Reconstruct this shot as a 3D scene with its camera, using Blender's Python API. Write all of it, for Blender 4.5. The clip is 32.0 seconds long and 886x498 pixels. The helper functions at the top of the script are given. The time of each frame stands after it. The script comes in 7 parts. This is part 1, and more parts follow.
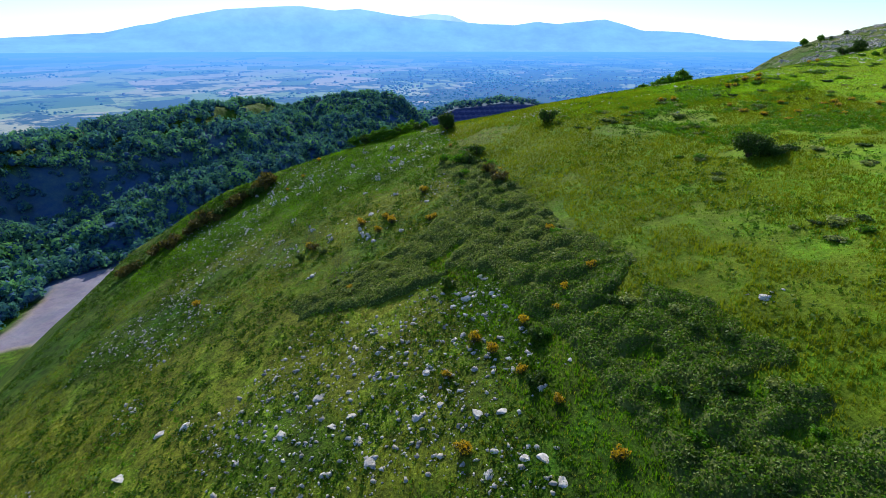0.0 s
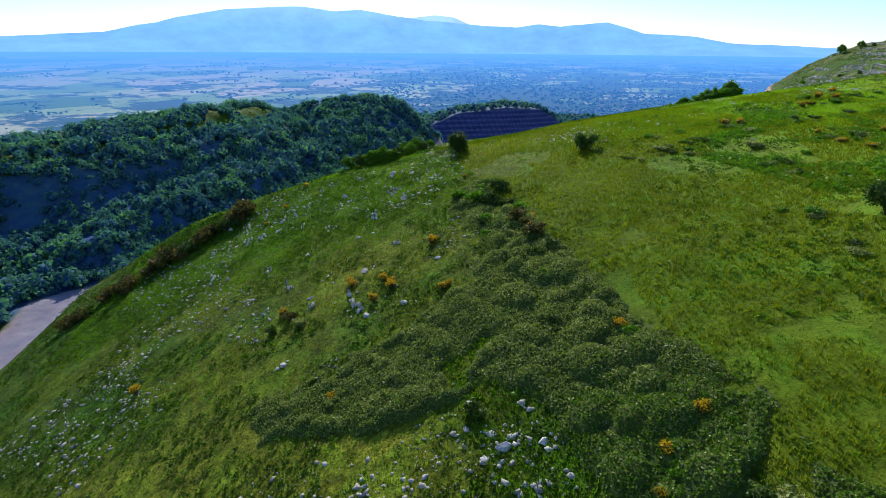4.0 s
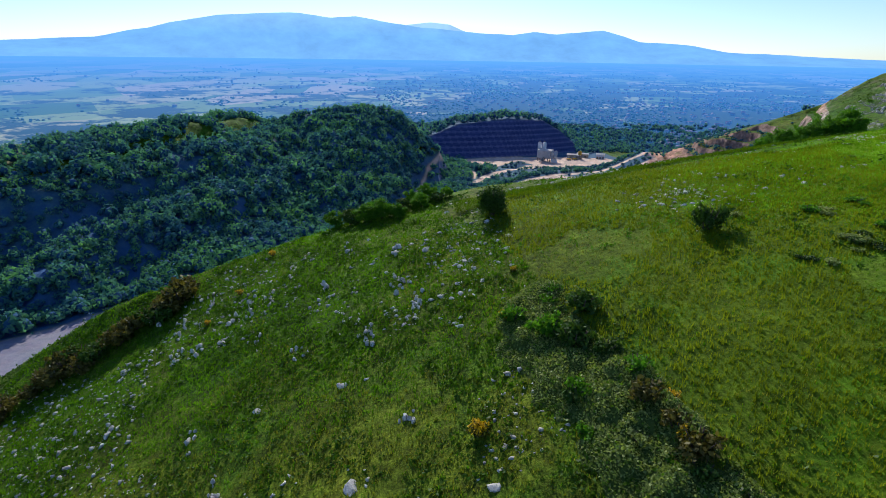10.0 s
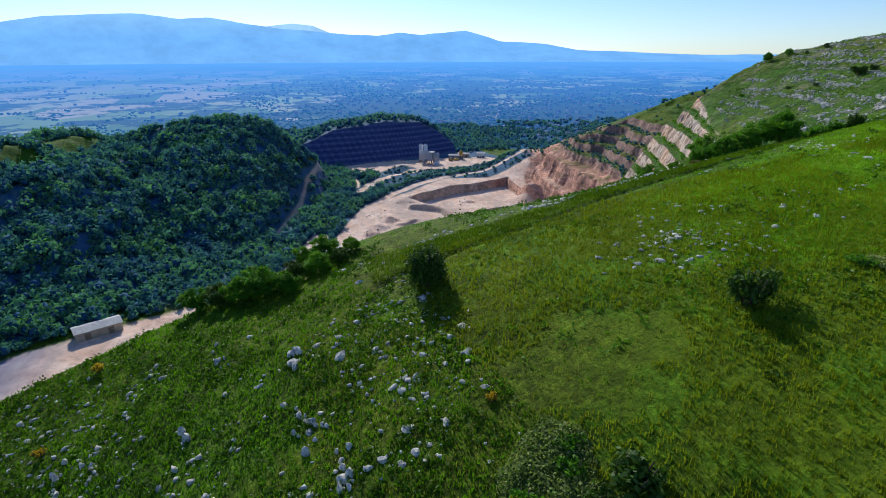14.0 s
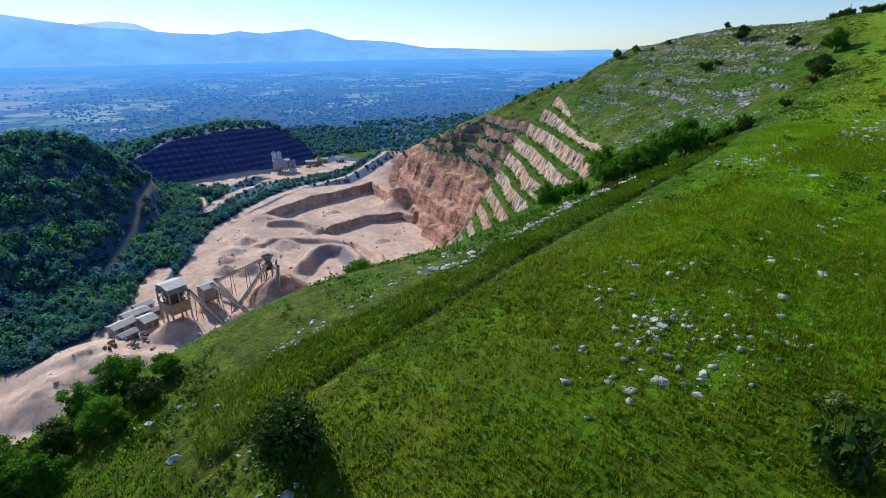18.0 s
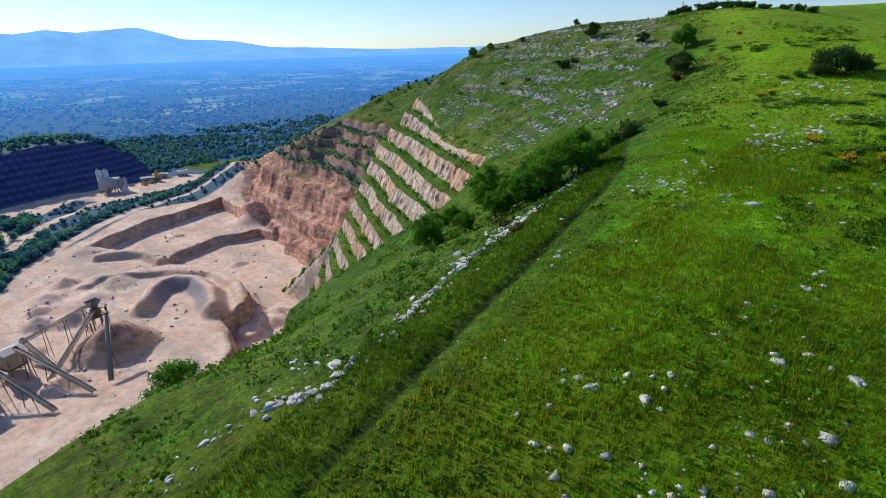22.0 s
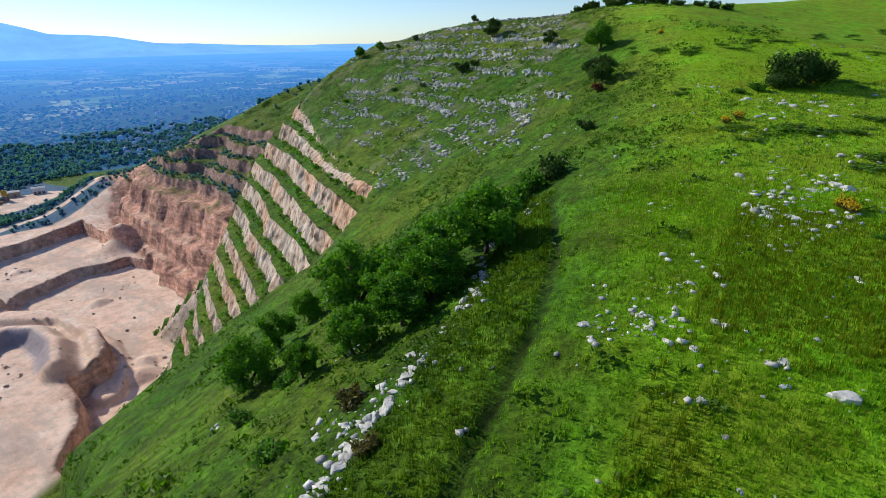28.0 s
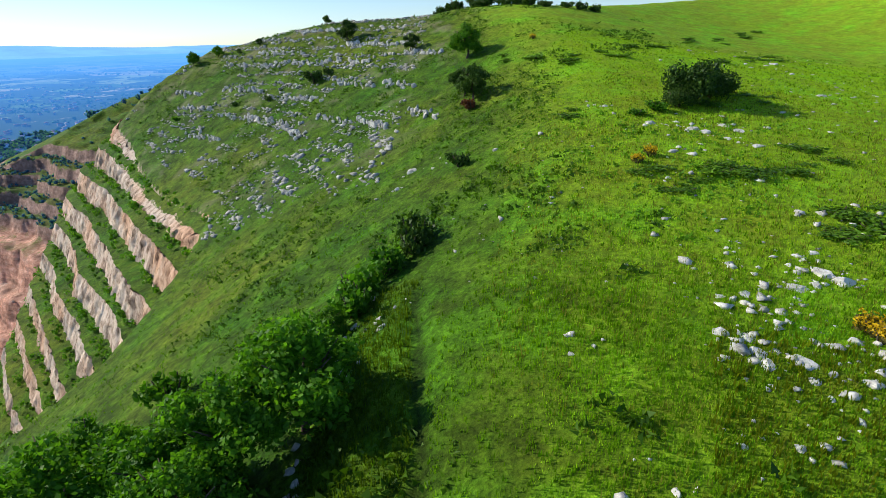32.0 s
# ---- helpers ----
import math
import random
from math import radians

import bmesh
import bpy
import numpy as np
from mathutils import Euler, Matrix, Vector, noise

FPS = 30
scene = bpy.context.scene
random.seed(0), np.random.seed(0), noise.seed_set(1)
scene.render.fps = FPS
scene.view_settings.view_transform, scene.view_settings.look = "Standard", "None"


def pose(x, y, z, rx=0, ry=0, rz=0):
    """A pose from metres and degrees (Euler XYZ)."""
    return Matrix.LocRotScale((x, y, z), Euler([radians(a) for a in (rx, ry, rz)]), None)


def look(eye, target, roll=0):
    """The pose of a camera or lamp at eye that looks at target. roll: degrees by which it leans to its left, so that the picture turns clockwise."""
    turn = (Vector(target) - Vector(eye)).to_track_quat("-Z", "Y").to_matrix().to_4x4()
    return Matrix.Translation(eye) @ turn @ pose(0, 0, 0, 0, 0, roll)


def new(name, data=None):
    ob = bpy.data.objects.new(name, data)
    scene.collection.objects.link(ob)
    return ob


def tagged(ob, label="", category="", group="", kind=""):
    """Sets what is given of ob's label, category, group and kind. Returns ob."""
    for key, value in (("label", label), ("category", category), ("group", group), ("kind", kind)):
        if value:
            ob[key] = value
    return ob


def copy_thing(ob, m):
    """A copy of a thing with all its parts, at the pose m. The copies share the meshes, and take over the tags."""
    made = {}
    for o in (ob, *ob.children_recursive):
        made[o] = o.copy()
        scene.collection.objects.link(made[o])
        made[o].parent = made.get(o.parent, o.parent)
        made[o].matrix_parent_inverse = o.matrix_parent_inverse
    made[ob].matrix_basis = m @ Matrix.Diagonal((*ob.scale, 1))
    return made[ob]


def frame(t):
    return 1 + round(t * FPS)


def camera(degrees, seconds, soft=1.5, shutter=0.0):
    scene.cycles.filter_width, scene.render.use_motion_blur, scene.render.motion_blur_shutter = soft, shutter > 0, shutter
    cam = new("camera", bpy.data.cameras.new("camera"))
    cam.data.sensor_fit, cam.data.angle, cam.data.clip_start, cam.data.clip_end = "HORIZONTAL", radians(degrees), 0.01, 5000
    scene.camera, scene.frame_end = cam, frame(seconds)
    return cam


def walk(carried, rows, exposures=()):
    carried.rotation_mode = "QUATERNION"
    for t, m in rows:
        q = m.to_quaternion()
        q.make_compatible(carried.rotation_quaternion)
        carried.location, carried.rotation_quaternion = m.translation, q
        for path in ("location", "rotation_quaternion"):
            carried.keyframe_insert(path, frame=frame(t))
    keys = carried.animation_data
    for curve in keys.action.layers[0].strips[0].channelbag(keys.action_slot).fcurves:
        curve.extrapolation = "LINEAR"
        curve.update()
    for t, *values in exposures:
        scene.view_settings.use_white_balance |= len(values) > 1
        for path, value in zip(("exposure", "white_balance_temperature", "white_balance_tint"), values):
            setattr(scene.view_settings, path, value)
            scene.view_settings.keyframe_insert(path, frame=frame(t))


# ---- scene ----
cam = camera(79.9, 32.0, soft=0.75)
METRES, EYE, TILT, LEAN, TURN = 175.0, 70.0, -21.0, 0.0, 0.0
ROWS = [
    (0.0, 0.0, 0.0, 0.0, 0.0, 0.0, -0.0),
    (0.5, -0.0028, 0.0135, 0.0051, -0.39, 0.01, 0.11),
    (1.0, -0.0055, 0.0292, 0.0114, -0.54, -0.0, 0.16),
    (1.5, -0.007, 0.043, 0.017, -0.68, 0.0, 0.14),
    (2.0, -0.0079, 0.0592, 0.0242, -0.58, 0.01, 0.04),
    (2.5, -0.0087, 0.0737, 0.0306, -0.52, 0.03, -0.05),
    (3.0, -0.0096, 0.0907, 0.0385, -0.31, 0.06, -0.22),
    (3.5, -0.0107, 0.106, 0.0455, -0.14, 0.1, -0.35),
    (5.5, -0.0149, 0.1688, 0.0717, 0.13, 0.36, -0.58),
    (6.0, -0.0162, 0.1846, 0.0783, 0.17, 0.43, -0.66),
    (6.5, -0.0176, 0.2002, 0.0851, 0.25, 0.49, -0.72),
    (7.0, -0.0191, 0.2159, 0.0919, 0.28, 0.57, -0.78),
    (7.5, -0.0215, 0.232, 0.0981, 0.25, 0.63, -0.86),
    (8.0, -0.0243, 0.2482, 0.1041, 0.24, 0.7, -0.92),
    (8.5, -0.0276, 0.2647, 0.1104, 0.2, 0.75, -0.95),
    (9.0, -0.0312, 0.2818, 0.1173, 0.15, 0.78, -0.94),
    (9.5, -0.0348, 0.299, 0.125, 0.13, 0.8, -0.93),
    (10.0, -0.0378, 0.3161, 0.1329, -0.61, 0.82, -0.6),
    (10.5, -0.0413, 0.3329, 0.14, -1.6, 0.84, -0.16),
    (11.0, -0.045, 0.3494, 0.1466, -2.75, 0.85, 0.37),
    (11.5, -0.0486, 0.3656, 0.1524, -4.14, 0.86, 1.03),
    (12.0, -0.0516, 0.3811, 0.158, -6.1, 0.78, 1.99),
    (12.5, -0.0535, 0.3957, 0.1639, -8.03, 0.74, 2.92),
    (13.0, -0.0536, 0.4101, 0.1712, -9.48, 0.66, 3.56),
    (13.5, -0.0528, 0.4249, 0.1778, -10.89, 0.56, 4.22),
    (14.0, -0.0512, 0.4399, 0.1843, -12.86, 0.41, 5.11),
    (14.5, -0.0484, 0.4549, 0.1909, -15.11, 0.2, 6.1),
    (17.0, -0.0284, 0.5269, 0.2216, -24.12, -1.22, 9.78),
    (17.5, -0.0232, 0.54, 0.2271, -25.98, -1.58, 10.51),
    (18.0, -0.0176, 0.5526, 0.2324, -27.2, -1.78, 10.95),
    (18.5, -0.0117, 0.5637, 0.2372, -28.23, -2.01, 11.32),
    (19.0, -0.0046, 0.576, 0.2425, -29.17, -2.24, 11.62),
    (19.5, 0.0024, 0.5863, 0.2466, -30.32, -2.48, 12.04),
    (20.0, 0.0106, 0.5975, 0.2512, -32.43, -2.96, 12.81),
    (20.5, 0.0182, 0.6068, 0.2551, -34.52, -3.44, 13.54),
    (21.0, 0.0275, 0.6169, 0.2591, -37.03, -4.04, 14.43),
    (21.5, 0.0361, 0.6253, 0.2626, -39.27, -4.63, 15.18),
    (22.0, 0.0464, 0.6345, 0.2663, -41.81, -5.36, 15.98),
    (22.5, 0.056, 0.6421, 0.2694, -44.18, -6.05, 16.69),
    (23.0, 0.0673, 0.6502, 0.2731, -46.01, -6.64, 17.19),
    (23.5, 0.0776, 0.6571, 0.276, -46.7, -6.88, 17.32),
    (24.0, 0.0899, 0.6644, 0.2792, -46.96, -7.01, 17.3),
    (24.5, 0.101, 0.6708, 0.2817, -46.99, -7.06, 17.24),
    (26.5, 0.1486, 0.6959, 0.2922, -47.31, -7.31, 17.04),
    (27.0, 0.1617, 0.7026, 0.2953, -48.34, -7.58, 17.27),
    (27.5, 0.1735, 0.7084, 0.2979, -49.65, -7.95, 17.63),
    (28.0, 0.1871, 0.7146, 0.3011, -51.8, -8.62, 18.2),
    (28.5, 0.1992, 0.7199, 0.3039, -54.01, -9.31, 18.75),
    (29.0, 0.2134, 0.7258, 0.3068, -56.58, -10.16, 19.32),
    (29.5, 0.2261, 0.7306, 0.3093, -58.2, -10.73, 19.68),
    (30.0, 0.2411, 0.7356, 0.3119, -58.43, -10.83, 19.69),
    (30.5, 0.2545, 0.7399, 0.3139, -58.46, -10.87, 19.63),
    (31.0, 0.2699, 0.7443, 0.316, -58.38, -10.86, 19.55),
    (31.5, 0.2829, 0.7477, 0.3177, -58.82, -10.97, 19.57),
    (32.0, 0.295, 0.75, 0.3194, -65.28, -13.09, 20.79),
]
walk(cam, [(t, pose(0, 0, EYE, TILT, LEAN, TURN) @ pose(METRES * x, METRES * y, METRES * z, 90 + pitch, roll, yaw)) for t, x, y, z, yaw, pitch, roll in ROWS],
     [(0.0, 0.27, 5950.0, 11.0), (9.0, 0.1, 5850.0, 10.0), (14.0, -0.03, 5700.0, 9.0), (20.0, 0.02, 5850.0, 9.0), (24.0, 0.04, 5900.0, 9.0), (28.0, 0.12, 6000.0, 8.0), (32.0, 0.34, 6150.0, 7.0)])

# ---- light ----
SUN_AZ, SUN_EL = -6.0, 30.0      # degrees from +y towards +x, and above the horizon
world = bpy.data.worlds.new("sky")
scene.world = world
world.use_nodes = True
wn, wl = world.node_tree.nodes, world.node_tree.links
sky = wn.new("ShaderNodeTexSky")
sky.sky_type, sky.sun_disc = "NISHITA", False
sky.sun_elevation, sky.sun_rotation = radians(SUN_EL), radians(SUN_AZ)
sky.altitude, sky.air_density, sky.dust_density, sky.ozone_density = 900, 1.0, 0.35, 1.5
tint = wn.new("ShaderNodeMix")
tint.data_type, tint.blend_type = "RGBA", "MULTIPLY"
tint.inputs[0].default_value, tint.inputs[7].default_value = 1.0, (0.86, 0.96, 1.14, 1)
wl.new(sky.outputs[0], tint.inputs[6])
wl.new(tint.outputs[2], wn["Background"].inputs[0])
wn["Background"].inputs[1].default_value = 0.105
sun = new("sun", bpy.data.lights.new("sun", "SUN"))
sun.data.energy, sun.data.angle, sun.data.color = 4.1, radians(0.6), (1.0, 0.90, 0.72)
sun.matrix_world = look((0, 0, 0), (-math.sin(radians(SUN_AZ)) * math.cos(radians(SUN_EL)), -math.cos(radians(SUN_AZ)) * math.cos(radians(SUN_EL)), -math.sin(radians(SUN_EL))))
scene.view_settings.exposure = 0.0

# ---- helpers of this scene ----


def lattice(ix, iy, seed):
    h = (ix.astype(np.int64) * 374761393 + iy.astype(np.int64) * 668265263 + seed * 1442695041) & 0x7FFFFFFF
    h = ((h ^ (h >> 13)) * 1274126177) & 0x7FFFFFFF
    return ((h ^ (h >> 16)) & 0xFFFF) / 65535.0


def vnoise(x, y, seed=0):
    """Smooth value noise, 0 to 1."""
    fx, fy = np.floor(x), np.floor(y)
    u, v = x - fx, y - fy
    u, v = u * u * (3 - 2 * u), v * v * (3 - 2 * v)
    a, b = lattice(fx, fy, seed), lattice(fx + 1, fy, seed)
    c, d = lattice(fx, fy + 1, seed), lattice(fx + 1, fy + 1, seed)
    return (a * (1 - u) + b * u) * (1 - v) + (c * (1 - u) + d * u) * v


def fbm(x, y, size, seed=0, octaves=4):
    total, amp, f = 0.0, 0.5, 1.0 / size
    for i in range(octaves):
        total = total + amp * (vnoise(x * f + 17.3 * i, y * f - 9.1 * i, seed + i) - 0.5) * 2
        amp, f = amp * 0.5, f * 2.03
    return total


def step(a, b, x):
    u = np.clip((x - a) / (b - a), 0, 1)
    return u * u * (3 - 2 * u)


def smin(a, b, k):
    h = np.clip(0.5 + 0.5 * (b - a) / k, 0, 1)
    return b + (a - b) * h - k * h * (1 - h)


def smax(a, b, k):
    return -smin(-a, -b, k)


def inside(x, y, poly):
    """Signed distance to a closed outline, negative inside."""
    d = np.full(np.shape(x), 1e9)
    odd = np.zeros(np.shape(x), bool)
    for (ax, ay), (bx, by) in zip(poly, poly[1:] + poly[:1]):
        ex, ey = bx - ax, by - ay
        t = np.clip(((x - ax) * ex + (y - ay) * ey) / (ex * ex + ey * ey), 0, 1)
        d = np.minimum(d, np.hypot(x - ax - t * ex, y - ay - t * ey))
        if by != ay:
            odd ^= ((ay > y) != (by > y)) & (x < ex * (y - ay) / (by - ay) + ax)
    return np.where(odd, -d, d)


def along(x, y, line):
    """Distance to an open line."""
    d = np.full(np.shape(x), 1e9)
    for (ax, ay), (bx, by) in zip(line, line[1:]):
        ex, ey = bx - ax, by - ay
        t = np.clip(((x - ax) * ex + (y - ay) * ey) / (ex * ex + ey * ey), 0, 1)
        d = np.minimum(d, np.hypot(x - ax - t * ex, y - ay - t * ey))
    return d


# ---- the lie of the land ----
# three slopes of the hill: the upland pasture, the west flank, the flank over the quarry; x and y in hundreds of metres
UPLAND = [52.32, 4.66, -28.86, -21.7, 15.67, 8.34, 41.54, -6.02, -6.33, 1.68]
WEST = [49.29, 13.1, -0.49, 34.42, -9.22, -7.63]
NORTH = [83.97, -76.59, 7.12, -6.21, 27.79, 8.52]
PIT_UPPER = [(63, 491), (77, 503), (102, 519), (127, 526), (163, 537), (160, 485), (168, 455), (150, 440), (100, 438), (84, 460)]
PIT_LOWER = [(87, 440), (103, 459), (132, 468), (155, 461), (166, 437), (164, 399), (150, 355), (132, 320), (108, 296), (84, 286), (62, 296), (76, 315), (80, 330), (82, 344), (94, 346), (101, 356), (106, 372), (103, 400), (95, 420)]
YARD = [(-35, 282), (30, 280), (160, 335), (176, 400), (180, 455), (206, 565), (165, 562), (110, 566), (62, 518), (26, 480), (12, 440), (0, 405), (-20, 388), (-36, 352), (-70, 329), (-126, 301), (-186, 236), (-172, 170), (-140, 190), (-100, 275)]
PLANT_YARD = [(15, 676), (61, 642), (115, 640), (171, 664), (222, 704), (205, 727), (118, 722), (70, 716), (30, 700)]
ROADS = [([(-36, 432), (-33, 452), (-22, 490), (-16, 530), (-4, 570), (6, 606), (18, 624), (40, 640)], 1.7), ([(22, 604), (30, 575), (27, 550)], 1.7), ([(-19, 376), (-15, 400), (-9, 418)], 5.5),
         ([(24, 520), (40, 560), (75, 610), (110, 645)], 5.0), ([(2, 405), (11, 434), (28, 480), (54, 518), (80, 548), (110, 572), (150, 590), (200, 590), (222, 640)], 4.0)]


FACE_LINE = ([-80, 3, 28, 77, 117, 174, 231, 300], [680, 695, 700, 712, 726, 756, 790, 820])
FLANK_RISES = [(-58, 139, 3.2), (-42, 144, 0.8), (-28, 150, 1.3), (-12, 156, 2.3), (0, 161, 1.9), (13, 166, 1.8)]
RED_STEPS = ([0, 2.5, 8, 11.5, 17, 21.5, 31, 32.5, 39.5, 41, 48, 49.5, 56.5, 58, 65, 67, 74, 200], [-46, -37, -35.3, -23.5, -21.8, -8, -5.8, -0.5, 0.6, 6, 7, 12.5, 13.6, 19.5, 21, 27, 29, 75])
RING = [(60, 378), (65, 387), (73, 396), (81, 397), (88, 388), (88, 370), (82, 352)]
HAUL_ROAD = [(48, 434), (63, 436), (85, 421), (102, 399), (105, 374), (99, 350), (90, 336)]
TRACK = [(-4, 134), (3, 136.6), (12.8, 139), (24.5, 141), (32, 142.4), (38, 143.2), (46, 144.8), (57, 146.9), (66, 150), (78, 156)]
BELT = [(3.5, 107), (7, 95), (9.5, 84), (11.5, 74), (14, 62), (17, 52), (19.5, 43), (22.5, 35), (25, 27), (27, 15)]


def wall_line(x):
    """The line of the field wall and the hedge, as y over x."""
    return np.interp(x, [3, 20, 50, 76, 120, 160, 200], [145, 147, 151.5, 159.5, 171, 190, 215])


def poly2(x, y, c, degree):
    u, v = x / 100, (y - 110) / 100
    total, n = 0.0, 0
    for i in range(degree + 1):
        for j in range(degree + 1 - i):
            total = total + c[n] * u ** i * v ** j
            n += 1
    return total


def hill(x, y):
    x, y = np.clip(x, -260, 300), np.clip(y, -90, 330)
    s = np.stack([poly2(x, y, UPLAND, 3), poly2(x, y, WEST, 2), poly2(x, y, NORTH, 2)])
    m = s.min(0)
    return m - 1.6 * np.log(np.exp(-(s - m) / 1.6).sum(0))


def stairs(z, rise, tread=0.72, lean=0.16):
    """Turns a steady slope into benches: level treads and steep faces."""
    n = np.floor(z / rise)
    f = z / rise - n
    return (n + np.where(f < tread, lean * f / tread, lean + (1 - lean) * step(tread, 1, f))) * rise


def bench_depth(x, y):
    """Metres out from the top edge of the old benches."""
    d1 = (x - 149) * -0.894 + (y - 289) * 0.447 + 5.0
    d2 = (x - 150) * 0.25 + (y - 284) * 0.97
    return smax(d1, d2, 7.0)


def face_top(x):
    """Height of the dark stepped face over its foot."""
    return np.interp(x, [-140, -60, -42, 17, 84, 132, 156, 176, 205], [8, 10, 15, 36, 41.5, 37.5, 24, 8, 0])


def cut_edge(x):
    """Where the old benches break off against the uncut flank of the hill."""
    return np.interp(x, [40, 55, 70, 82, 90, 97, 104, 112, 124], [198.5, 202, 201.5, 197.5, 199.5, 202.5, 206, 211, 214])


def bench_slope(x, y, h):
    """The mean slope of the old benches, closed by the uncut flank of the hill."""
    mean = 52.4 - 1.37 * bench_depth(x, y)
    low = mean + 1.6 * np.clip(209 + 0.10 * (112 - x) - y, 0, 200)
    high = np.maximum(mean, h - 3.0 * np.clip(y - cut_edge(x), 0, 200))
    return low + (high - low) * step(34, 46, x)


def in_cut(x, y, edge=1.0):
    return (bench_depth(x, y) > -edge) & (y > cut_edge(x) - 1)


def east_depth(x, y):
    xb = np.interp(y, [300, 374, 450, 485, 560, 640], [128, 148, 167, 160, 192, 215])
    return (x - xb) * 0.96 + 9 * fbm(x, y, 45, 11, 4)


def red_depth(x, y):
    """Metres into the red face, with its bays and ribs."""
    return np.maximum(east_depth(x, y) + 6.0 * fbm(x, y, 24, 24, 4) + 0.7 * np.abs(fbm(x, y, 6, 27, 2)), 0)


def land(x, y):
    """Height of the ground at arrays x, y."""
    h = hill(x, y) + 0.5 * fbm(x, y, 14, 1, 4) - 3.0 * np.exp(-((x - 212) ** 2 + (y - 200) ** 2) / 42 ** 2) + 3.0 * step(190, 270, x) * step(175, 120, y)
    h = h - 0.34 * np.exp(-(along(x, y, TRACK) / 0.5) ** 2)
    h = h - 0.35 * np.clip(-80 - x, 0, 80) * step(150, 130, y)
    h = h - 4.0 * np.exp(-((x - 186) ** 2 + (y - 272) ** 2) / 15 ** 2) + 0.5 * np.exp(-((x - 187) ** 2 + (y - 230) ** 2) / 15 ** 2) - 1.2 * np.exp(-((x - 187) ** 2 + (y - 252) ** 2) / 12 ** 2) + 0.9 * np.exp(-((x - 184) ** 2 + (y - 193) ** 2) / 13 ** 2)
    for bx, by, rise in FLANK_RISES:
        h = h + rise * np.exp(-((x - bx) ** 2 + (y - by) ** 2) / 11 ** 2)
    near = np.where(bench_depth(x, y) > 0.7, np.minimum(h, bench_slope(x, y, h)), h)
    # the hill behind the red face
    ne = smin(23 + 0.38 * (x - 203) - 0.25 * (y - 430), 4 + 0.27 * (x - 200) - 0.36 * (y - 510), 5.0)
    ne = smin(ne, 47 + 0 * x, 8.0) + 1.6 * fbm(x, y, 60, 21, 4)
    de = red_depth(x, y)
    red = np.where(de < 0.2, -80.0, np.interp(de, *RED_STEPS) + 3.5 * fbm(x, y, 70, 25, 2) * step(4, 12, de) + 2.2 * fbm(x, y, 9, 26, 4))
    red = red + 0.75 * (stairs(red, 2.6, 0.55, 0.25) - red)
    near = np.maximum(near, np.minimum(ne, red))
    # the valley floor, the pit and the yards
    r = np.hypot(x, y - 100)
    floor_z = -37.5 + 0.9 * fbm(x, y, 18, 31, 4) - 8 * step(580, 660, y) + 20 * step(0, 60, x - 150 + 0 * y) * step(505, 565, y) * step(660, 600, y)
    yard_n = 2.5 * fbm(x, y, 16, 35, 3)
    low = inside(x, y, PIT_LOWER) + yard_n
    upp = inside(x, y, PIT_UPPER) + yard_n
    floor_z = floor_z + 3.5 * step(14, 4, upp) * step(450, 500, y)
    floor_z = np.where(upp < 3, floor_z + (-41.2 - floor_z) * step(1.2, -0.6, upp), floor_z)
    floor_z = np.where(low < 3, floor_z + (-46.5 - floor_z) * step(1.2, -0.6, low), floor_z)
    # spoil heaps: x, y, radius, height
    for hx, hy, hr, hh in HEAPS:
        q = np.hypot(x - hx, y - hy) / hr
        floor_z = floor_z + hh * np.clip(1 - q, 0, 1) ** 0.9 * (1 + 0.25 * fbm(x, y, 6, 41, 2))
    ring = along(x, y, RING) + 0.8 * fbm(x, y, 9, 43, 3)
    floor_z = floor_z + 5.6 * step(7.5, 0.6, ring) + 2.4 * step(7.5, 4.0, along(x, y, HAUL_ROAD) + 0.4 * fbm(x, y, 9, 44, 2)) * step(440, 425, y)
    floor_z = floor_z + 9.5 * np.exp(-(((x - 166) / 13) ** 2 + ((y - 482) / 11) ** 2))
    bank = along(x, y, [(86, 436), (83, 452), (76, 462), (62, 470)])
    floor_z = floor_z + 3.5 * step(5, 1, bank)
    # wooded ridge over the valley
    xv = np.interp(y, [-200, 150, 200, 306, 371, 462, 560, 630, 660], [-330, -235, -192, -128, -82, -46, -24, -14, -10])
    s = (xv - x) * 0.85
    zw = -39 + 0.40 * np.clip(s, 0, 132) - 0.16 * np.clip(s - 150, 0, 600) + 9 * fbm(x, y, 90, 51, 4) * step(0, 60, s) + 6 * fbm(x, y, 36, 55, 3) * step(0, 30, s)
    q = zw + 39 + 11 * fbm(x, y, 75, 57, 3)
    zw = zw + 0.8 * (stairs(q, 21, 0.5, 0.16) - q) * step(4, 20, s) * step(130, 112, s)
    zw = np.where(s > 0, zw, -80.0)
    zw = zw + 10 * np.exp(-((x + 84) ** 2 + (y - 518) ** 2) / 45 ** 2) - 14 * np.exp(-((x + 225) ** 2 + (y - 285) ** 2) / 40 ** 2)
    zw = zw - 0.4 * np.clip(y - 545 + 0.12 * np.clip(x + 80, -400, 0), 0, 300)
    crest = np.interp(x, [-260, -205, -165, -143, -121, -102, -78, -56, -40, -24, -6, 10], [-20, 3, 9, 14, 18, 22, 22, 18.5, 12, -3, -16, -46]) + 3.5 * fbm(x, y, 34, 53, 3)
    zw = np.maximum(zw, crest - 0.36 * np.clip(572 - y, 0, 400) - 0.5 * np.clip(y - 576, 0, 400))
    # the dark stepped face behind the plant
    yb = np.interp(x, *FACE_LINE)
    top = face_top(x)
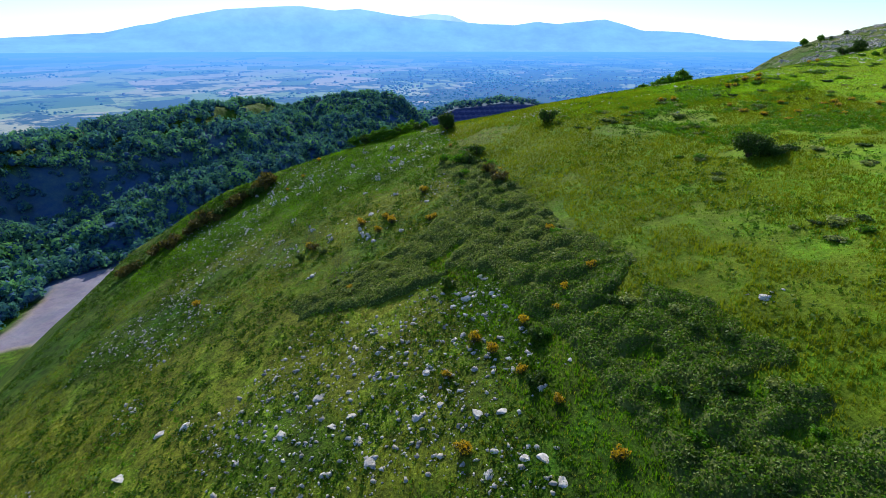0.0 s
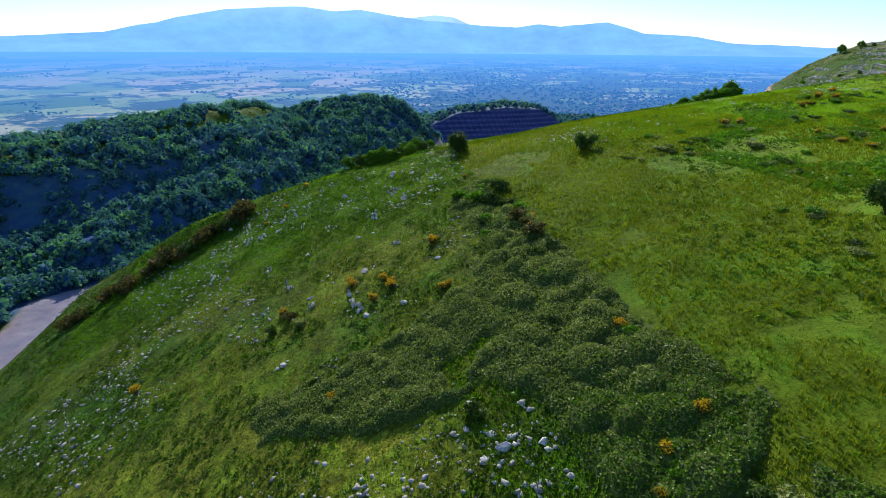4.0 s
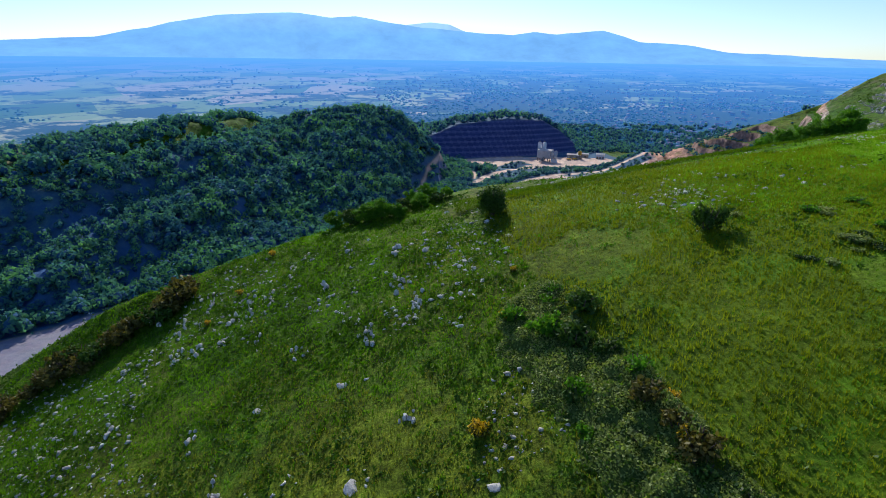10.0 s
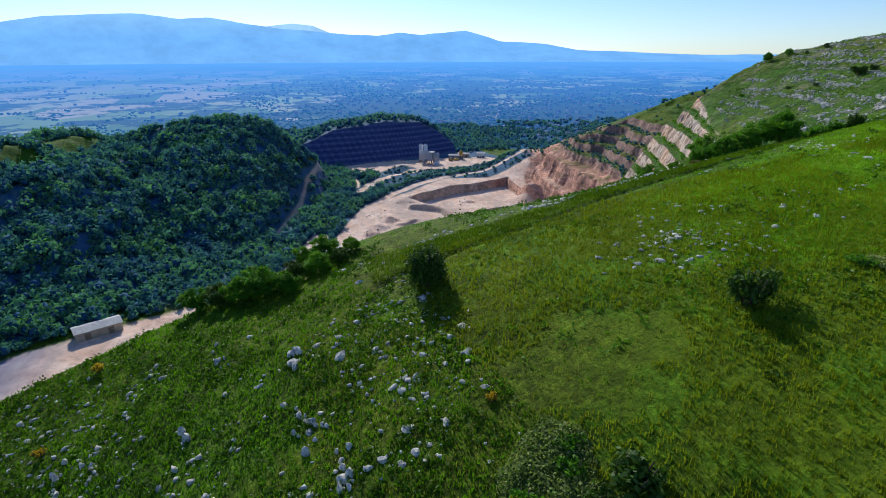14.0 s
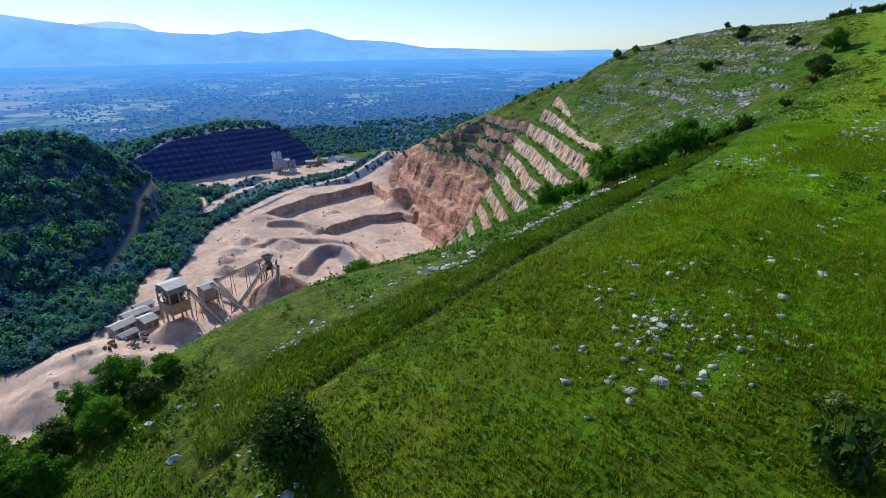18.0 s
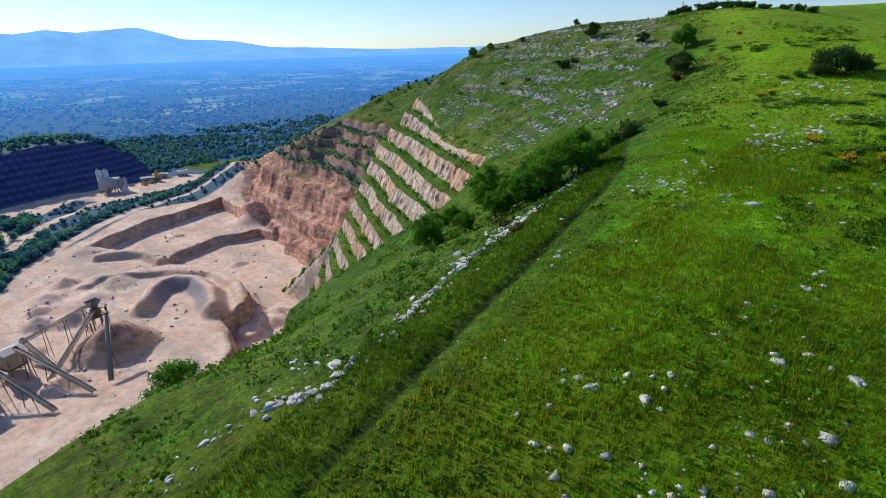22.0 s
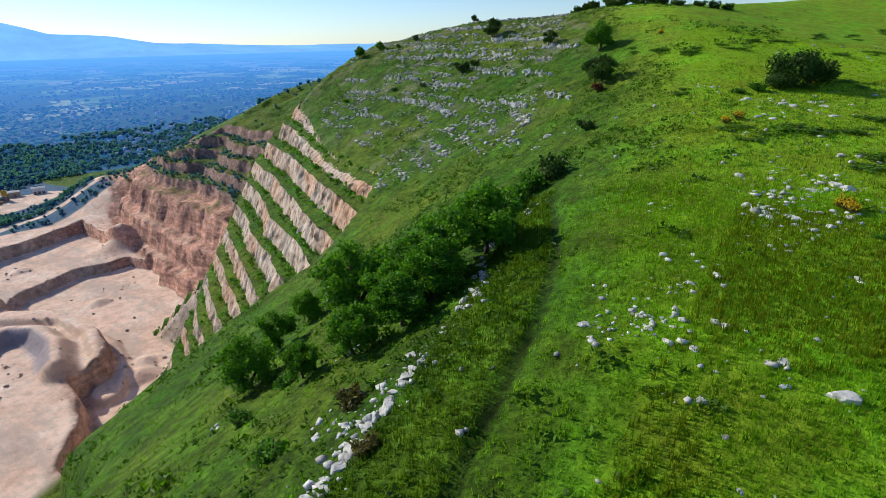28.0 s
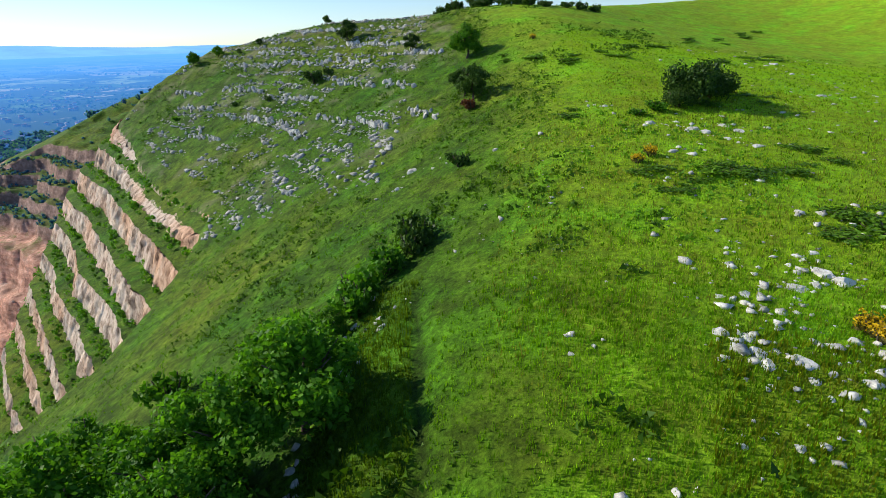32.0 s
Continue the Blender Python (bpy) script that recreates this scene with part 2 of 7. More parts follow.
    tt = np.clip((y - yb) * 0.9, -5, 100)
    zt = -46 + np.minimum(stairs(tt, 5.4, 0.45, 0.28), top) - 0.12 * np.clip(y - yb - 80, 0, 400) + 3 * fbm(x, y, 50, 61, 3) * step(30, 80, y - yb)
    zt = np.where(y > yb - 2, zt, -80.0) - 60 * step(172, 190, x) - 60 * step(60, 200, -70 - x)
    # the plain, bent upwards with distance to reach the horizon in the camera's view
    zp = -62 + 98 * np.clip((r - 800) / 4000, 0, 1) ** 1.15 + 5 * fbm(x, y, 420, 71, 4)
    base = floor_z + (zp - floor_z) * step(560, 900, r + 0.5 * np.clip(-x - 150, 0, 300))
    west = np.maximum(zw, zt)
    return np.maximum(np.maximum(near, base), west)


HEAPS = [(41, 352, 17, 12), (-9, 336, 9, 6.5), (-39, 326, 20, 7), (-24, 312, 15, 7), (-52, 306, 16, 6), (34, 392, 9, 5), (22, 400, 8, 4), (46, 412, 12, 3.5), (60, 425, 11, 3), (30, 430, 9, 2.5),
         (113, 493, 6, 2), (124, 424, 6, 2.2), (84, 646, 26, 8), (104, 340, 8, 3.5), (110, 348, 6, 2.5), (54, 436, 7, 3), (40, 444, 8, 3), (24, 416, 6, 2.5), (14, 372, 7, 3), (8, 356, 6, 3), (20, 336, 8, 3.5), (-8, 362, 6, 3)]


def height(x, y):
    return float(land(np.array([float(x)]), np.array([float(y)]))[0])


def spaced(a, b, d):
    return np.arange(a, b, d)


def outward(start, end, d, grow=1.13):
    out, p = [], start
    sign = 1 if end > start else -1
    while (end - p) * sign > 0:
        d *= grow
        p += sign * d
        out.append(p)
    return np.array(out)


def bm_from(verts, faces):
    bm = bmesh.new()
    vs = [bm.verts.new(v) for v in verts]
    for f in faces:
        bm.faces.new([vs[i] for i in f])
    return bm


def part(name, bm, material, parent=None, label="", smooth=True):
    """Links a bmesh, or a mesh, as one object."""
    if isinstance(bm, bmesh.types.BMesh):
        me = bpy.data.meshes.new(name)
        bm.to_mesh(me)
        bm.free()
    else:
        me = bm
    if material is not None and not me.materials:
        me.materials.append(material)
    if smooth:
        me.shade_smooth()
    ob = new(name, me)
    ob.parent = parent
    if label:
        ob["label"] = label
    return ob


def raw_mesh(name, verts, faces, material, smooth=True):
    """A mesh from arrays of corners and of triangles or quads."""
    me = bpy.data.meshes.new(name)
    n, k = faces.shape
    me.vertices.add(len(verts))
    me.vertices.foreach_set("co", np.asarray(verts, np.float32).ravel())
    me.loops.add(n * k)
    me.loops.foreach_set("vertex_index", faces.astype(np.int32).ravel())
    me.polygons.add(n)
    me.polygons.foreach_set("loop_start", np.arange(0, n * k, k, dtype=np.int32))
    me.update(calc_edges=True)
    me.validate()
    if material is not None:
        me.materials.append(material)
    if smooth:
        me.shade_smooth()
    return me


# ---- materials ----
def material(name, rough=0.8):
    m = bpy.data.materials.new(name)
    m.use_nodes = True
    b = m.node_tree.nodes["Principled BSDF"]
    b.inputs["Roughness"].default_value = rough
    b.inputs["Specular IOR Level"].default_value = 0.25
    return m, m.node_tree.nodes, m.node_tree.links, b


def noise_node(n, l, size, detail=6.0, rough=0.6, vector=None):
    t = n.new("ShaderNodeTexNoise")
    t.inputs["Scale"].default_value = 1.0 / size
    t.inputs["Detail"].default_value = detail
    t.inputs["Roughness"].default_value = rough
    if vector is None:
        g = n.new("ShaderNodeNewGeometry")
        vector = g.outputs["Position"]
    l.new(vector, t.inputs["Vector"])
    return t.outputs["Fac"]


def ramp(n, l, fac, *stops):
    r = n.new("ShaderNodeValToRGB")
    e = r.color_ramp.elements
    while len(e) < len(stops):
        e.new(0.5)
    for i, (p, c) in enumerate(stops):
        e[i].position = p
        e[i].color = (*c, 1) if isinstance(c, tuple) else (c, c, c, 1)
    l.new(fac, r.inputs[0])
    return r.outputs[0]


def mix(n, l, fac, a, b, mode="MIX"):
    m = n.new("ShaderNodeMix")
    m.data_type, m.blend_type = "RGBA", mode
    for sock, v in ((m.inputs[0], fac), (m.inputs[6], a), (m.inputs[7], b)):
        if isinstance(v, (int, float)):
            sock.default_value = v
        elif isinstance(v, tuple):
            sock.default_value = (*v, 1)
        else:
            l.new(v, sock)
    return m.outputs[2]


def math_node(n, l, op, a, b=0.0):
    m = n.new("ShaderNodeMath")
    m.operation = op
    for sock, v in zip(m.inputs, (a, b)):
        if isinstance(v, (int, float)):
            sock.default_value = v
        else:
            l.new(v, sock)
    return m.outputs[0]


def bump(n, l, b, fac, strength, distance):
    u = n.new("ShaderNodeBump")
    u.inputs["Strength"].default_value, u.inputs["Distance"].default_value = strength, distance
    l.new(fac, u.inputs["Height"])
    l.new(u.outputs[0], b.inputs["Normal"])


def ground_material():
    m, n, l, b = material("ground", 0.9)
    zone = n.new("ShaderNodeVertexColor")
    zone.layer_name = "zone"
    sep = n.new("ShaderNodeSeparateColor")
    l.new(zone.outputs[0], sep.inputs[0])
    geo = n.new("ShaderNodeNewGeometry")
    nz = n.new("ShaderNodeSeparateXYZ")
    l.new(geo.outputs["True Normal"], nz.inputs[0])
    fine, mid, wide = noise_node(n, l, 0.5, 8, 0.7), noise_node(n, l, 5, 6, 0.65), noise_node(n, l, 38, 5, 0.55)
    green = ramp(n, l, mid, (0.30, (0.028, 0.068, 0.003)), (0.5, (0.056, 0.120, 0.005)), (0.72, (0.098, 0.178, 0.009)))
    straw = ramp(n, l, mid, (0.3, (0.085, 0.120, 0.005)), (0.7, (0.16, 0.180, 0.012)))
    grass = mix(n, l, ramp(n, l, wide, (0.46, 0.0), (0.64, 0.75)), green, straw)
    clump = noise_node(n, l, 1.7, 5, 0.7)
    cover = n.new("ShaderNodeVertexColor")
    cover.layer_name = "cover"
    cov = n.new("ShaderNodeSeparateColor")
    l.new(cover.outputs[0], cov.inputs[0])
    lush = ramp(n, l, mid, (0.3, (0.092, 0.150, 0.003)), (0.7, (0.168, 0.240, 0.007)))
    along_x = n.new("ShaderNodeSeparateXYZ")
    l.new(geo.outputs["Position"], along_x.inputs[0])
    hay = ramp(n, l, mid, (0.32, (0.270, 0.340, 0.014)), (0.5, (0.265, 0.410, 0.012)), (0.68, (0.260, 0.480, 0.012)))
    lush = mix(n, l, ramp(n, l, math_node(n, l, "DIVIDE", along_x.outputs[0], 200.0), (0.12, 0.0), (0.30, 1.0)), lush, hay)
    grass = mix(n, l, math_node(n, l, "MULTIPLY", cov.outputs[1], 0.88), grass, lush)
    olive = ramp(n, l, mid, (0.3, (0.148, 0.170, 0.008)), (0.7, (0.270, 0.285, 0.020)))
    grass = mix(n, l, math_node(n, l, "MULTIPLY", cover.outputs["Alpha"], 0.8), grass, olive)
    grass = mix(n, l, math_node(n, l, "MULTIPLY", cov.outputs[2], 0.8), grass, (0.024, 0.042, 0.003))
    blade_n = noise_node(n, l, 0.22, 5, 0.75)
    patch = noise_node(n, l, 7, 4, 0.6)
    grass = mix(n, l, ramp(n, l, patch, (0.5, 0.0), (0.62, 0.6)), grass, mix(n, l, 1.0, grass, (0.85, 1.3, 0.8), "MULTIPLY"))
    rough_turf = math_node(n, l, "SUBTRACT", 0.9, math_node(n, l, "MULTIPLY", cov.outputs[1], 0.45))
    grass = mix(n, l, rough_turf, grass, ramp(n, l, fine, (0.33, 0.5), (0.67, 1.5)), "MULTIPLY")
    grass = mix(n, l, rough_turf, grass, ramp(n, l, blade_n, (0.36, 0.55), (0.64, 1.45)), "MULTIPLY")
    grass = mix(n, l, rough_turf, grass, ramp(n, l, clump, (0.36, 0.45), (0.6, 1.25)), "MULTIPLY")
    rock_n = noise_node(n, l, 2.2, 8, 0.7)
    pale = ramp(n, l, rock_n, (0.25, (0.22, 0.15, 0.10)), (0.5, (0.52, 0.40, 0.31)), (0.75, (0.66, 0.56, 0.47)))
    redrock = ramp(n, l, rock_n, (0.25, (0.17, 0.078, 0.050)), (0.5, (0.50, 0.260, 0.180)), (0.75, (0.68, 0.46, 0.36)))
    beds = n.new("ShaderNodeVectorMath")
    beds.operation = "MULTIPLY"
    beds.inputs[1].default_value = (0.12, 0.12, 1.0)
    l.new(geo.outputs["Position"], beds.inputs[0])
    strata = noise_node(n, l, 2.6, 7, 0.7, beds.outputs[0])
    redrock = mix(n, l, 0.85, redrock, ramp(n, l, strata, (0.34, 0.40), (0.5, 1.0), (0.64, 1.5)), "MULTIPLY")
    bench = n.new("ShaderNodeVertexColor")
    bench.layer_name = "face_tone"
    face_tone = n.new("ShaderNodeSeparateColor")
    l.new(bench.outputs[0], face_tone.inputs[0])
    # a darker brown mixed in on the upper red terraces
    redrock = mix(n, l, math_node(n, l, "MULTIPLY", face_tone.outputs[2], 0.75), redrock, ramp(n, l, rock_n, (0.3, (0.075, 0.060, 0.050)), (0.55, (0.21, 0.150, 0.130)), (0.75, (0.34, 0.26, 0.23))))
    rock = mix(n, l, sep.outputs[1], pale, redrock)
    big = noise_node(n, l, 9, 6, 0.6)
    rock = mix(n, l, 0.8, rock, ramp(n, l, big, (0.35, 0.55), (0.65, 1.35)), "MULTIPLY")
    grav_n = noise_node(n, l, 12, 8, 0.65)
    gravel = ramp(n, l, grav_n, (0.3, (0.70, 0.45, 0.32)), (0.5, (0.85, 0.60, 0.46)), (0.7, (0.90, 0.72, 0.59)))
    gravel = mix(n, l, 0.5, gravel, ramp(n, l, fine, (0.25, 0.75), (0.75, 1.15)), "MULTIPLY")
    gravel = mix(n, l, 0.7, gravel, ramp(n, l, noise_node(n, l, 3.2, 7, 0.72), (0.38, 0.72), (0.5, 1.0), (0.62, 1.12)), "MULTIPLY")
    streak = n.new("ShaderNodeVectorMath")
    streak.operation = "MULTIPLY"
    streak.inputs[1].default_value = (1.0, 0.35, 1.0)
    l.new(geo.outputs["Position"], streak.inputs[0])
    gravel = mix(n, l, ramp(n, l, noise_node(n, l, 21, 6, 0.7, streak.outputs[0]), (0.5, 0.0), (0.60, 0.65)), gravel, (0.52, 0.40, 0.33))
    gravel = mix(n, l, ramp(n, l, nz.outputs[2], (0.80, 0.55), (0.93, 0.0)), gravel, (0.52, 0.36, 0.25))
    bare = math_node(n, l, "MULTIPLY", zone.outputs["Alpha"], ramp(n, l, mid, (0.55, 1.0), (0.66, 0.25)))
    steep = ramp(n, l, math_node(n, l, "ADD", nz.outputs[2], math_node(n, l, "MULTIPLY", rock_n, 0.25)), (0.66, 1.0), (0.80, 0.0))
    c = mix(n, l, sep.outputs[0], grass, gravel)
    c = mix(n, l, math_node(n, l, "MAXIMUM", bare, math_node(n, l, "MULTIPLY", steep, sep.outputs[2])), c, rock)
    # shade and haze of wood floor, scrub and valley gravel, as dark blue
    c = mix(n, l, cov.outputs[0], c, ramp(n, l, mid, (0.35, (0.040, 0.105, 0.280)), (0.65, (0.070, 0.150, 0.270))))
    # stepped face: blue of its shade and haze put in, paler on treads
    hazy_rock = mix(n, l, face_tone.outputs[1], ramp(n, l, strata, (0.36, (0.030, 0.046, 0.150)), (0.62, (0.066, 0.084, 0.220))), ramp(n, l, mid, (0.35, (0.085, 0.110, 0.240)), (0.65, (0.150, 0.165, 0.300))))
    c = mix(n, l, face_tone.outputs[0], c, hazy_rock)
    l.new(c, b.inputs["Base Color"])
    b.inputs["Specular IOR Level"].default_value = 0.12
    bump(n, l, b, math_node(n, l, "ADD", fine, mid), 0.8, 0.3)
    return m


def plain_material():
    """Fields, hedges and woods of the plain, in the blue of the distance."""
    m, n, l, b = material("plain", 1.0)
    geo = n.new("ShaderNodeNewGeometry")
    vor = n.new("ShaderNodeTexVoronoi")
    vor.inputs["Scale"].default_value = 1 / 120.0
    sc = n.new("ShaderNodeVectorMath")
    sc.operation = "MULTIPLY"
    sc.inputs[1].default_value = (0.7, 0.42, 0.0)
    l.new(geo.outputs["Position"], sc.inputs[0])
    l.new(sc.outputs[0], vor.inputs["Vector"])
    bw = n.new("ShaderNodeSeparateColor")
    l.new(vor.outputs["Color"], bw.inputs[0])
    field = ramp(n, l, bw.outputs[0], (0.0, (0.08, 0.20, 0.04)), (0.35, (0.22, 0.36, 0.08)), (0.6, (0.44, 0.52, 0.16)), (0.85, (0.62, 0.52, 0.30)))
    woods = noise_node(n, l, 150, 9, 0.72)
    px = n.new("ShaderNodeSeparateXYZ")
    l.new(geo.outputs["Position"], px.inputs[0])
    wooded = math_node(n, l, "ADD", woods, ramp(n, l, math_node(n, l, "ADD", math_node(n, l, "DIVIDE", px.outputs[0], 3000.0), 0.5), (0.42, 0.0), (0.53, 0.09)))
    reach = n.new("ShaderNodeVectorMath")
    reach.operation = "LENGTH"
    l.new(geo.outputs["Position"], reach.inputs[0])
    wooded = math_node(n, l, "ADD", wooded, ramp(n, l, math_node(n, l, "DIVIDE", reach.outputs["Value"], 5000.0), (0.2, 0.06), (0.42, 0.0)))
    wooded = math_node(n, l, "SUBTRACT", wooded, ramp(n, l, math_node(n, l, "DIVIDE", reach.outputs["Value"], 5000.0), (0.4, 0.0), (0.62, 0.07)))
    c = mix(n, l, ramp(n, l, wooded, (0.52, 0.0), (0.56, 1.0)), field, (0.024, 0.080, 0.036))
    l.new(c, b.inputs["Base Color"])
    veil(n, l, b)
    return m


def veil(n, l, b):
    """The far distance is a backdrop, and glows: its haze is put in as blue emission."""
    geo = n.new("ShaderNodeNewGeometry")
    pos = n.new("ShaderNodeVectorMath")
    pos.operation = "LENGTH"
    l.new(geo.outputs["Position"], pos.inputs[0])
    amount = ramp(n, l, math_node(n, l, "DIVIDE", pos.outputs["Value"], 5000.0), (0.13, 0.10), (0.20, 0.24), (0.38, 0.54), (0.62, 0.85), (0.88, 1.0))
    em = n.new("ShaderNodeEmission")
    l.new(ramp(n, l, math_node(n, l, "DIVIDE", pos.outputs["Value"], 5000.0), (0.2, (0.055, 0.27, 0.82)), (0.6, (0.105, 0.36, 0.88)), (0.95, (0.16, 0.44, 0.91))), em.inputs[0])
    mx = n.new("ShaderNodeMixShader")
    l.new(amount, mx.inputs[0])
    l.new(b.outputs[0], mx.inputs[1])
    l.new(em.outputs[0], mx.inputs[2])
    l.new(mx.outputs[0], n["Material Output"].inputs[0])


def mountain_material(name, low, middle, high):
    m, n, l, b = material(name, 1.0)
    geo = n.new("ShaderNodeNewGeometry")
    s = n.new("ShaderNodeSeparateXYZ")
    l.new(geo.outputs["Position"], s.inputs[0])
    # haze only: blue emission in place of rock colour, paler higher up
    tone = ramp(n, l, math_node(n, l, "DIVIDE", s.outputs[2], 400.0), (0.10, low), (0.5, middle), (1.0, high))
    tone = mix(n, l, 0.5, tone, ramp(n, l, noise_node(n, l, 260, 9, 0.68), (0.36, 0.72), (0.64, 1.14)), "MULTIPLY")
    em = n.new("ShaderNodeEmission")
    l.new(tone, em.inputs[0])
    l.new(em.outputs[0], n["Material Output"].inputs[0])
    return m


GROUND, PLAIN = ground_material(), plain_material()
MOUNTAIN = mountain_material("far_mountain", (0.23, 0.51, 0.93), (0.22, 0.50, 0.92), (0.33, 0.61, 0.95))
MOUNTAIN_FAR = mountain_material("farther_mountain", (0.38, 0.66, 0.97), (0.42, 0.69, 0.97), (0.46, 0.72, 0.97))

# ---- the ground, one sheet to the horizon ----
xs = np.concatenate([outward(-210, -4900, 1.8)[::-1], spaced(-210, -75, 2.2), spaced(-75, -6, 1.15), spaced(-6, 80, 0.9), spaced(80, 92, 1.15), spaced(92, 262, 1.2), outward(262, 4900, 1.3)])
ys = np.concatenate([outward(-40, -900, 2.0, 1.25)[::-1], spaced(-40, 130, 1.15), spaced(130, 160, 0.5), spaced(160, 300, 1.15), spaced(300, 560, 1.25), spaced(560, 800, 1.8), outward(800, 4900, 1.8)])
gx, gy = np.meshgrid(xs, ys)
gz = land(gx.ravel(), gy.ravel())
nx, ny = len(xs), len(ys)
idx = np.arange(nx * ny).reshape(ny, nx)
quads = np.stack([idx[:-1, :-1], idx[:-1, 1:], idx[1:, 1:], idx[1:, :-1]], -1).reshape(-1, 4)
ground_mesh = raw_mesh("ground", np.stack([gx.ravel(), gy.ravel(), gz], 1), quads, GROUND, smooth=False)
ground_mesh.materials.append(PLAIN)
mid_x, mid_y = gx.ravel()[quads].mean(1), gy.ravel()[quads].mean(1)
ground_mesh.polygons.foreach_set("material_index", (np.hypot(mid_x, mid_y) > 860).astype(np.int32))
X, Y = gx.ravel(), gy.ravel()
wob = 3 * fbm(X, Y, 18, 81, 3)
gravel_mask = step(3, -2, inside(X, Y, YARD) + wob)
gravel_mask = np.maximum(gravel_mask, step(3, -2, inside(X, Y, PLANT_YARD) + wob))
for line, width in ROADS:
    gravel_mask = np.maximum(gravel_mask, step(width + 1, width - 1, along(X, Y, line) + 0.3 * wob))
gravel_mask = gravel_mask * step(-19, -24, gz - 14 * step(500, 560, Y))
red_mask = np.maximum(step(9, 6, np.abs(inside(X, Y, PIT_LOWER))) * step(405, 390, Y) * 0.55, step(300, 330, Y) * step(136, 156, X) * step(660, 640, Y))
rock_mask = np.clip(step(-1, 1, bench_depth(X, Y)) * step(0, 3, Y - cut_edge(X)) + step(290, 330, Y), 0, 1) * step(-60, -30, X + 0.3 * (Y - 640))
depth = red_depth(X, Y)
steepness = (np.interp(depth + 0.5, *RED_STEPS) - np.interp(depth - 0.5, *RED_STEPS))
ledge_green = step(0.9, 0.4, steepness) * np.where(depth > 31, 0.85, 0.35 * step(-0.1, 0.3, fbm(X, Y, 16, 143, 3)))
bare = step(0, 3, depth) * step(70, 66, depth) * step(330, 350, Y) * step(640, 600, Y) * (1 - ledge_green)
bare = np.maximum(bare, 0.9 * step(16, 12, np.hypot(X - 41, Y - 352)))
red_mask = np.maximum(red_mask, 0.7 * step(18, 14, np.hypot(X - 41, Y - 352)))
outcrop = step(100, 125, X) * step(168, 186, Y - 0.15 * (X - 110)) * step(290, 280, Y) * step(40, 48, gz)
bare = np.maximum(bare, 0.2 * outcrop * step(0.12, 0.35, fbm(X, Y, 4, 147, 4) + 0.15 * fbm(X, Y, 30, 149, 2)))
rim_face = step(4.5, 1.5, np.abs(inside(X, Y, PIT_LOWER))) * step(130, 110, X)
bare = np.maximum(bare, rim_face * step(385, 360, Y) * 0.9)
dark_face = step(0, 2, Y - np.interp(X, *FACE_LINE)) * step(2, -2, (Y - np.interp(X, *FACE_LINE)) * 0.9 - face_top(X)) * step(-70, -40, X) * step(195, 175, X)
gravel_mask = gravel_mask * (1 - dark_face)
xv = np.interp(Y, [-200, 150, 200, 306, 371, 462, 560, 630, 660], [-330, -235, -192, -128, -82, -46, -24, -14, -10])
# wood floor, toned for the shade under the trees
shade_cover = step(0, 6, (xv - X) * 0.85) * step(270, 240, (xv - X) * 0.85) * step(720, 640, Y) * (1 - gravel_mask)
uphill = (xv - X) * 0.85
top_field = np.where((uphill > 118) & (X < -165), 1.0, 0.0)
shade_cover = shade_cover * (1 - top_field) * (1 - 0.3 * step(60, 95, uphill + 18 * fbm(X, Y, 40, 163, 3)))
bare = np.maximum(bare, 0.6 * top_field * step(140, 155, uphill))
# scrub between the roads below the dark face; in the ring mound's hollow scrub with its shade painted in
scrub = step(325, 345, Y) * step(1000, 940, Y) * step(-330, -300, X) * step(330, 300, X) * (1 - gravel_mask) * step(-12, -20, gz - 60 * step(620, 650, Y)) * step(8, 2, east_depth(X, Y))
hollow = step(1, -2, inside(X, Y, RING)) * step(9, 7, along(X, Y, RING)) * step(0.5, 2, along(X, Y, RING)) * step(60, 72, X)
# shade painted over the west end of the gravel strip
shade_cover = np.maximum(shade_cover, 0.68 * gravel_mask * step(-105, -130, X) * step(330, 310, Y))
shade_cover = np.maximum(shade_cover, np.maximum(0.75 * scrub, 0.45 * hollow))
tread_f = np.clip((Y - np.interp(X, *FACE_LINE)) * 0.9, -5, 100) / 5.4
on_tread = ((tread_f - np.floor(tread_f)) < 0.45) * dark_face
# upper part of the red face, toned darker
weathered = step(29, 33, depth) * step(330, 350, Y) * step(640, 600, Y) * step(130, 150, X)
face_tone_mask = np.stack([dark_face, on_tread, weathered, 0 * X + 1], 1).astype(np.float32)
east_of_belt = X - np.interp(Y, [15, 27, 43, 62, 84, 107, 125, 137], [27, 25, 19.5, 14, 9.5, 4.5, 0, -6])
meadow = step(-1, 2, east_of_belt + 1.5 * fbm(X, Y, 5, 191, 3)) * step(150, 130, Y - 0.3 * X) * step(0, 20, X) * step(80, 55, X) * step(7, 14, wall_line(X) - Y)
track_y = np.interp(X, [p[0] for p in TRACK], [p[1] for p in TRACK])
# darker beside the track: rank grass, plus the hedge's shade in the colour
meadow = np.maximum(meadow, 0.15 * step(0, 1, Y - track_y) * step(1.0, 2.5, wall_line(X) - Y) * step(-2, 10, X) * step(84, 70, X))
meadow = np.maximum(meadow, step(14, 30, X + 6 * fbm(X, Y, 12, 275, 2)) * step(110, 126, Y) * step(-0.3, -1.5, Y - track_y) * step(84, 70, X) * (0.2 + 0.8 * step(2, 14, track_y - Y)))
meadow = np.maximum(meadow, step(58, 84, X) * step(3, 24, wall_line(X) - Y))
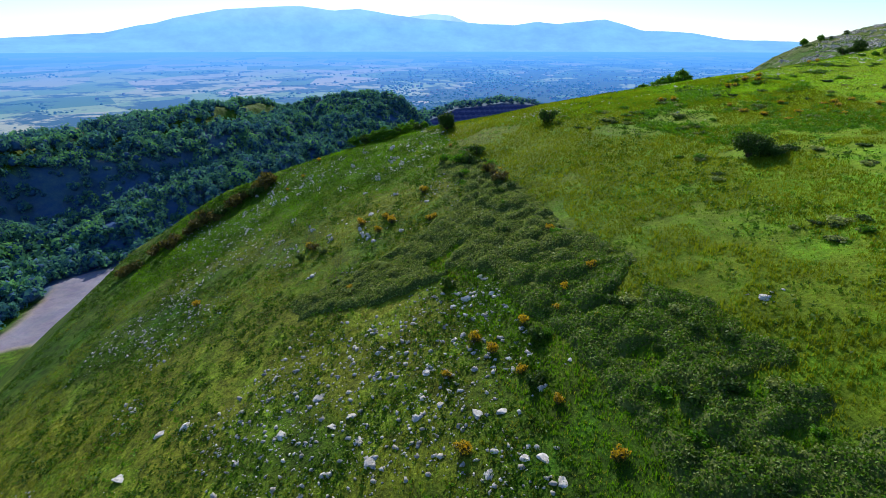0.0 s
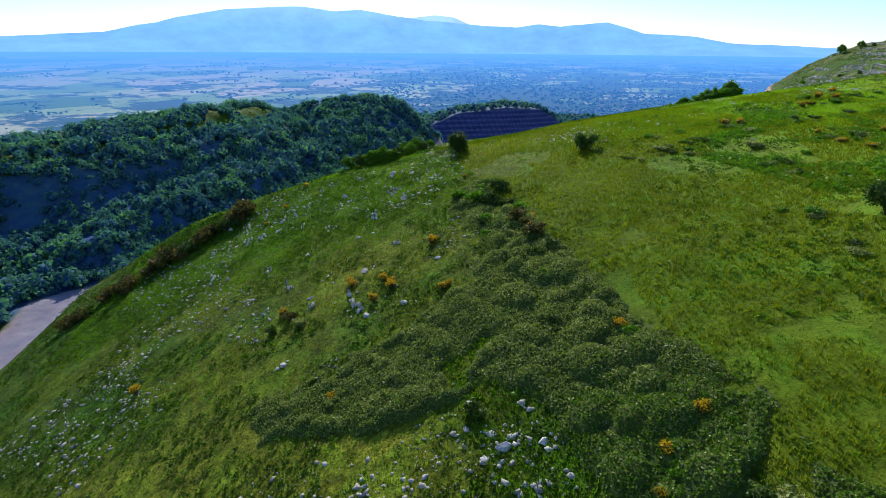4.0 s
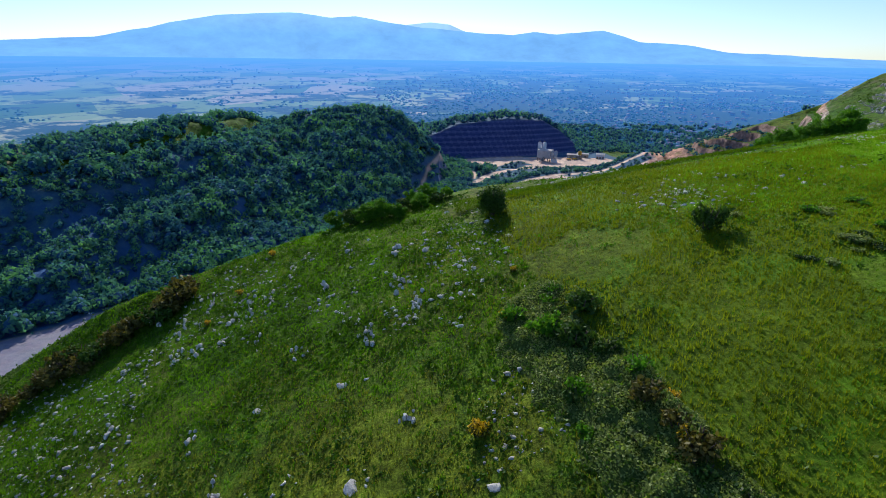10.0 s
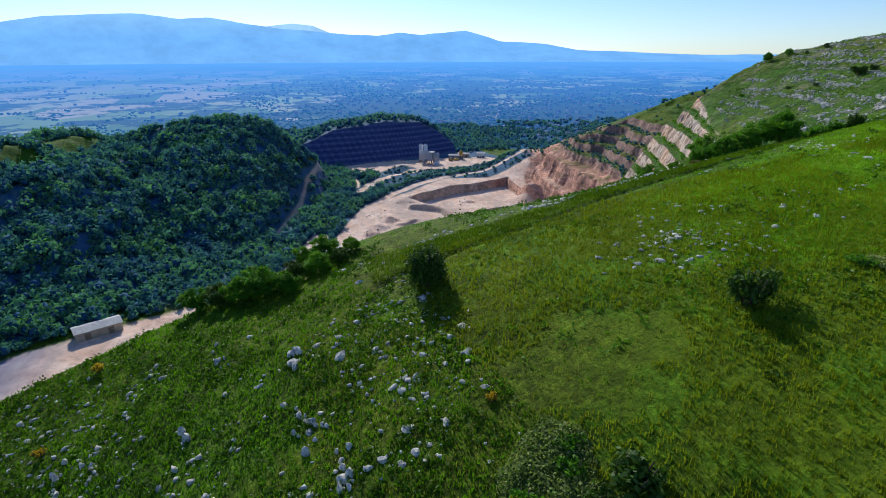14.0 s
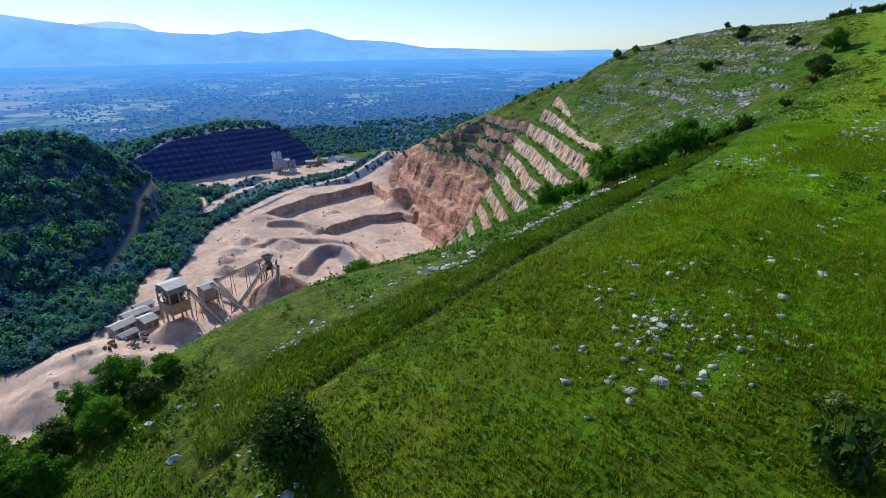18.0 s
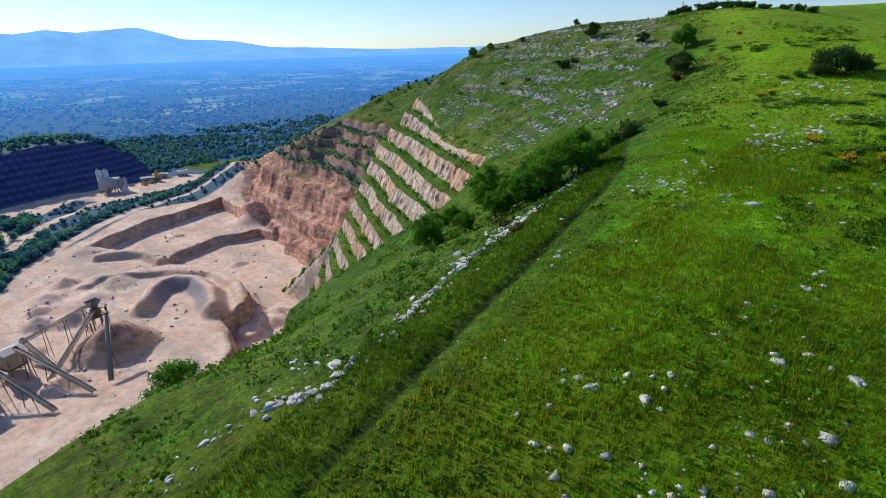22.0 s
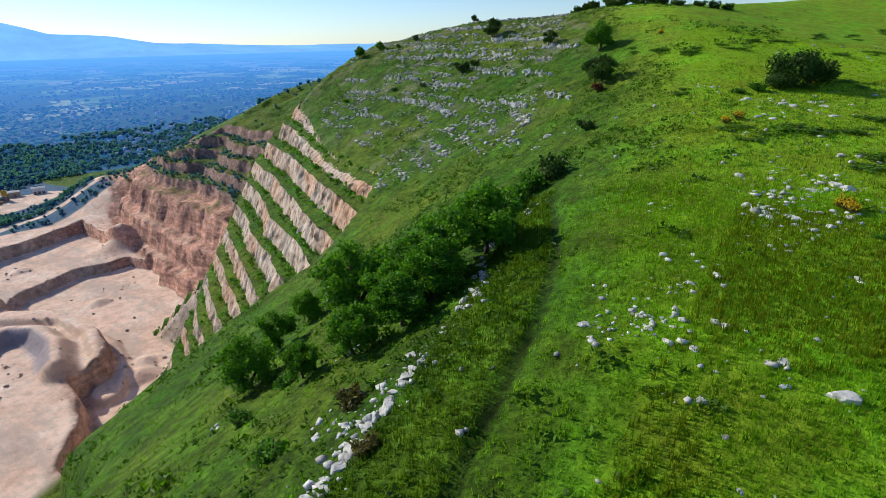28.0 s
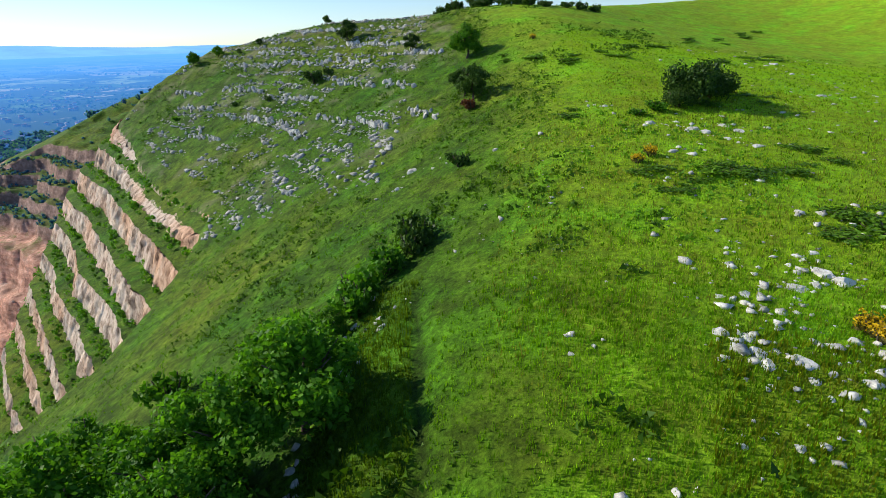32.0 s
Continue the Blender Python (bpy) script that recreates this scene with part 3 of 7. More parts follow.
dry = np.where(Y < 70, step(-10, -24, east_of_belt), step(2, -6, east_of_belt)) * step(150, 130, Y) * step(-0.35, 0.25, fbm(X, Y, 26, 193, 3)) * step(5, 40, Y + 0 * X) * (1 - 0.75 * step(85, 105, Y))
dry = np.maximum(dry, step(-12, -24, X) * step(82, 60, Y) * step(5, 30, Y))
cover = np.stack([shade_cover, meadow, step(0.42, 0.1, along(X, Y, TRACK)), dry, ], 1).astype(np.float32)
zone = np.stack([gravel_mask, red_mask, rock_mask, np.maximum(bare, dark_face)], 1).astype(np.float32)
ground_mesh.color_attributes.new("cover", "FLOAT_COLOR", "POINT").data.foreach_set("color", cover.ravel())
ground_mesh.color_attributes.new("face_tone", "FLOAT_COLOR", "POINT").data.foreach_set("color", face_tone_mask.ravel())
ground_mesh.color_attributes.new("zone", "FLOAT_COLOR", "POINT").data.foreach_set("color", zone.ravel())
ground = tagged(new("ground", ground_mesh), "green limestone hill pasture, quarry floor and wide plain", "ground", kind="structure")

# ---- far mountains ----
AZ = [-75, -60, -48, -38.4, -34.7, -31.4, -28.5, -27.2, -25.5, -21.1, -17.6, -13.9, -10.8, -8.5, -5.8, -1.9, 3.2, 7.2, 9.4, 11.6, 16, 19.5, 24, 26.9, 31.2, 37.8, 60]
EL = [0.4, 0.5, 0.5, 0.55, 0.87, 1.05, 1.68, 1.85, 2.34, 3.21, 3.48, 3.62, 3.28, 3.46, 3.05, 2.53, 2.13, 1.92, 2.25, 2.06, 2.4, 1.4, 1.1, 0.55, 0.35, 0.05, 0.0]
az = np.radians(np.linspace(-75, 60, 400))
el = np.interp(np.degrees(az), AZ, EL) + 0.07 * fbm(np.degrees(az), 0 * az, 2.2, 91, 5)
verts, R0 = [], 4700.0
rows = 14
for k in range(rows):
    f = k / (rows - 1)
    r = R0 - 500 * (1 - f)
    z = 30 + (72 + R0 * np.tan(np.radians(el)) - 30) * f ** 1.1
    verts.append(np.stack([r * np.sin(az), r * np.cos(az) + 90, z], 1))
verts = np.concatenate(verts)
i2 = np.arange(rows * 400).reshape(rows, 400)
mq = np.stack([i2[:-1, :-1], i2[:-1, 1:], i2[1:, 1:], i2[1:, :-1]], -1).reshape(-1, 4)
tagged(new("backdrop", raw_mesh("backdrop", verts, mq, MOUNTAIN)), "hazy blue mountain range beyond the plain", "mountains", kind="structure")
fa = np.radians(np.linspace(-7, 6, 60))
fe = np.interp(np.degrees(fa), [-7, -4.7, -3.3, -1, 0.9, 2.4, 6], [1.6, 2.3, 2.72, 2.98, 2.8, 2.2, 1.2])
rear = np.concatenate([np.stack([4790 * np.sin(fa), 4790 * np.cos(fa) + 90, z], 1) for z in (0 * fa + 60, 75 + 4790 * np.tan(np.radians(fe)))])
ri = np.arange(120).reshape(2, 60)
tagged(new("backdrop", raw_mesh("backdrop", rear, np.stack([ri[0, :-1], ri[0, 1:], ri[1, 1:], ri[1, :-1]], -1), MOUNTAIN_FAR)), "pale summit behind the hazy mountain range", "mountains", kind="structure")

# ---- more materials ----
def leaf_material(name, dark, light, glow=0.28, rough=0.55, gloss=0.2):
    """Leaves: colour varies from leaf to leaf and from plant to plant, and some light comes through."""
    m, n, l, b = material(name, rough)
    geo = n.new("ShaderNodeNewGeometry")
    info = n.new("ShaderNodeObjectInfo")
    f = math_node(n, l, "ADD", math_node(n, l, "MULTIPLY", geo.outputs["Random Per Island"], 0.7), math_node(n, l, "MULTIPLY", info.outputs["Random"], 0.3))
    c = ramp(n, l, f, (0.1, dark), (0.9, light))
    l.new(c, b.inputs["Base Color"])
    b.inputs["Specular IOR Level"].default_value = gloss
    tr = n.new("ShaderNodeBsdfTranslucent")
    l.new(mix(n, l, 1.0, c, (1.2, 1.25, 0.5), "MULTIPLY"), tr.inputs[0])
    mx = n.new("ShaderNodeMixShader")
    mx.inputs[0].default_value = glow
    l.new(b.outputs[0], mx.inputs[1])
    l.new(tr.outputs[0], mx.inputs[2])
    l.new(mx.outputs[0], n["Material Output"].inputs[0])
    return m


def plain_colour(name, a, b_, size, rough=0.85, metal=0.0, relief=0.2):
    m, n, l, b = material(name, rough)
    f = noise_node(n, l, size, 7, 0.65)
    l.new(ramp(n, l, f, (0.3, a), (0.7, b_)), b.inputs["Base Color"])
    b.inputs["Metallic"].default_value = metal
    bump(n, l, b, f, relief, size * 0.15)
    return m


def stone_material():
    m, n, l, b = material("limestone", 0.9)
    info = n.new("ShaderNodeObjectInfo")
    geo = n.new("ShaderNodeNewGeometry")
    f, g = noise_node(n, l, 0.6, 8, 0.7), noise_node(n, l, 0.09, 4, 0.6)
    c = ramp(n, l, f, (0.28, (0.18, 0.165, 0.14)), (0.42, (0.52, 0.485, 0.43)), (0.60, (0.80, 0.755, 0.68)))
    c = mix(n, l, 0.5, c, ramp(n, l, g, (0.3, 0.7), (0.7, 1.15)), "MULTIPLY")
    c = mix(n, l, 0.5, c, ramp(n, l, math_node(n, l, "FRACT", math_node(n, l, "ADD", info.outputs["Random"], geo.outputs["Random Per Island"])), (0, 0.65), (1, 1.2)), "MULTIPLY")
    l.new(c, b.inputs["Base Color"])
    bump(n, l, b, f, 0.6, 0.12)
    return m


def grey_stone_material():
    m, n, l, b = material("grey_limestone", 0.95)
    geo = n.new("ShaderNodeNewGeometry")
    f, g = noise_node(n, l, 0.5, 8, 0.7), noise_node(n, l, 0.08, 4, 0.6)
    c = ramp(n, l, f, (0.30, (0.14, 0.135, 0.12)), (0.45, (0.40, 0.38, 0.345)), (0.64, (0.66, 0.62, 0.56)))
    c = mix(n, l, 0.5, c, ramp(n, l, g, (0.3, 0.65), (0.7, 1.2)), "MULTIPLY")
    c = mix(n, l, 0.6, c, ramp(n, l, geo.outputs["Random Per Island"], (0, 0.55), (1, 1.25)), "MULTIPLY")
    l.new(c, b.inputs["Base Color"])
    bump(n, l, b, f, 0.6, 0.12)
    return m


def face_material():
    """Blasted rock: pale, with rusty runs and level beds."""
    m, n, l, b = material("quarry_face", 0.95)
    geo = n.new("ShaderNodeNewGeometry")
    st = n.new("ShaderNodeVectorMath")
    st.operation = "MULTIPLY"
    st.inputs[1].default_value = (1.0, 1.0, 0.4)
    l.new(geo.outputs["Position"], st.inputs[0])
    runs = noise_node(n, l, 1.5, 8, 0.7, st.outputs[0])
    wide = noise_node(n, l, 17, 4, 0.6)
    c = ramp(n, l, runs, (0.34, (0.10, 0.060, 0.038)), (0.44, (0.42, 0.30, 0.22)), (0.54, (0.66, 0.52, 0.41)), (0.72, (0.76, 0.66, 0.56)))
    c = mix(n, l, ramp(n, l, wide, (0.45, 0.0), (0.65, 0.7)), c, mix(n, l, 1.0, c, (1.0, 0.68, 0.48), "MULTIPLY"))
    l.new(c, b.inputs["Base Color"])
    bump(n, l, b, runs, 0.9, 0.5)
    return m


BARK = plain_colour("bark", (0.05, 0.035, 0.025), (0.12, 0.09, 0.07), 0.15)
LEAF = leaf_material("leaf", (0.036, 0.120, 0.005), (0.150, 0.340, 0.014), 0.45)
LEAF_DARK = leaf_material("leaf_dark", (0.020, 0.052, 0.006), (0.085, 0.160, 0.020), 0.26)
LEAF_GREY = leaf_material("leaf_grey", (0.135, 0.190, 0.034), (0.400, 0.455, 0.140), 0.32, 0.55, 0.22)
LEAF_BROWN = leaf_material("leaf_brown", (0.060, 0.058, 0.012), (0.20, 0.165, 0.035), 0.3)
def wood_leaf_material(name, dark, light, glow, size=9):
    """Canopy leaves whose tone drifts from tree to tree across the wood."""
    m, n, l, b = material(name, 0.6)
    geo = n.new("ShaderNodeNewGeometry")
    f = math_node(n, l, "ADD", math_node(n, l, "MULTIPLY", geo.outputs["Random Per Island"], 0.16), math_node(n, l, "MULTIPLY", noise_node(n, l, size, 4, 0.6), 0.9))
    c = ramp(n, l, f, (0.3, dark), (0.75, light))
    l.new(c, b.inputs["Base Color"])
    b.inputs["Specular IOR Level"].default_value = 0.0
    tr = n.new("ShaderNodeBsdfTranslucent")
    l.new(mix(n, l, 1.0, c, (1.1, 1.25, 0.7), "MULTIPLY"), tr.inputs[0])
    mx = n.new("ShaderNodeMixShader")
    mx.inputs[0].default_value = glow
    l.new(b.outputs[0], mx.inputs[1])
    l.new(tr.outputs[0], mx.inputs[2])
    l.new(mx.outputs[0], n["Material Output"].inputs[0])
    return m


# the bluish end holds the valley's haze and blue shade, not leaf colour
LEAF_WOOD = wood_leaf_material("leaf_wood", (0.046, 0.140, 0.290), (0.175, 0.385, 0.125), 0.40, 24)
# cores inside the crowns: their shade is painted in as dark blue
WOOD_SHADE = plain_colour("wood_shade", (0.024, 0.080, 0.185), (0.036, 0.105, 0.195), 1.0, 1.0)
RUBBLE = plain_colour("quarry_rubble", (0.34, 0.24, 0.18), (0.70, 0.54, 0.43), 0.9)
FLOWER = leaf_material("flower", (0.46, 0.29, 0.004), (0.78, 0.52, 0.01), 0.3)
RUST = leaf_material("dry_leaf", (0.10, 0.03, 0.012), (0.22, 0.08, 0.03), 0.2)
BLADE = wood_leaf_material("grass_blade", (0.044, 0.105, 0.002), (0.140, 0.290, 0.006), 0.6, 6)
BLADE_NEAR = wood_leaf_material("near_blade", (0.088, 0.178, 0.004), (0.255, 0.445, 0.010), 0.6, 5)
BLADE_RANK = wood_leaf_material("rank_blade", (0.052, 0.092, 0.004), (0.130, 0.195, 0.008), 0.5, 4)
BLADE_OLIVE = leaf_material("olive_blade", (0.095, 0.118, 0.006), (0.245, 0.265, 0.020), 0.5)
BLADE_HAY = wood_leaf_material("hay_blade", (0.098, 0.126, 0.004), (0.235, 0.262, 0.011), 0.6, 8)
BLADE_UPPER = wood_leaf_material("upper_blade", (0.360, 0.450, 0.020), (0.420, 0.690, 0.022), 0.6, 11)
STRAW = leaf_material("dry_blade", (0.14, 0.17, 0.010), (0.30, 0.29, 0.045), 0.55)
LEAF_TUFT = leaf_material("tussock", (0.030, 0.080, 0.003), (0.100, 0.200, 0.006), 0.35)
LEAF_MAT = leaf_material("mat_leaf", (0.055, 0.130, 0.005), (0.150, 0.290, 0.012), 0.3)
LEAF_LIME = leaf_material("lime_leaf", (0.075, 0.190, 0.003), (0.150, 0.330, 0.008), 0.3)
UNDER = plain_colour("undergrowth", (0.046, 0.072, 0.010), (0.105, 0.145, 0.026), 0.35, 0.95, 0.0, 0.9)
STONE, STONE_GREY, FACE = stone_material(), grey_stone_material(), face_material()


# ---- plants ----
def leaf_cloud(rng, lobes, count, size, shell=0.75, flat=1.0):
    """Corners and quads of many small leaf sprays, spread near the skins of some lobes (x, y, z, rx, rz)."""
    lobes = np.array(lobes, float)
    w = lobes[:, 3] ** 2
    which = rng.choice(len(lobes), count, p=w / w.sum())
    d = rng.normal(size=(count, 3))
    d /= np.linalg.norm(d, axis=1)[:, None]
    rad = (shell + (1.08 - shell) * rng.random(count)) * (1 + 0.22 * np.sin(5 * d[:, 0] + which) * np.cos(4 * d[:, 1] - which))
    c = lobes[which, :3] + d * np.stack([lobes[which, 3], lobes[which, 3], lobes[which, 4]], 1) * rad[:, None]
    nrm = d + 0.9 * rng.normal(size=(count, 3))
    nrm /= np.linalg.norm(nrm, axis=1)[:, None]
    a = np.cross(nrm, rng.normal(size=(count, 3)))
    a /= np.linalg.norm(a, axis=1)[:, None]
    b = np.cross(nrm, a) * flat
    s = (size * (0.6 + 0.8 * rng.random(count)))[:, None]
    q = np.stack([c - a * s, c - b * s * 0.6, c + a * s, c + b * s * 0.6], 1).reshape(-1, 3)
    return q, np.arange(count * 4).reshape(-1, 4)


def tube(bm, a, b, ra, rb, sides=6):
    a, b = Vector(a), Vector(b)
    q = (b - a).to_track_quat("Z", "Y")
    rings = [[bm.verts.new(p + q @ Vector((r * math.cos(2 * math.pi * i / sides), r * math.sin(2 * math.pi * i / sides), 0))) for i in range(sides)] for p, r in ((a, ra), (b, rb))]
    for i in range(sides):
        bm.faces.new((rings[0][i], rings[0][(i + 1) % sides], rings[1][(i + 1) % sides], rings[1][i]))
    bm.faces.new(rings[1])
    bm.faces.new(rings[0][::-1])


def trunk_mesh(rng, h, r, spread, limbs):
    bm = bmesh.new()
    p, k = Vector((0, 0, -0.5)), 4
    for i in range(k):
        q = Vector((rng.normal() * 0.05 * h, rng.normal() * 0.05 * h, h * 0.62 * (i + 1) / k))
        tube(bm, p, q, r * (1 - 0.18 * i), r * (1 - 0.18 * (i + 1)), 7)
        p = q
    for i in range(limbs):
        t = 2 * math.pi * i / limbs + rng.random()
        z = h * (0.28 + 0.3 * rng.random())
        end = Vector((spread * math.cos(t), spread * math.sin(t), z + h * 0.3))
        knee = Vector((end.x * 0.4, end.y * 0.4, z + h * 0.08))
        tube(bm, (0, 0, z), knee, r * 0.45, r * 0.3, 5)
        tube(bm, knee, end, r * 0.3, r * 0.1, 5)
    return bm


def broad_tree(seed, h, w, leaf, count, size, lobes=9):
    rng = np.random.default_rng(seed)
    root = new("tree")
    part("trunk", trunk_mesh(rng, h, 0.035 * h, w * 0.35, 5), BARK, root)
    L = []
    for i in range(lobes):
        t, rr = 2.4 * i, w * 0.5 * math.sqrt((i + 0.3) / lobes) * 0.75
        z = h * (0.26 + 0.60 * rng.random() * (1 - 0.55 * (rr / (w * 0.5)) ** 2)) if i else h * 0.82
        L.append((rr * math.cos(t) * 1.12, rr * math.sin(t) * 1.12, z, w * (0.09 + 0.10 * rng.random()), h * (0.08 + 0.08 * rng.random())))
    v, f = leaf_cloud(rng, L, count, size, 0.3)
    part("crown", raw_mesh("crown", v, f, leaf, False), None, root)
    return root


def shrub(seed, name, h, w, leaf, count, size, flowers=0, lobes=11):
    rng = np.random.default_rng(seed)
    root = new(name)
    bm = bmesh.new()
    for i in range(6):
        t = i * 1.05 + rng.random()
        tube(bm, (0, 0, -0.25), (w * 0.3 * math.cos(t), w * 0.3 * math.sin(t), h * 0.7), 0.05 * h, 0.015 * h, 5)
    part("stem", bm, BARK, root)
    L = [(w * 0.38 * math.cos(2.4 * i + rng.random()) * math.sqrt(i / lobes), w * 0.38 * math.sin(2.4 * i + rng.random()) * math.sqrt(i / lobes), h * (0.28 + 0.34 * rng.random()), w * (0.12 + 0.12 * rng.random()), h * (0.18 + 0.20 * rng.random())) for i in range(lobes)]
    v, f = leaf_cloud(rng, L, count, size, 0.35)
    v[:, 2] = np.maximum(v[:, 2], -0.1)
    part("foliage", raw_mesh("foliage", v, f, leaf, False), None, root)
    if flowers:
        v, f = leaf_cloud(rng, [(x, y, z + 0.12 * h, a, b) for x, y, z, a, b in L], flowers, size * 0.8, 0.9)
        keep = v.reshape(-1, 4, 3)[:, :, 2].mean(1) > h * 0.45
        v = v.reshape(-1, 4, 3)[keep].reshape(-1, 3)
        part("blossom", raw_mesh("blossom", v, np.arange(len(v)).reshape(-1, 4), FLOWER, False), None, root, "bright yellow blossom")
    return root


def put(proto, x, y, scale=1.0, label="", category="", group="", sink=0.0, stretch=1.0):
    """A copy of a plant or stone on the ground."""
    m = Matrix.Translation((x, y, height(x, y) - sink)) @ Matrix.Rotation(random.uniform(0, 6.28), 4, "Z")
    c = copy_thing(proto, m)
    c.scale = (scale, scale, scale * stretch)
    tagged(c, label, category, group)
    return c


def discard(root):
    for o in (*root.children_recursive, root):
        bpy.data.objects.remove(o)


# ---- old quarry benches, each a rock face and a grown-over berm ----
def bench_line(d, n_straight=230, n_turn=52):
    """The edge of a bench d metres out: along the face, then round the corner."""
    dirx, diry, nx_, ny_ = 0.447, 0.894, -0.894, 0.447
    ox, oy = 149 + nx_ * (d - 5), 289 + ny_ * (d - 5)
    # where the straight run meets the returning face
    u = (d - (ox - 150) * 0.25 - (oy - 284) * 0.97) / (dirx * 0.25 + diry * 0.97)
    qx, qy = ox + dirx * u, oy + diry * u
    a = np.linspace(-105, 0, n_straight)
    b = np.linspace(0, 34, n_turn)[1:]
    pts = np.concatenate([np.stack([qx + dirx * a, qy + diry * a], 1), np.stack([qx + 0.97 * b, qy - 0.25 * b], 1)])
    for _ in range(40):
        pts[1:-1] = 0.25 * pts[:-2] + 0.5 * pts[1:-1] + 0.25 * pts[2:]
    return pts


def strip_mesh(rows, mat):
    n_r, n_c = len(rows), len(rows[0])
    i = np.arange(n_r * n_c).reshape(n_r, n_c)
    f = np.stack([i[:-1, :-1], i[1:, :-1], i[1:, 1:], i[:-1, 1:]], -1).reshape(-1, 4)
    return raw_mesh("strip", np.concatenate(rows), f, mat, False)


def bench_row(d, z, rough, seed, z_rough=0.0):
    p = bench_line(d + 0.0)
    k = np.concatenate([[0], np.cumsum(np.hypot(*np.diff(p, axis=0).T))])
    off = rough * (fbm(k, 0 * k + 0.35 * seed, 4, 5, 4) + 0.7 * fbm(k, 0 * k + 0.2 * seed, 1.5, 9, 3)) + 2.0 * fbm(k, 0 * k + 17.0 * (seed // 10), 24, 13, 3) + 0.4 * rough * fbm(k, 0 * k + 3.1 * seed, 1.1, 19, 2)
    tx, ty = np.gradient(p[:, 0]), np.gradient(p[:, 1])
    ln = np.hypot(tx, ty)
    x, y = p[:, 0] - ty / ln * off, p[:, 1] + tx / ln * off
    zz = z + z_rough * fbm(k, 0 * k + seed, 4, 15, 3)
    return np.stack([x, y, np.minimum(zz, hill(x, y) - 0.35)], 1)


quarry_bench = tagged(new("quarry_benches"), "stepped pale limestone quarry benches with green berms", "quarry benches")
BENCHES = 16
for i in range(BENCHES):
    d0, z0 = 0.5 + 4.6 * i, 56.5 - 6.3 * i
    face = [bench_row(d0 + 2.0 * f, z0 - 5.5 * f, 1.0, 10 * i + k, 0.6 if k == 0 else 0.15) for k, f in enumerate((0, 0.12, 0.25, 0.38, 0.5, 0.62, 0.75, 0.88, 1.05))]
    part("rock_face", strip_mesh(face, FACE), None, quarry_bench, smooth=False)
    tread = [bench_row(d0 + 1.9 + 2.9 * f, z0 - 5.35 - 0.85 * f + (0.15 if f == 0 else 0), 0.4, 10 * i + 8 + k, 0.35) for k, f in enumerate((0, 0.3, 0.6, 0.85, 1.0))]
    me = strip_mesh(tread, GROUND)
    me.color_attributes.new("zone", "FLOAT_COLOR", "POINT").data.foreach_set("color", np.tile(np.array([0, 0, 0, 0], np.float32), len(me.vertices)))
    part("berm", me, None, quarry_bench, "berm overgrown with grass and scrub")
v_all = []
for i in range(BENCHES):
    d0, z0 = 0.5 + 4.6 * i, 56.5 - 6.3 * i
    p = bench_line(d0 + 2.8)
    rngb = np.random.default_rng(300 + i)
    for j in rngb.choice(len(p), 75, replace=False):
        x, y = p[j] + rngb.normal(size=2) * 0.7
        z = min(z0 - 5.3, float(hill(np.array([x]), np.array([y]))[0]) - 0.5)
        r = 0.28 + 0.6 * rngb.random() ** 2
        v, f = leaf_cloud(rngb, [(x, y, z + r * 0.7, r, r * 0.9)], 26, 0.26, 0.6)
        v_all.append(v)
v_all = np.concatenate(v_all)
tagged(new("berm_scrub", raw_mesh("berm_scrub", v_all, np.arange(len(v_all)).reshape(-1, 4), LEAF, False)), "low olive-green scrub growing along the quarry berms", "scrub", kind="stuff")

# ---- hedge trees along the stone wall, and single trees of the hill ----
random.seed(11)
protos = [broad_tree(21, 6.8, 6.2, LEAF, 9500, 0.14, 30), broad_tree(22, 6.4, 5.6, LEAF, 9000, 0.14, 26), broad_tree(23, 6.0, 5.6, LEAF, 8500, 0.14, 24), broad_tree(24, 5.6, 5.0, LEAF_DARK, 7000, 0.14, 22)]
HEDGE = [(52.2, 169.6, 0.76), (58.4, 174.2, 0.68), (63.6, 176.2, 0.62), (61.6, 166.6, 1.12), (64.5, 169.5, 0.95), (63.0, 161.0, 0.92), (67.2, 164.2, 0.62), (64.6, 158.4, 0.95), (67.4, 156.9, 1.08), (70.2, 159.8, 0.78), (72.8, 160.4, 0.48), (59.4, 160.2, 0.8), (75.6, 161.0, 0.36), (54.2, 159.2, 0.66), (57.0, 157.4, 0.74), (61.2, 157.6, 0.76), (52.2, 162.6, 0.5)]
for k, (x, y, s) in enumerate(HEDGE):
    put(protos[k % 3], x, y, s, "leafy green tree in the hedge above the quarry", "tree", "trees of the hedge")
HILL_TREES = [(124, 169, 3, 0.95), (127, 171.5, 3, 0.8), (146.5, 178.5, 0, 0.95), (160, 196, 3, 0.7), (173, 220, 3, 1.05), (184, 233, 3, 0.5), (161, 284.5, 3, 0.75), (170, 281, 3, 0.75), (174, 274, 2, 0.7), (178, 268, 2, 0.6), (176, 258, 3, 0.35), (178, 252, 3, 0.45), (18.5, 167.3, 0, 0.95)]
for x, y, k, s in HILL_TREES:
    put(protos[k], x, y, s, "single dark green tree on the stony hill", "tree", "trees on the hill")
for k, (x, y, s) in enumerate([(-8.5, 150, 0.62), (-11, 148, 0.6), (-18.5, 143, 0.72), (-21, 144, 0.7), (-15.5, 142.5, 0.7), (-24, 145, 0.65), (-13, 141, 0.55), (-6.8, 146, 0.5), (-9.6, 144.4, 0.55), (-17, 146.5, 0.6), (-5.2, 149, 0.45), (-12.6, 144.6, 0.6)]):
    put(protos[k % 4], x, y, s, "bushy green tree below the spur", "tree", "trees below the spur", 0.45 * s, 0.85)
for r in protos:
    discard(r)
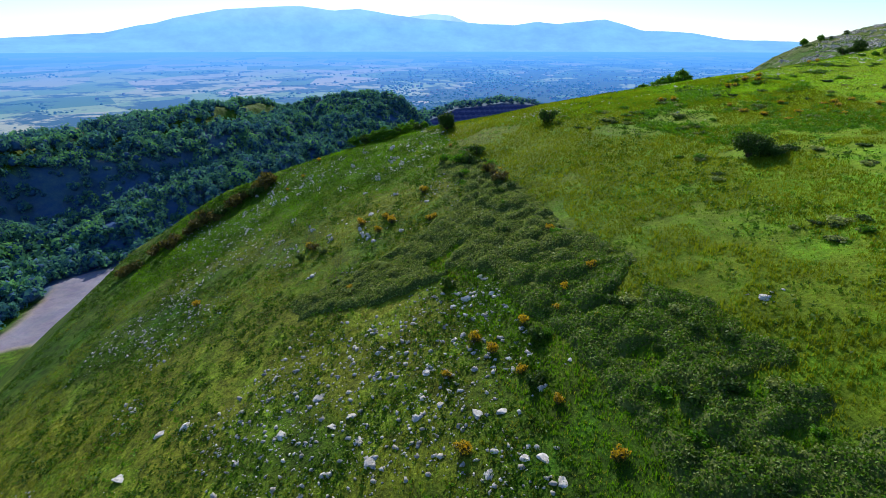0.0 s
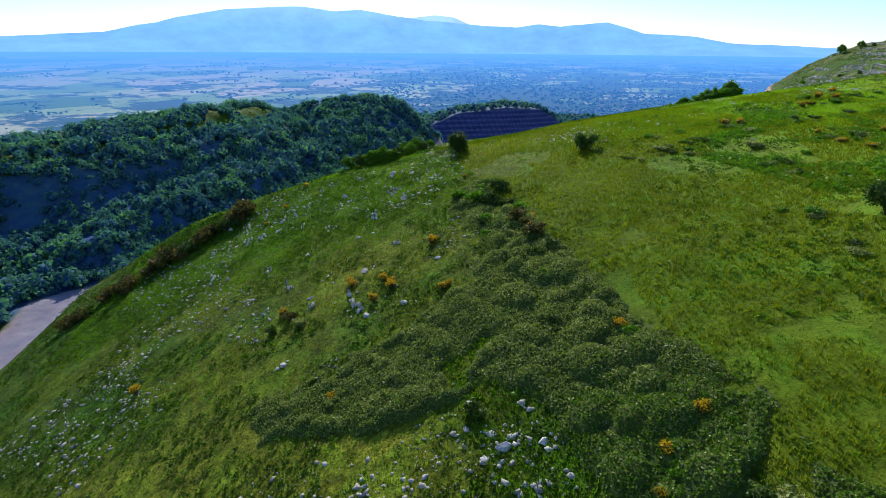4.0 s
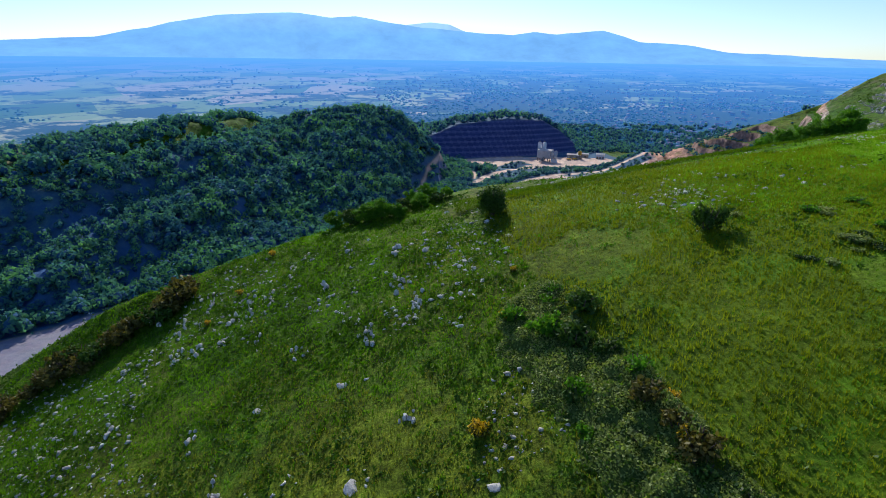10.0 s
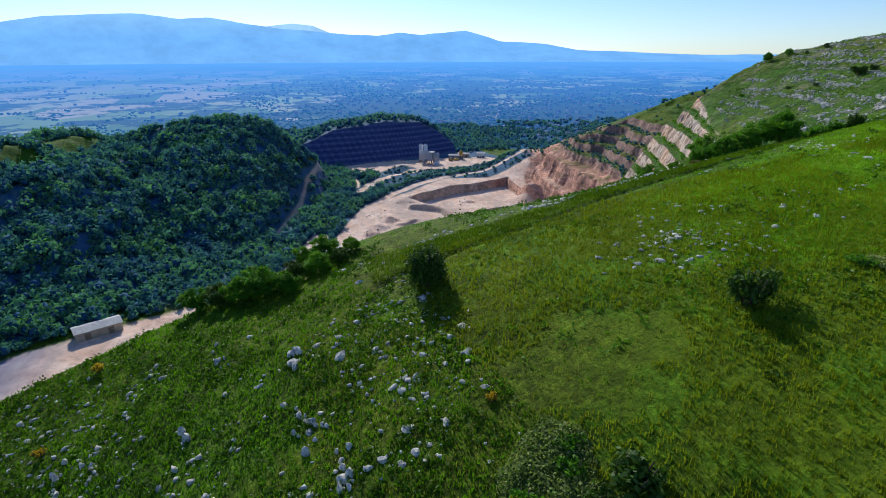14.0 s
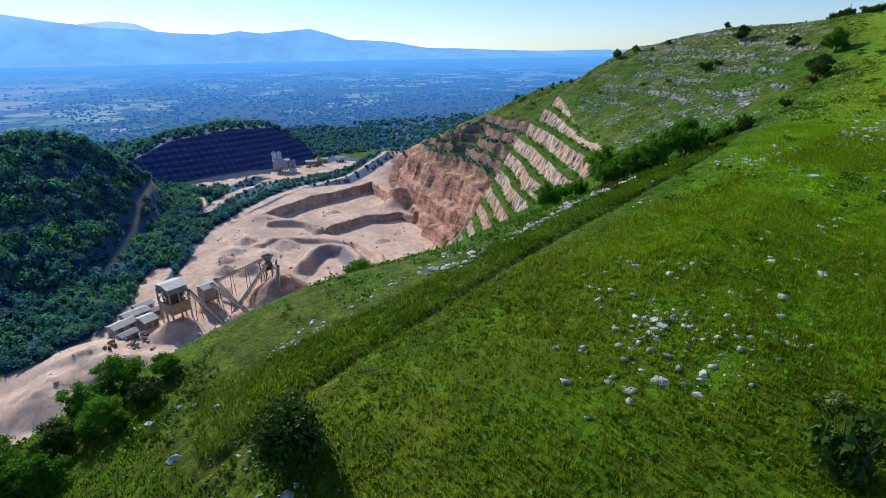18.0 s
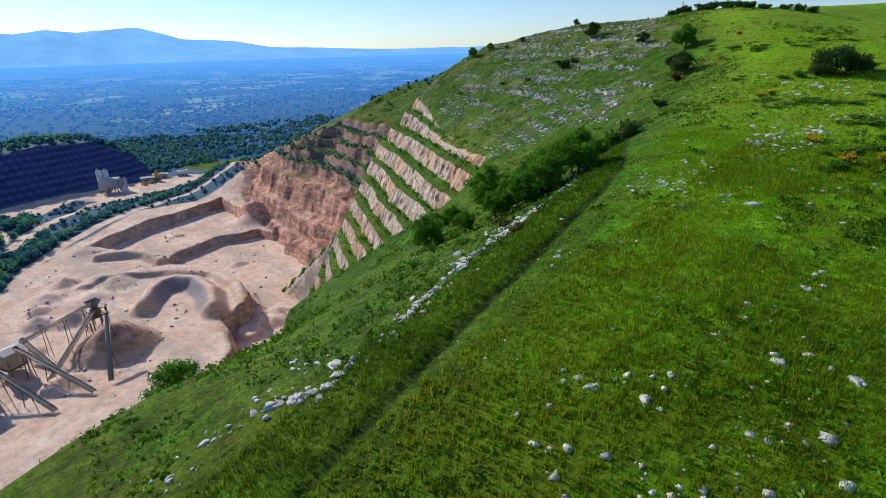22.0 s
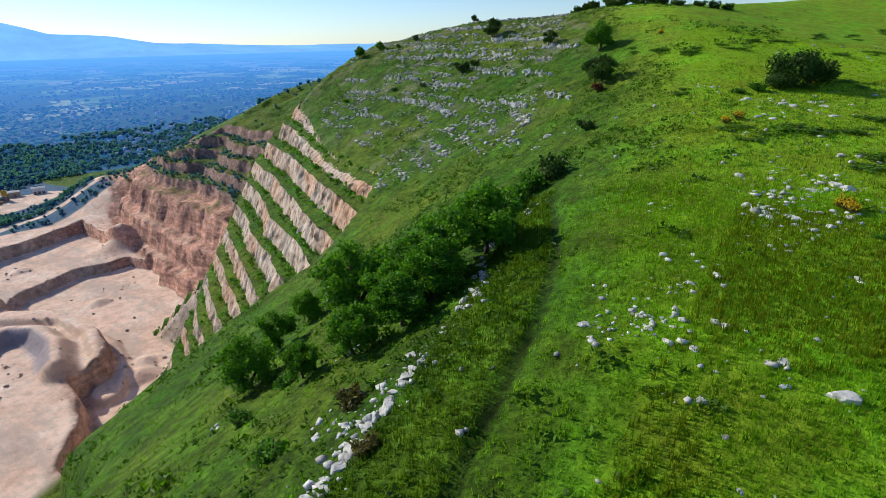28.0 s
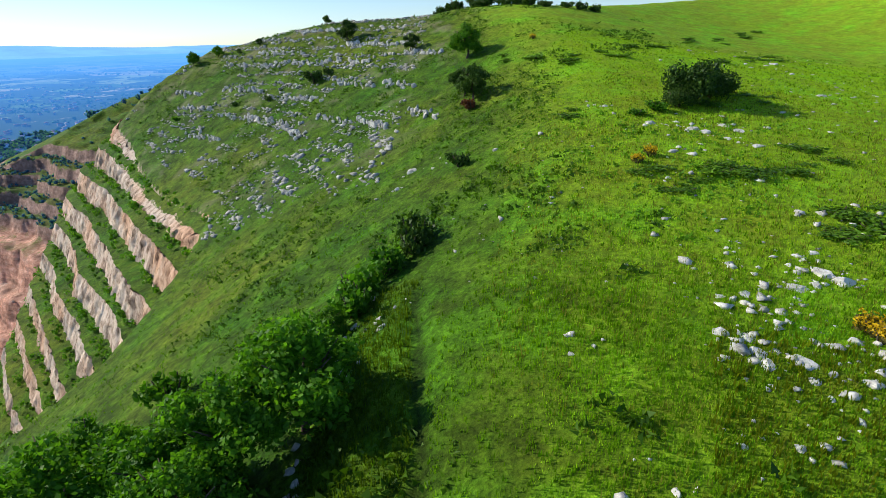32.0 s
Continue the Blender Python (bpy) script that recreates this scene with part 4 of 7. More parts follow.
cone = shrub(31, "juniper", 4.6, 4.6, LEAF_DARK, 7000, 0.14, lobes=20)
put(cone, 1.0, 130.6, 1.0, "dark rounded juniper on the edge of the spur", "tree", "", 0.2, 1.12)
discard(cone)

# ---- shrubs ----
grey = [shrub(41 + i, "shrub", 1.5, 2.5, LEAF_GREY, 560, 0.15) for i in range(3)]
green = [shrub(51 + i, "shrub", 1.7, 2.3, LEAF, 560, 0.15) for i in range(3)]
lime = [shrub(58 + i, "shrub", 1.5, 2.6, LEAF_MAT, 420, 0.15) for i in range(2)]
big = shrub(65, "bush", 3.2, 4.4, LEAF_DARK, 6500, 0.12, lobes=22)
dark = [shrub(61 + i, "shrub", 1.5, 2.4, LEAF_DARK, 560, 0.15) for i in range(2)]
brown = [shrub(71 + i, "shrub", 1.8, 2.6, LEAF_BROWN, 560, 0.16) for i in range(2)]
broom = [shrub(81 + i, "broom_bush", 1.35, 1.5, LEAF_BROWN, 330, 0.11, 420) for i in range(3)]


def place_on(line):
    t = random.random() * (len(line) - 1)
    i = min(int(t), len(line) - 2)
    return tuple(line[i][k] + (line[i + 1][k] - line[i][k]) * (t - i) for k in (0, 1))


for k in range(84):
    x, y = place_on(BELT)
    w = abs(random.gauss(0, 1))
    x -= w * (5.0 if y < 75 else 2.4) - 0.6
    y += random.gauss(0, 2)
    kind = random.random()
    if kind < 0.25:
        put(random.choice(grey), x, y, random.uniform(0.4, 0.95), "grey-green bramble mound in the thicket along the field edge", "shrub", "bramble thicket", 0.15, 0.75)
    elif kind < 0.62:
        put(random.choice(green), x, y, random.uniform(0.5, 1.0), "bright green shrub in the thicket along the field edge", "shrub", "green shrubs", 0.15, 0.8)
    else:
        put(random.choice(dark), x, y, random.uniform(0.5, 1.0), "dark green shrub in the thicket along the field edge", "shrub", "dark shrubs", 0.15)
thicket = [(-21, 82), (-17.6, 66), (-13, 67.5), (-8, 68), (-3.4, 69), (1, 70)]
for k in range(10):
    x, y = place_on(thicket[1:])
    put(random.choice(grey), x + random.gauss(0, 0.7), y + random.gauss(0, 1.6), random.uniform(0.5, 0.95), "grey-green bramble mound in a long low thicket", "shrub", "bramble thicket", 0.2)
for x, y, p, s in [(0.5, 104, green, 1.2), (3, 101, green, 1.3), (5, 99, dark, 1.5), (6.5, 103, dark, 1.5), (4, 93, green, 1.0), (8, 91, brown, 1.2), (9.5, 86, brown, 1.2), (-22, 84.5, brown, 0.9), (-20, 82, grey, 0.9), (-24, 83, dark, 0.8), (9, 88, brown, 1.0), (7, 97, dark, 1.0), (11, 82, dark, 0.9), (8.5, 94, green, 1.1)]:
    put(random.choice(p), x, y, s, "shrub on the edge of the steep pasture", "shrub", "edge shrubs", 0.1)
# bushes of the upper pasture
FIELD_BUSHES = [(43.5, 75, big, 1.1, 1.1), (46, 74, big, 0.8, 0.7), (37.5, 77, grey[0], 0.85, 0.6), (36.2, 68.5, grey[1], 0.85, 0.55), (40, 51, grey[2], 1.1, 0.5), (42, 50.5, dark[0], 0.8, 0.5), (49, 75, dark[1], 1.2, 0.6), (52, 73.5, grey[0], 0.9, 0.6), (35, 102.5, grey[1], 0.9, 0.5),
                (32, 106.5, grey[2], 0.9, 0.5), (42.5, 94.5, grey[0], 0.9, 0.55), (33, 104, dark[0], 0.7, 0.5), (21.6, 112.8, dark[0], 1.5, 1.55), (33.5, 107, dark[1], 0.7, 0.5), (36, 108, dark[0], 0.7, 0.45)]
KNOLL_BUSHES = [(115.6, 141, big, 1.25, 1.25), (118.6, 139.5, big, 1.1, 1.05), (113.2, 142.5, big, 0.75, 0.9), (121, 138, big, 0.8, 0.8), (111, 144.5, green[0], 1.1, 0.7), (108.5, 146, green[1], 0.9, 0.6), (123, 138, dark[0], 1.2, 0.8), (101.4, 162.2, dark[0], 1.0, 1.2), (155.5, 218.5, dark[0], 1.7, 1.4), (158, 216.5, dark[1], 1.2, 1.1),
                (152, 240, dark[0], 0.8, 1.1), (150, 258, green[1], 1.1, 0.9), (151.5, 229, dark[1], 1.0, 0.9), (77, 128, dark[0], 0.8, 0.4)]
HEDGE_BUSHES = [(86.4, 160.2, dark[0], 1.35, 1.5), (84.8, 159.6, dark[1], 1.2, 1.4), (82.4, 160.6, green[2], 1.4, 1.1), (79.4, 161.4, green[0], 1.5, 1.2), (77.6, 160.6, green[1], 1.4, 1.2), (58.7, 178.9, green[2], 1.2, 0.5), (47.5, 163.3, green[0], 0.9, 0.6), (44.6, 155.7, green[1], 0.95, 0.6), (45.7, 149.8, brown[0], 0.6, 0.8), (48.7, 154, brown[1], 0.8, 0.8),
                (72.9, 173.9, green[0], 1.5, 1.2), (59, 156.9, green[1], 0.9, 0.7), (54.5, 160.5, green[2], 0.8, 0.7), (40.5, 158.5, green[0], 0.8, 0.5), (51.8, 164, green[1], 0.9, 0.6), (56, 168.5, green[2], 0.8, 0.5), (37, 156, green[0], 0.7, 0.5)]
for x, y, p, s, st in FIELD_BUSHES + KNOLL_BUSHES:
    put(p, x, y, s, "rounded bush on the open pasture", "bush", "pasture bushes", 0.1, st)
for x, y, p, s, st in HEDGE_BUSHES:
    put(p, x, y, s, "green bush in the hedge beside the tumbled wall", "bush", "hedge bushes", 0.1, st)
for x, y in [(149.6, 150.5), (157.0, 146.6), (166.8, 142.4), (177.3, 137.6), (195.2, 131.1), (206.9, 126.2), (146.3, 137.1), (154.2, 132.9), (159.5, 129.4), (139.6, 169.1), (136.1, 163.1), (133.7, 157.9), (136.6, 153.1), (92.4, 142.4), (94.1, 140.2), (95.2, 137.5), (97.1, 134.9), (99.4, 131.7), (88.6, 132.9), (88.9, 131.1), (87.2, 130.2), (108.9, 152.8), (115.0, 140.1), (123.0, 134.8)]:
    for k in range(3):
        put(random.choice(lime), x + random.gauss(0, 2.0), y + random.gauss(0, 0.9), random.uniform(0.8, 1.3), "low spreading mat of green scrub in the pasture", "shrub", "scrub mats", 0.1, random.uniform(0.22, 0.38))
rusty = shrub(77, "dry_bush", 1.6, 1.8, RUST, 420, 0.14)
put(rusty, 120.5, 168.2, 1.2, "dead rust-red bush beside a dark tree", "bush")
discard(rusty)
for k in range(34):
    t = k / 33
    x, y = -44 - 30 * t + random.gauss(0, 1.2), 132 - 19 * t + random.gauss(0, 1.2)
    put(random.choice(brown if random.random() < 0.75 else dark), x, y, random.uniform(1.2, 2.0) * (1.25 - 0.5 * t), "olive-brown bush in a row down the steep flank", "bush", "flank bushes", 0.1)
for x, y in [(-23.6, 86.4), (-14.1, 87.2), (-2.1, 79.4), (4.8, 45), (3.3, 47.4), (8.2, 47.9), (11.7, 48.5), (13.1, 51.4), (16.4, 54), (1.6, 33.9), (0.3, 43.5), (12.2, 29.4), (46.4, 116.1), (55.3, 105.4), (-12.9, 66.7), (14, 60.7), (-8.5, 83.5), (-14.5, 88.4), (-1.4, 79.7), (-10.6, 81.8), (-23, 85.3), (-42, 80.8), (-3.6, 91.9), (9.8, 90.7), (63.8, 123.3), (13.8, 64.8), (1.6, 112.6), (-9.6, 86), (-8.6, 84.5), (-3.4, 91.8), (9.1, 87.1), (0.1, 104.2), (-32.6, 138.1), (-37, 122.6), (-34.3, 128), (96, 144), (94.5, 144.8), (76.3, 134), (70.3, 129.6), (72, 127), (75.6, 133.7), (148, 166.7), (48.5, 115.5), (65.5, 124), (9.5, 36), (7, 41), (15, 45)]:
    put(random.choice(broom), x, y, random.uniform(0.55, 1.0), "broom bush covered in yellow blossom", "bush", "yellow broom bushes", 0.1)
# far crest scrub
for k in range(26):
    t = k / 25
    put(random.choice(dark), np.interp(t, [0, 0.35, 0.7, 1], [190, 182, 180, 187]) + random.gauss(0, 1.5), 204 - 40 * t + random.gauss(0, 1.5), random.uniform(0.9, 1.8), "dark scrub on the far crest of the hill", "shrub", "crest scrub", 0.2)
ROUGH_MATS = [(27.1, 103.5, 1.86), (32.0, 105.8, 1.27), (34.3, 104.3, 1.87), (44.0, 102.9, 3.0), (43.3, 95.4, 3.0), (39.1, 107.4, 1.62), (58.6, 114.1, 2.77), (69.4, 130.7, 2.8), (38.7, 114.7, 1.06), (47.9, 110.8, 1.34), (43.5, 89.9, 1.51), (35.9, 79.6, 0.85), (37.4, 77.2, 1.73), (36.6, 69.2, 1.41), (49.6, 75.5, 2.02), (38.9, 50.8, 2.15), (37.7, 47.7, 0.90)]
SLOPE_MATS = [(62.5, 92.7, 3.2), (56.0, 102.4, 2.66), (42.6, 93.9, 2.06), (87.4, 119.8, 3.05), (78.7, 127.4, 3.0), (69.3, 124.1, 3.2), (45.9, 114.7, 1.98), (57.6, 112.5, 1.94), (59.5, 102.2, 3.10), (53.1, 65.1, 1.17), (40.8, 47.8, 0.90), (37.7, 108.7, 2.28), (33.1, 113.0, 1.63), (25.8, 115.2, 1.13), (47.2, 117.9, 1.73)]
for x, y, s in ROUGH_MATS + SLOPE_MATS:
    for k in range(1 + int(s * 1.3)):
        put(random.choice(random.choice([grey, dark, green])), x + random.gauss(0, 0.75 * s - 0.4), y + random.gauss(0, 0.3 * s), random.uniform(0.55, 0.95), "low shrub mat on the rough upper pasture", "shrub", "scrub mats", 0.1, random.uniform(0.4, 0.65))
for k in range(40):
    x, y = random.uniform(44, 88), random.uniform(70, 126)
    if fbm(np.array([x]), np.array([y]), 15, 261, 2)[0] > -0.1:
        put(random.choice(random.choice([grey, dark, green])), x, y, random.uniform(0.5, 1.1), "low shrub mat on the rough upper pasture", "shrub", "scrub mats", 0.1, random.uniform(0.35, 0.6))
for x, y in [(60, 92), (63, 95), (66, 90), (70, 96), (72, 99), (58, 97), (75, 94), (68, 101), (78, 101), (80, 97), (64, 104), (55, 100)]:
    put(random.choice(broom), x + random.gauss(0, 1), y + random.gauss(0, 1), random.uniform(0.7, 1.1), "broom bush covered in yellow blossom", "bush", "yellow broom bushes", 0.1, 0.6)
for r in (big, *lime, *grey, *green, *dark, *brown, *broom):
    discard(r)


# ---- the bramble cover along the field edge ----
BRAMBLE = [(4, 109), (8.5, 97), (12, 82), (16.5, 64), (20.5, 50), (25, 36), (29, 22), (27, 12), (17, 16), (15, 32), (12, 43), (8, 52), (6, 60), (2, 63.5), (-5, 62), (-13, 62), (-20, 63.5), (-21, 69), (-13, 72), (-6, 74), (-1, 79), (4, 84), (3, 92), (-1, 99), (0, 107)]


mound_rng = np.random.default_rng(203)
MOUNDS = [(mound_rng.uniform(-23, 30), mound_rng.uniform(12, 110), mound_rng.uniform(0.9, 2.3), mound_rng.uniform(0.35, 1.15)) for _ in range(820)]


def bramble_height(x, y):
    d = -inside(x, y, BRAMBLE) + 2.2 * fbm(x, y, 7, 201, 3)
    lump = np.zeros_like(x)
    for mx_, my_, mr_, mh_ in MOUNDS:
        near_ = (np.abs(x - mx_) < mr_) & (np.abs(y - my_) < mr_)
        q = 1 - ((x[near_] - mx_) ** 2 + (y[near_] - my_) ** 2) / mr_ ** 2
        lump[near_] = np.maximum(lump[near_], mh_ * np.sqrt(np.clip(q, 0, 1)))
    lump = lump + 0.3 * fbm(x, y, 1.6, 205, 3) * (lump > 0.2)
    return step(-0.42, -0.22, fbm(x, y, 6, 209, 3)) * step(-0.8, 0.8, d + 1.2 * fbm(x, y, 3, 213, 3)) * np.maximum(lump, 0.32 + 0.5 * fbm(x, y, 2.4, 215, 3))


bgx, bgy = np.meshgrid(np.arange(-24, 31, 0.42), np.arange(10, 112, 0.42))
bh = bramble_height(bgx.ravel(), bgy.ravel())
bz = land(bgx.ravel(), bgy.ravel()) + np.where(bh > 0.03, bh * 0.85, -0.4)
bi = np.arange(bgx.size).reshape(bgx.shape)
bq = np.stack([bi[:-1, :-1], bi[:-1, 1:], bi[1:, 1:], bi[1:, :-1]], -1).reshape(-1, 4)
bq = bq[bh[bq].max(1) > 0.03]
br = np.random.default_rng(61)
bn = 150000
px_, py_ = br.uniform(-24, 30, bn * 3), br.uniform(10, 111, bn * 3)
ph = bramble_height(px_, py_)
ok_ = ph > 0.08
px_, py_, ph = px_[ok_][:bn], py_[ok_][:bn], ph[ok_][:bn]
pc = np.stack([px_, py_, land(px_, py_) + ph * (0.82 + 0.3 * br.random(len(px_))) + 0.05], 1)
pa = br.normal(size=pc.shape)
pa /= np.linalg.norm(pa, axis=1)[:, None]
pb = np.cross(pa, br.normal(size=pc.shape))
pb /= np.linalg.norm(pb, axis=1)[:, None]
ps = 0.10 * (0.5 + br.random((len(pc), 1)))
pv = np.stack([pc - pa * ps, pc - pb * ps * 0.7, pc + pa * ps, pc + pb * ps * 0.7], 1).reshape(-1, 3)
cover_root = tagged(new("bramble_thicket"), "low grey-green bramble thicket sprawling along the field edge", "brambles", kind="stuff")
part("undergrowth", raw_mesh("undergrowth", np.stack([bgx.ravel(), bgy.ravel(), bz], 1), bq, UNDER), None, cover_root)
# the lower end of the belt is greener and darker
low_end = br.random(len(pc)) < 0.12 + 0.6 * step(66, 50, pc[:, 1] + 5 * fbm(pc[:, 0], pc[:, 1], 5, 217, 2))
for name_, pick, mat_ in (("leaves", ~low_end, LEAF_GREY), ("green_leaves", low_end, LEAF_MAT)):
    quad = pv.reshape(-1, 4, 3)[pick].reshape(-1, 3)
    part(name_, raw_mesh(name_, quad, np.arange(len(quad)).reshape(-1, 4), mat_, False), None, cover_root, smooth=False)


# ---- weeds and tussocks in the turf ----
def tussocks(name, px, py, mat, size, leaves, label, seed):
    q = np.random.default_rng(seed)
    n_ = len(px)
    base = np.stack([px, py, land(px, py)], 1)
    which = np.repeat(np.arange(n_), leaves)
    sz = size * (0.5 + q.random(n_))
    d = q.normal(size=(len(which), 3)) * np.array([0.6, 0.6, 0.35])
    d[:, 2] = np.abs(d[:, 2])
    c = base[which] + d * sz[which, None]
    a_ = q.normal(size=c.shape)
    a_ /= np.linalg.norm(a_, axis=1)[:, None]
    b_ = q.normal(size=c.shape)
    b_ /= np.linalg.norm(b_, axis=1)[:, None]
    s_ = sz[which, None] * 0.42
    v = np.stack([c + a_ * s_, c - a_ * s_ * 0.6 + b_ * s_ * 0.6, c - a_ * s_ * 0.4 - b_ * s_], 1).reshape(-1, 3)
    tagged(new(name, raw_mesh(name, v, np.arange(len(v)).reshape(-1, 3), mat, False)), label, "weeds", kind="stuff")


tq = np.random.default_rng(88)
wx, wy = tq.uniform(-85, 10, 30000), tq.uniform(15, 150, 30000)
kw = (fbm(wx, wy, 5, 221, 3) > -0.1) & (wx < 8 - 0.12 * (wy - 70))
tussocks("flank_tussocks", wx[kw], wy[kw], LEAF_TUFT, 0.34, 9, "dark tussocks on the stony flank", 1)
wx, wy = tq.uniform(5, 130, 17000), tq.uniform(20, 178, 17000)
kw = (fbm(wx, wy, 9, 231, 3) > 0.10) & ((wx + 18 * fbm(wx, wy, 16, 235, 3) < 64) | (wall_line(wx) - wy < 4))
tussocks("pasture_weeds", wx[kw], wy[kw], LEAF_TUFT, 0.36, 8, "broad-leaved weeds among the pasture grass", 2)
wx, wy = tq.uniform(-50, 110, 12000), tq.uniform(25, 165, 12000)
kw = (fbm(wx, wy, 13, 241, 3) > 0.18)
bx_, by_ = tq.uniform(34, 84, 9000), tq.uniform(78, 124, 9000)
kb = (fbm(bx_, by_, 6, 243, 3) > 0.02) & (bx_ - 36 + 10 * fbm(bx_, by_, 10, 245, 2) > 0.6 * np.abs(by_ - 100)) & (bx_ + 14 * fbm(bx_, by_, 12, 247, 2) < 78)
tussocks("rough_weeds", bx_[kb], by_[kb], LEAF_LIME, 0.42, 9, "bright green weeds of the rough upper pasture", 6)
tussocks("bright_weeds", wx[kw], wy[kw], LEAF_LIME, 0.34, 8, "bright green weeds among the stones", 3)
wx, wy = tq.uniform(50, 140, 9000), tq.uniform(105, 162, 9000)
kw = (fbm(wx, wy, 4.5, 261, 3) > 0.38) & (wx < 96)
tussocks("weed_clumps", wx[kw], wy[kw], LEAF_TUFT, 0.42, 9, "dark clumps of nettle-like weeds in the upper pasture", 5)
wx, wy = tq.uniform(10, 190, 20000), tq.uniform(148, 285, 20000)
kw = (fbm(wx, wy, 8, 251, 3) > 0.05) & ~in_cut(wx, wy)
tussocks("slope_tussocks", wx[kw], wy[kw], LEAF_TUFT, 0.42, 8, "green tussocks on the slope above the quarry", 4)

# ---- stones ----
def stone_bm(seed, sx, sy, sz, fine=2):
    """A weathered limestone: a lump broken off along a few flat planes."""
    r = random.Random(7000 + seed)
    bm = bmesh.new()
    bmesh.ops.create_icosphere(bm, subdivisions=fine, radius=0.55)
    off = Vector((seed * 3.1, seed * 1.7, 0))
    cuts = [(Vector((r.gauss(0, 1), r.gauss(0, 1), r.gauss(0, 0.8))).normalized(), r.uniform(0.26, 0.46)) for _ in range(9)]
    for v in bm.verts:
        c = v.co.copy()
        k = 1 + 0.38 * noise.noise(c * 2.4 + off) + 0.16 * noise.noise(c * 6 + off)
        c *= k
        for n_, d_ in cuts:
            over = c.dot(n_) - d_
            if over > 0:
                c -= n_ * over * 0.92
        c += Vector((1, 1, 1)) * 0.05 * noise.noise(c * 11 + off)
        v.co = Vector((c.x * sx, c.y * sy, c.z * sz))
    return bm


stones = []
for i in range(12):
    rs = random.Random(500 + i)
    stones.append(part("rock", stone_bm(i + 1, 1.15, rs.uniform(0.65, 1.0), rs.uniform(0.55, 0.95)), STONE, smooth=False))
grey_stones = [part("rock", stone_bm(i + 51, 1.15, 0.8, 0.75), STONE_GREY, smooth=False) for i in range(6)]
boulders = [part("rock", stone_bm(i + 31, 1.15, 0.85, 0.75, 3), STONE, smooth=False) for i in range(4)]
ROCK_LABEL = "pale grey limestone rock half sunk in the grass"
LOWER_FLANK_ROCKS_A = [(2.7, 55.4, 2.24), (1.3, 54.7, 1.01), (2, 56.8, 1.04), (5.7, 55, 1.01), (6.5, 55, 0.6), (2.2, 49.2, 1.11), (0.4, 60.7, 0.88), (4.7, 59.3, 1.29), (-10.6, 51.8, 0.71), (-5.6, 49.2, 0.83), (-7.1, 50.7, 0.96), (-7.1, 46.5, 0.65), (-1.5, 45, 1.38), (6.4, 43.3, 0.82), (8.2, 43, 0.71), (6.5, 41.7, 0.63), (11.4, 40.6, 0.76), (-2.3, 39.4, 1.44), (3, 37.7, 1.72), (5.1, 37, 1.2), (-7.7, 38.9, 1.14), (-8.8, 42.3, 1.1), (-16.1, 42.8, 2.4), (-6.1, 36.1, 1.96), (3.5, 31.2, 1.5), (6.3, 31.7, 1.07), (7.6, 31.2, 1.27), (7.2, 32.4, 0.65), (-10.6, 41.6, 1.1), (-12.7, 46.4, 2.38), (8.6, 38.2, 0.97)]
LOWER_FLANK_ROCKS_B = [(-0.2, 40.2, 0.93), (-2.1, 42.3, 0.81), (-35.6, 45.5, 2.4), (-30, 50.4, 2.4), (-33.4, 50.6, 2.01), (-20.4, 41.4, 1.12), (8.4, 28.9, 1), (4.1, 33.2, 0.89)]
FLANK_ROCKS_A = [(-5.2, 136.6, 1.23), (-16.6, 133.3, 0.84), (-12.2, 126.2, 1.69), (-8.1, 124.5, 2.4), (-5.2, 123.4, 1.13), (-1.7, 120.1, 0.96), (-4.4, 117.9, 1.11), (-3.4, 118.3, 0.74), (-3.9, 117.1, 0.91), (-3.3, 115.8, 0.64), (-2.7, 118, 0.81), (-0.3, 118, 0.66), (1.5, 118.5, 1.49), (0.3, 115.4, 0.7), (1.6, 114.1, 0.76), (-12.9, 121.3, 0.86), (-11.2, 118.5, 0.67), (-11, 117.3, 0.92), (-15.1, 125, 1.04), (-4.3, 113.4, 1.19), (-1.6, 112.5, 1), (-8.8, 111.6, 1.15), (-7.1, 111.6, 0.82), (-6.2, 111.7, 0.99), (-5.1, 110.8, 1.13), (-4.1, 111.2, 0.91), (-3.1, 111.3, 0.65), (0, 108.2, 0.46), (-12.1, 111.8, 0.83), (-6.2, 107.8, 0.67), (-4.8, 106.4, 0.88)]
FLANK_ROCKS_B = [(-4.3, 105.6, 1.1), (-18.3, 115.5, 0.78), (-17.4, 114.7, 0.87), (-16.3, 113.3, 0.61), (0.2, 128.7, 1.32), (1, 124, 1.23), (2.2, 121.9, 1.18), (-2.1, 126.1, 0.63), (-18.1, 125.8, 0.84), (3, 107.9, 0.55), (-14.1, 109.7, 0.95), (-15.4, 111.7, 0.59), (-20.2, 74.9, 1.66), (-1.8, 63.1, 1.15), (-15.4, 102.2, 1.59), (-23.7, 102.3, 1.46), (-12.7, 90.4, 2.4), (-19.9, 88.3, 1.59), (-6.5, 79.2, 1.41), (-11.1, 79.3, 1.71), (-2.7, 87.2, 1.53)]
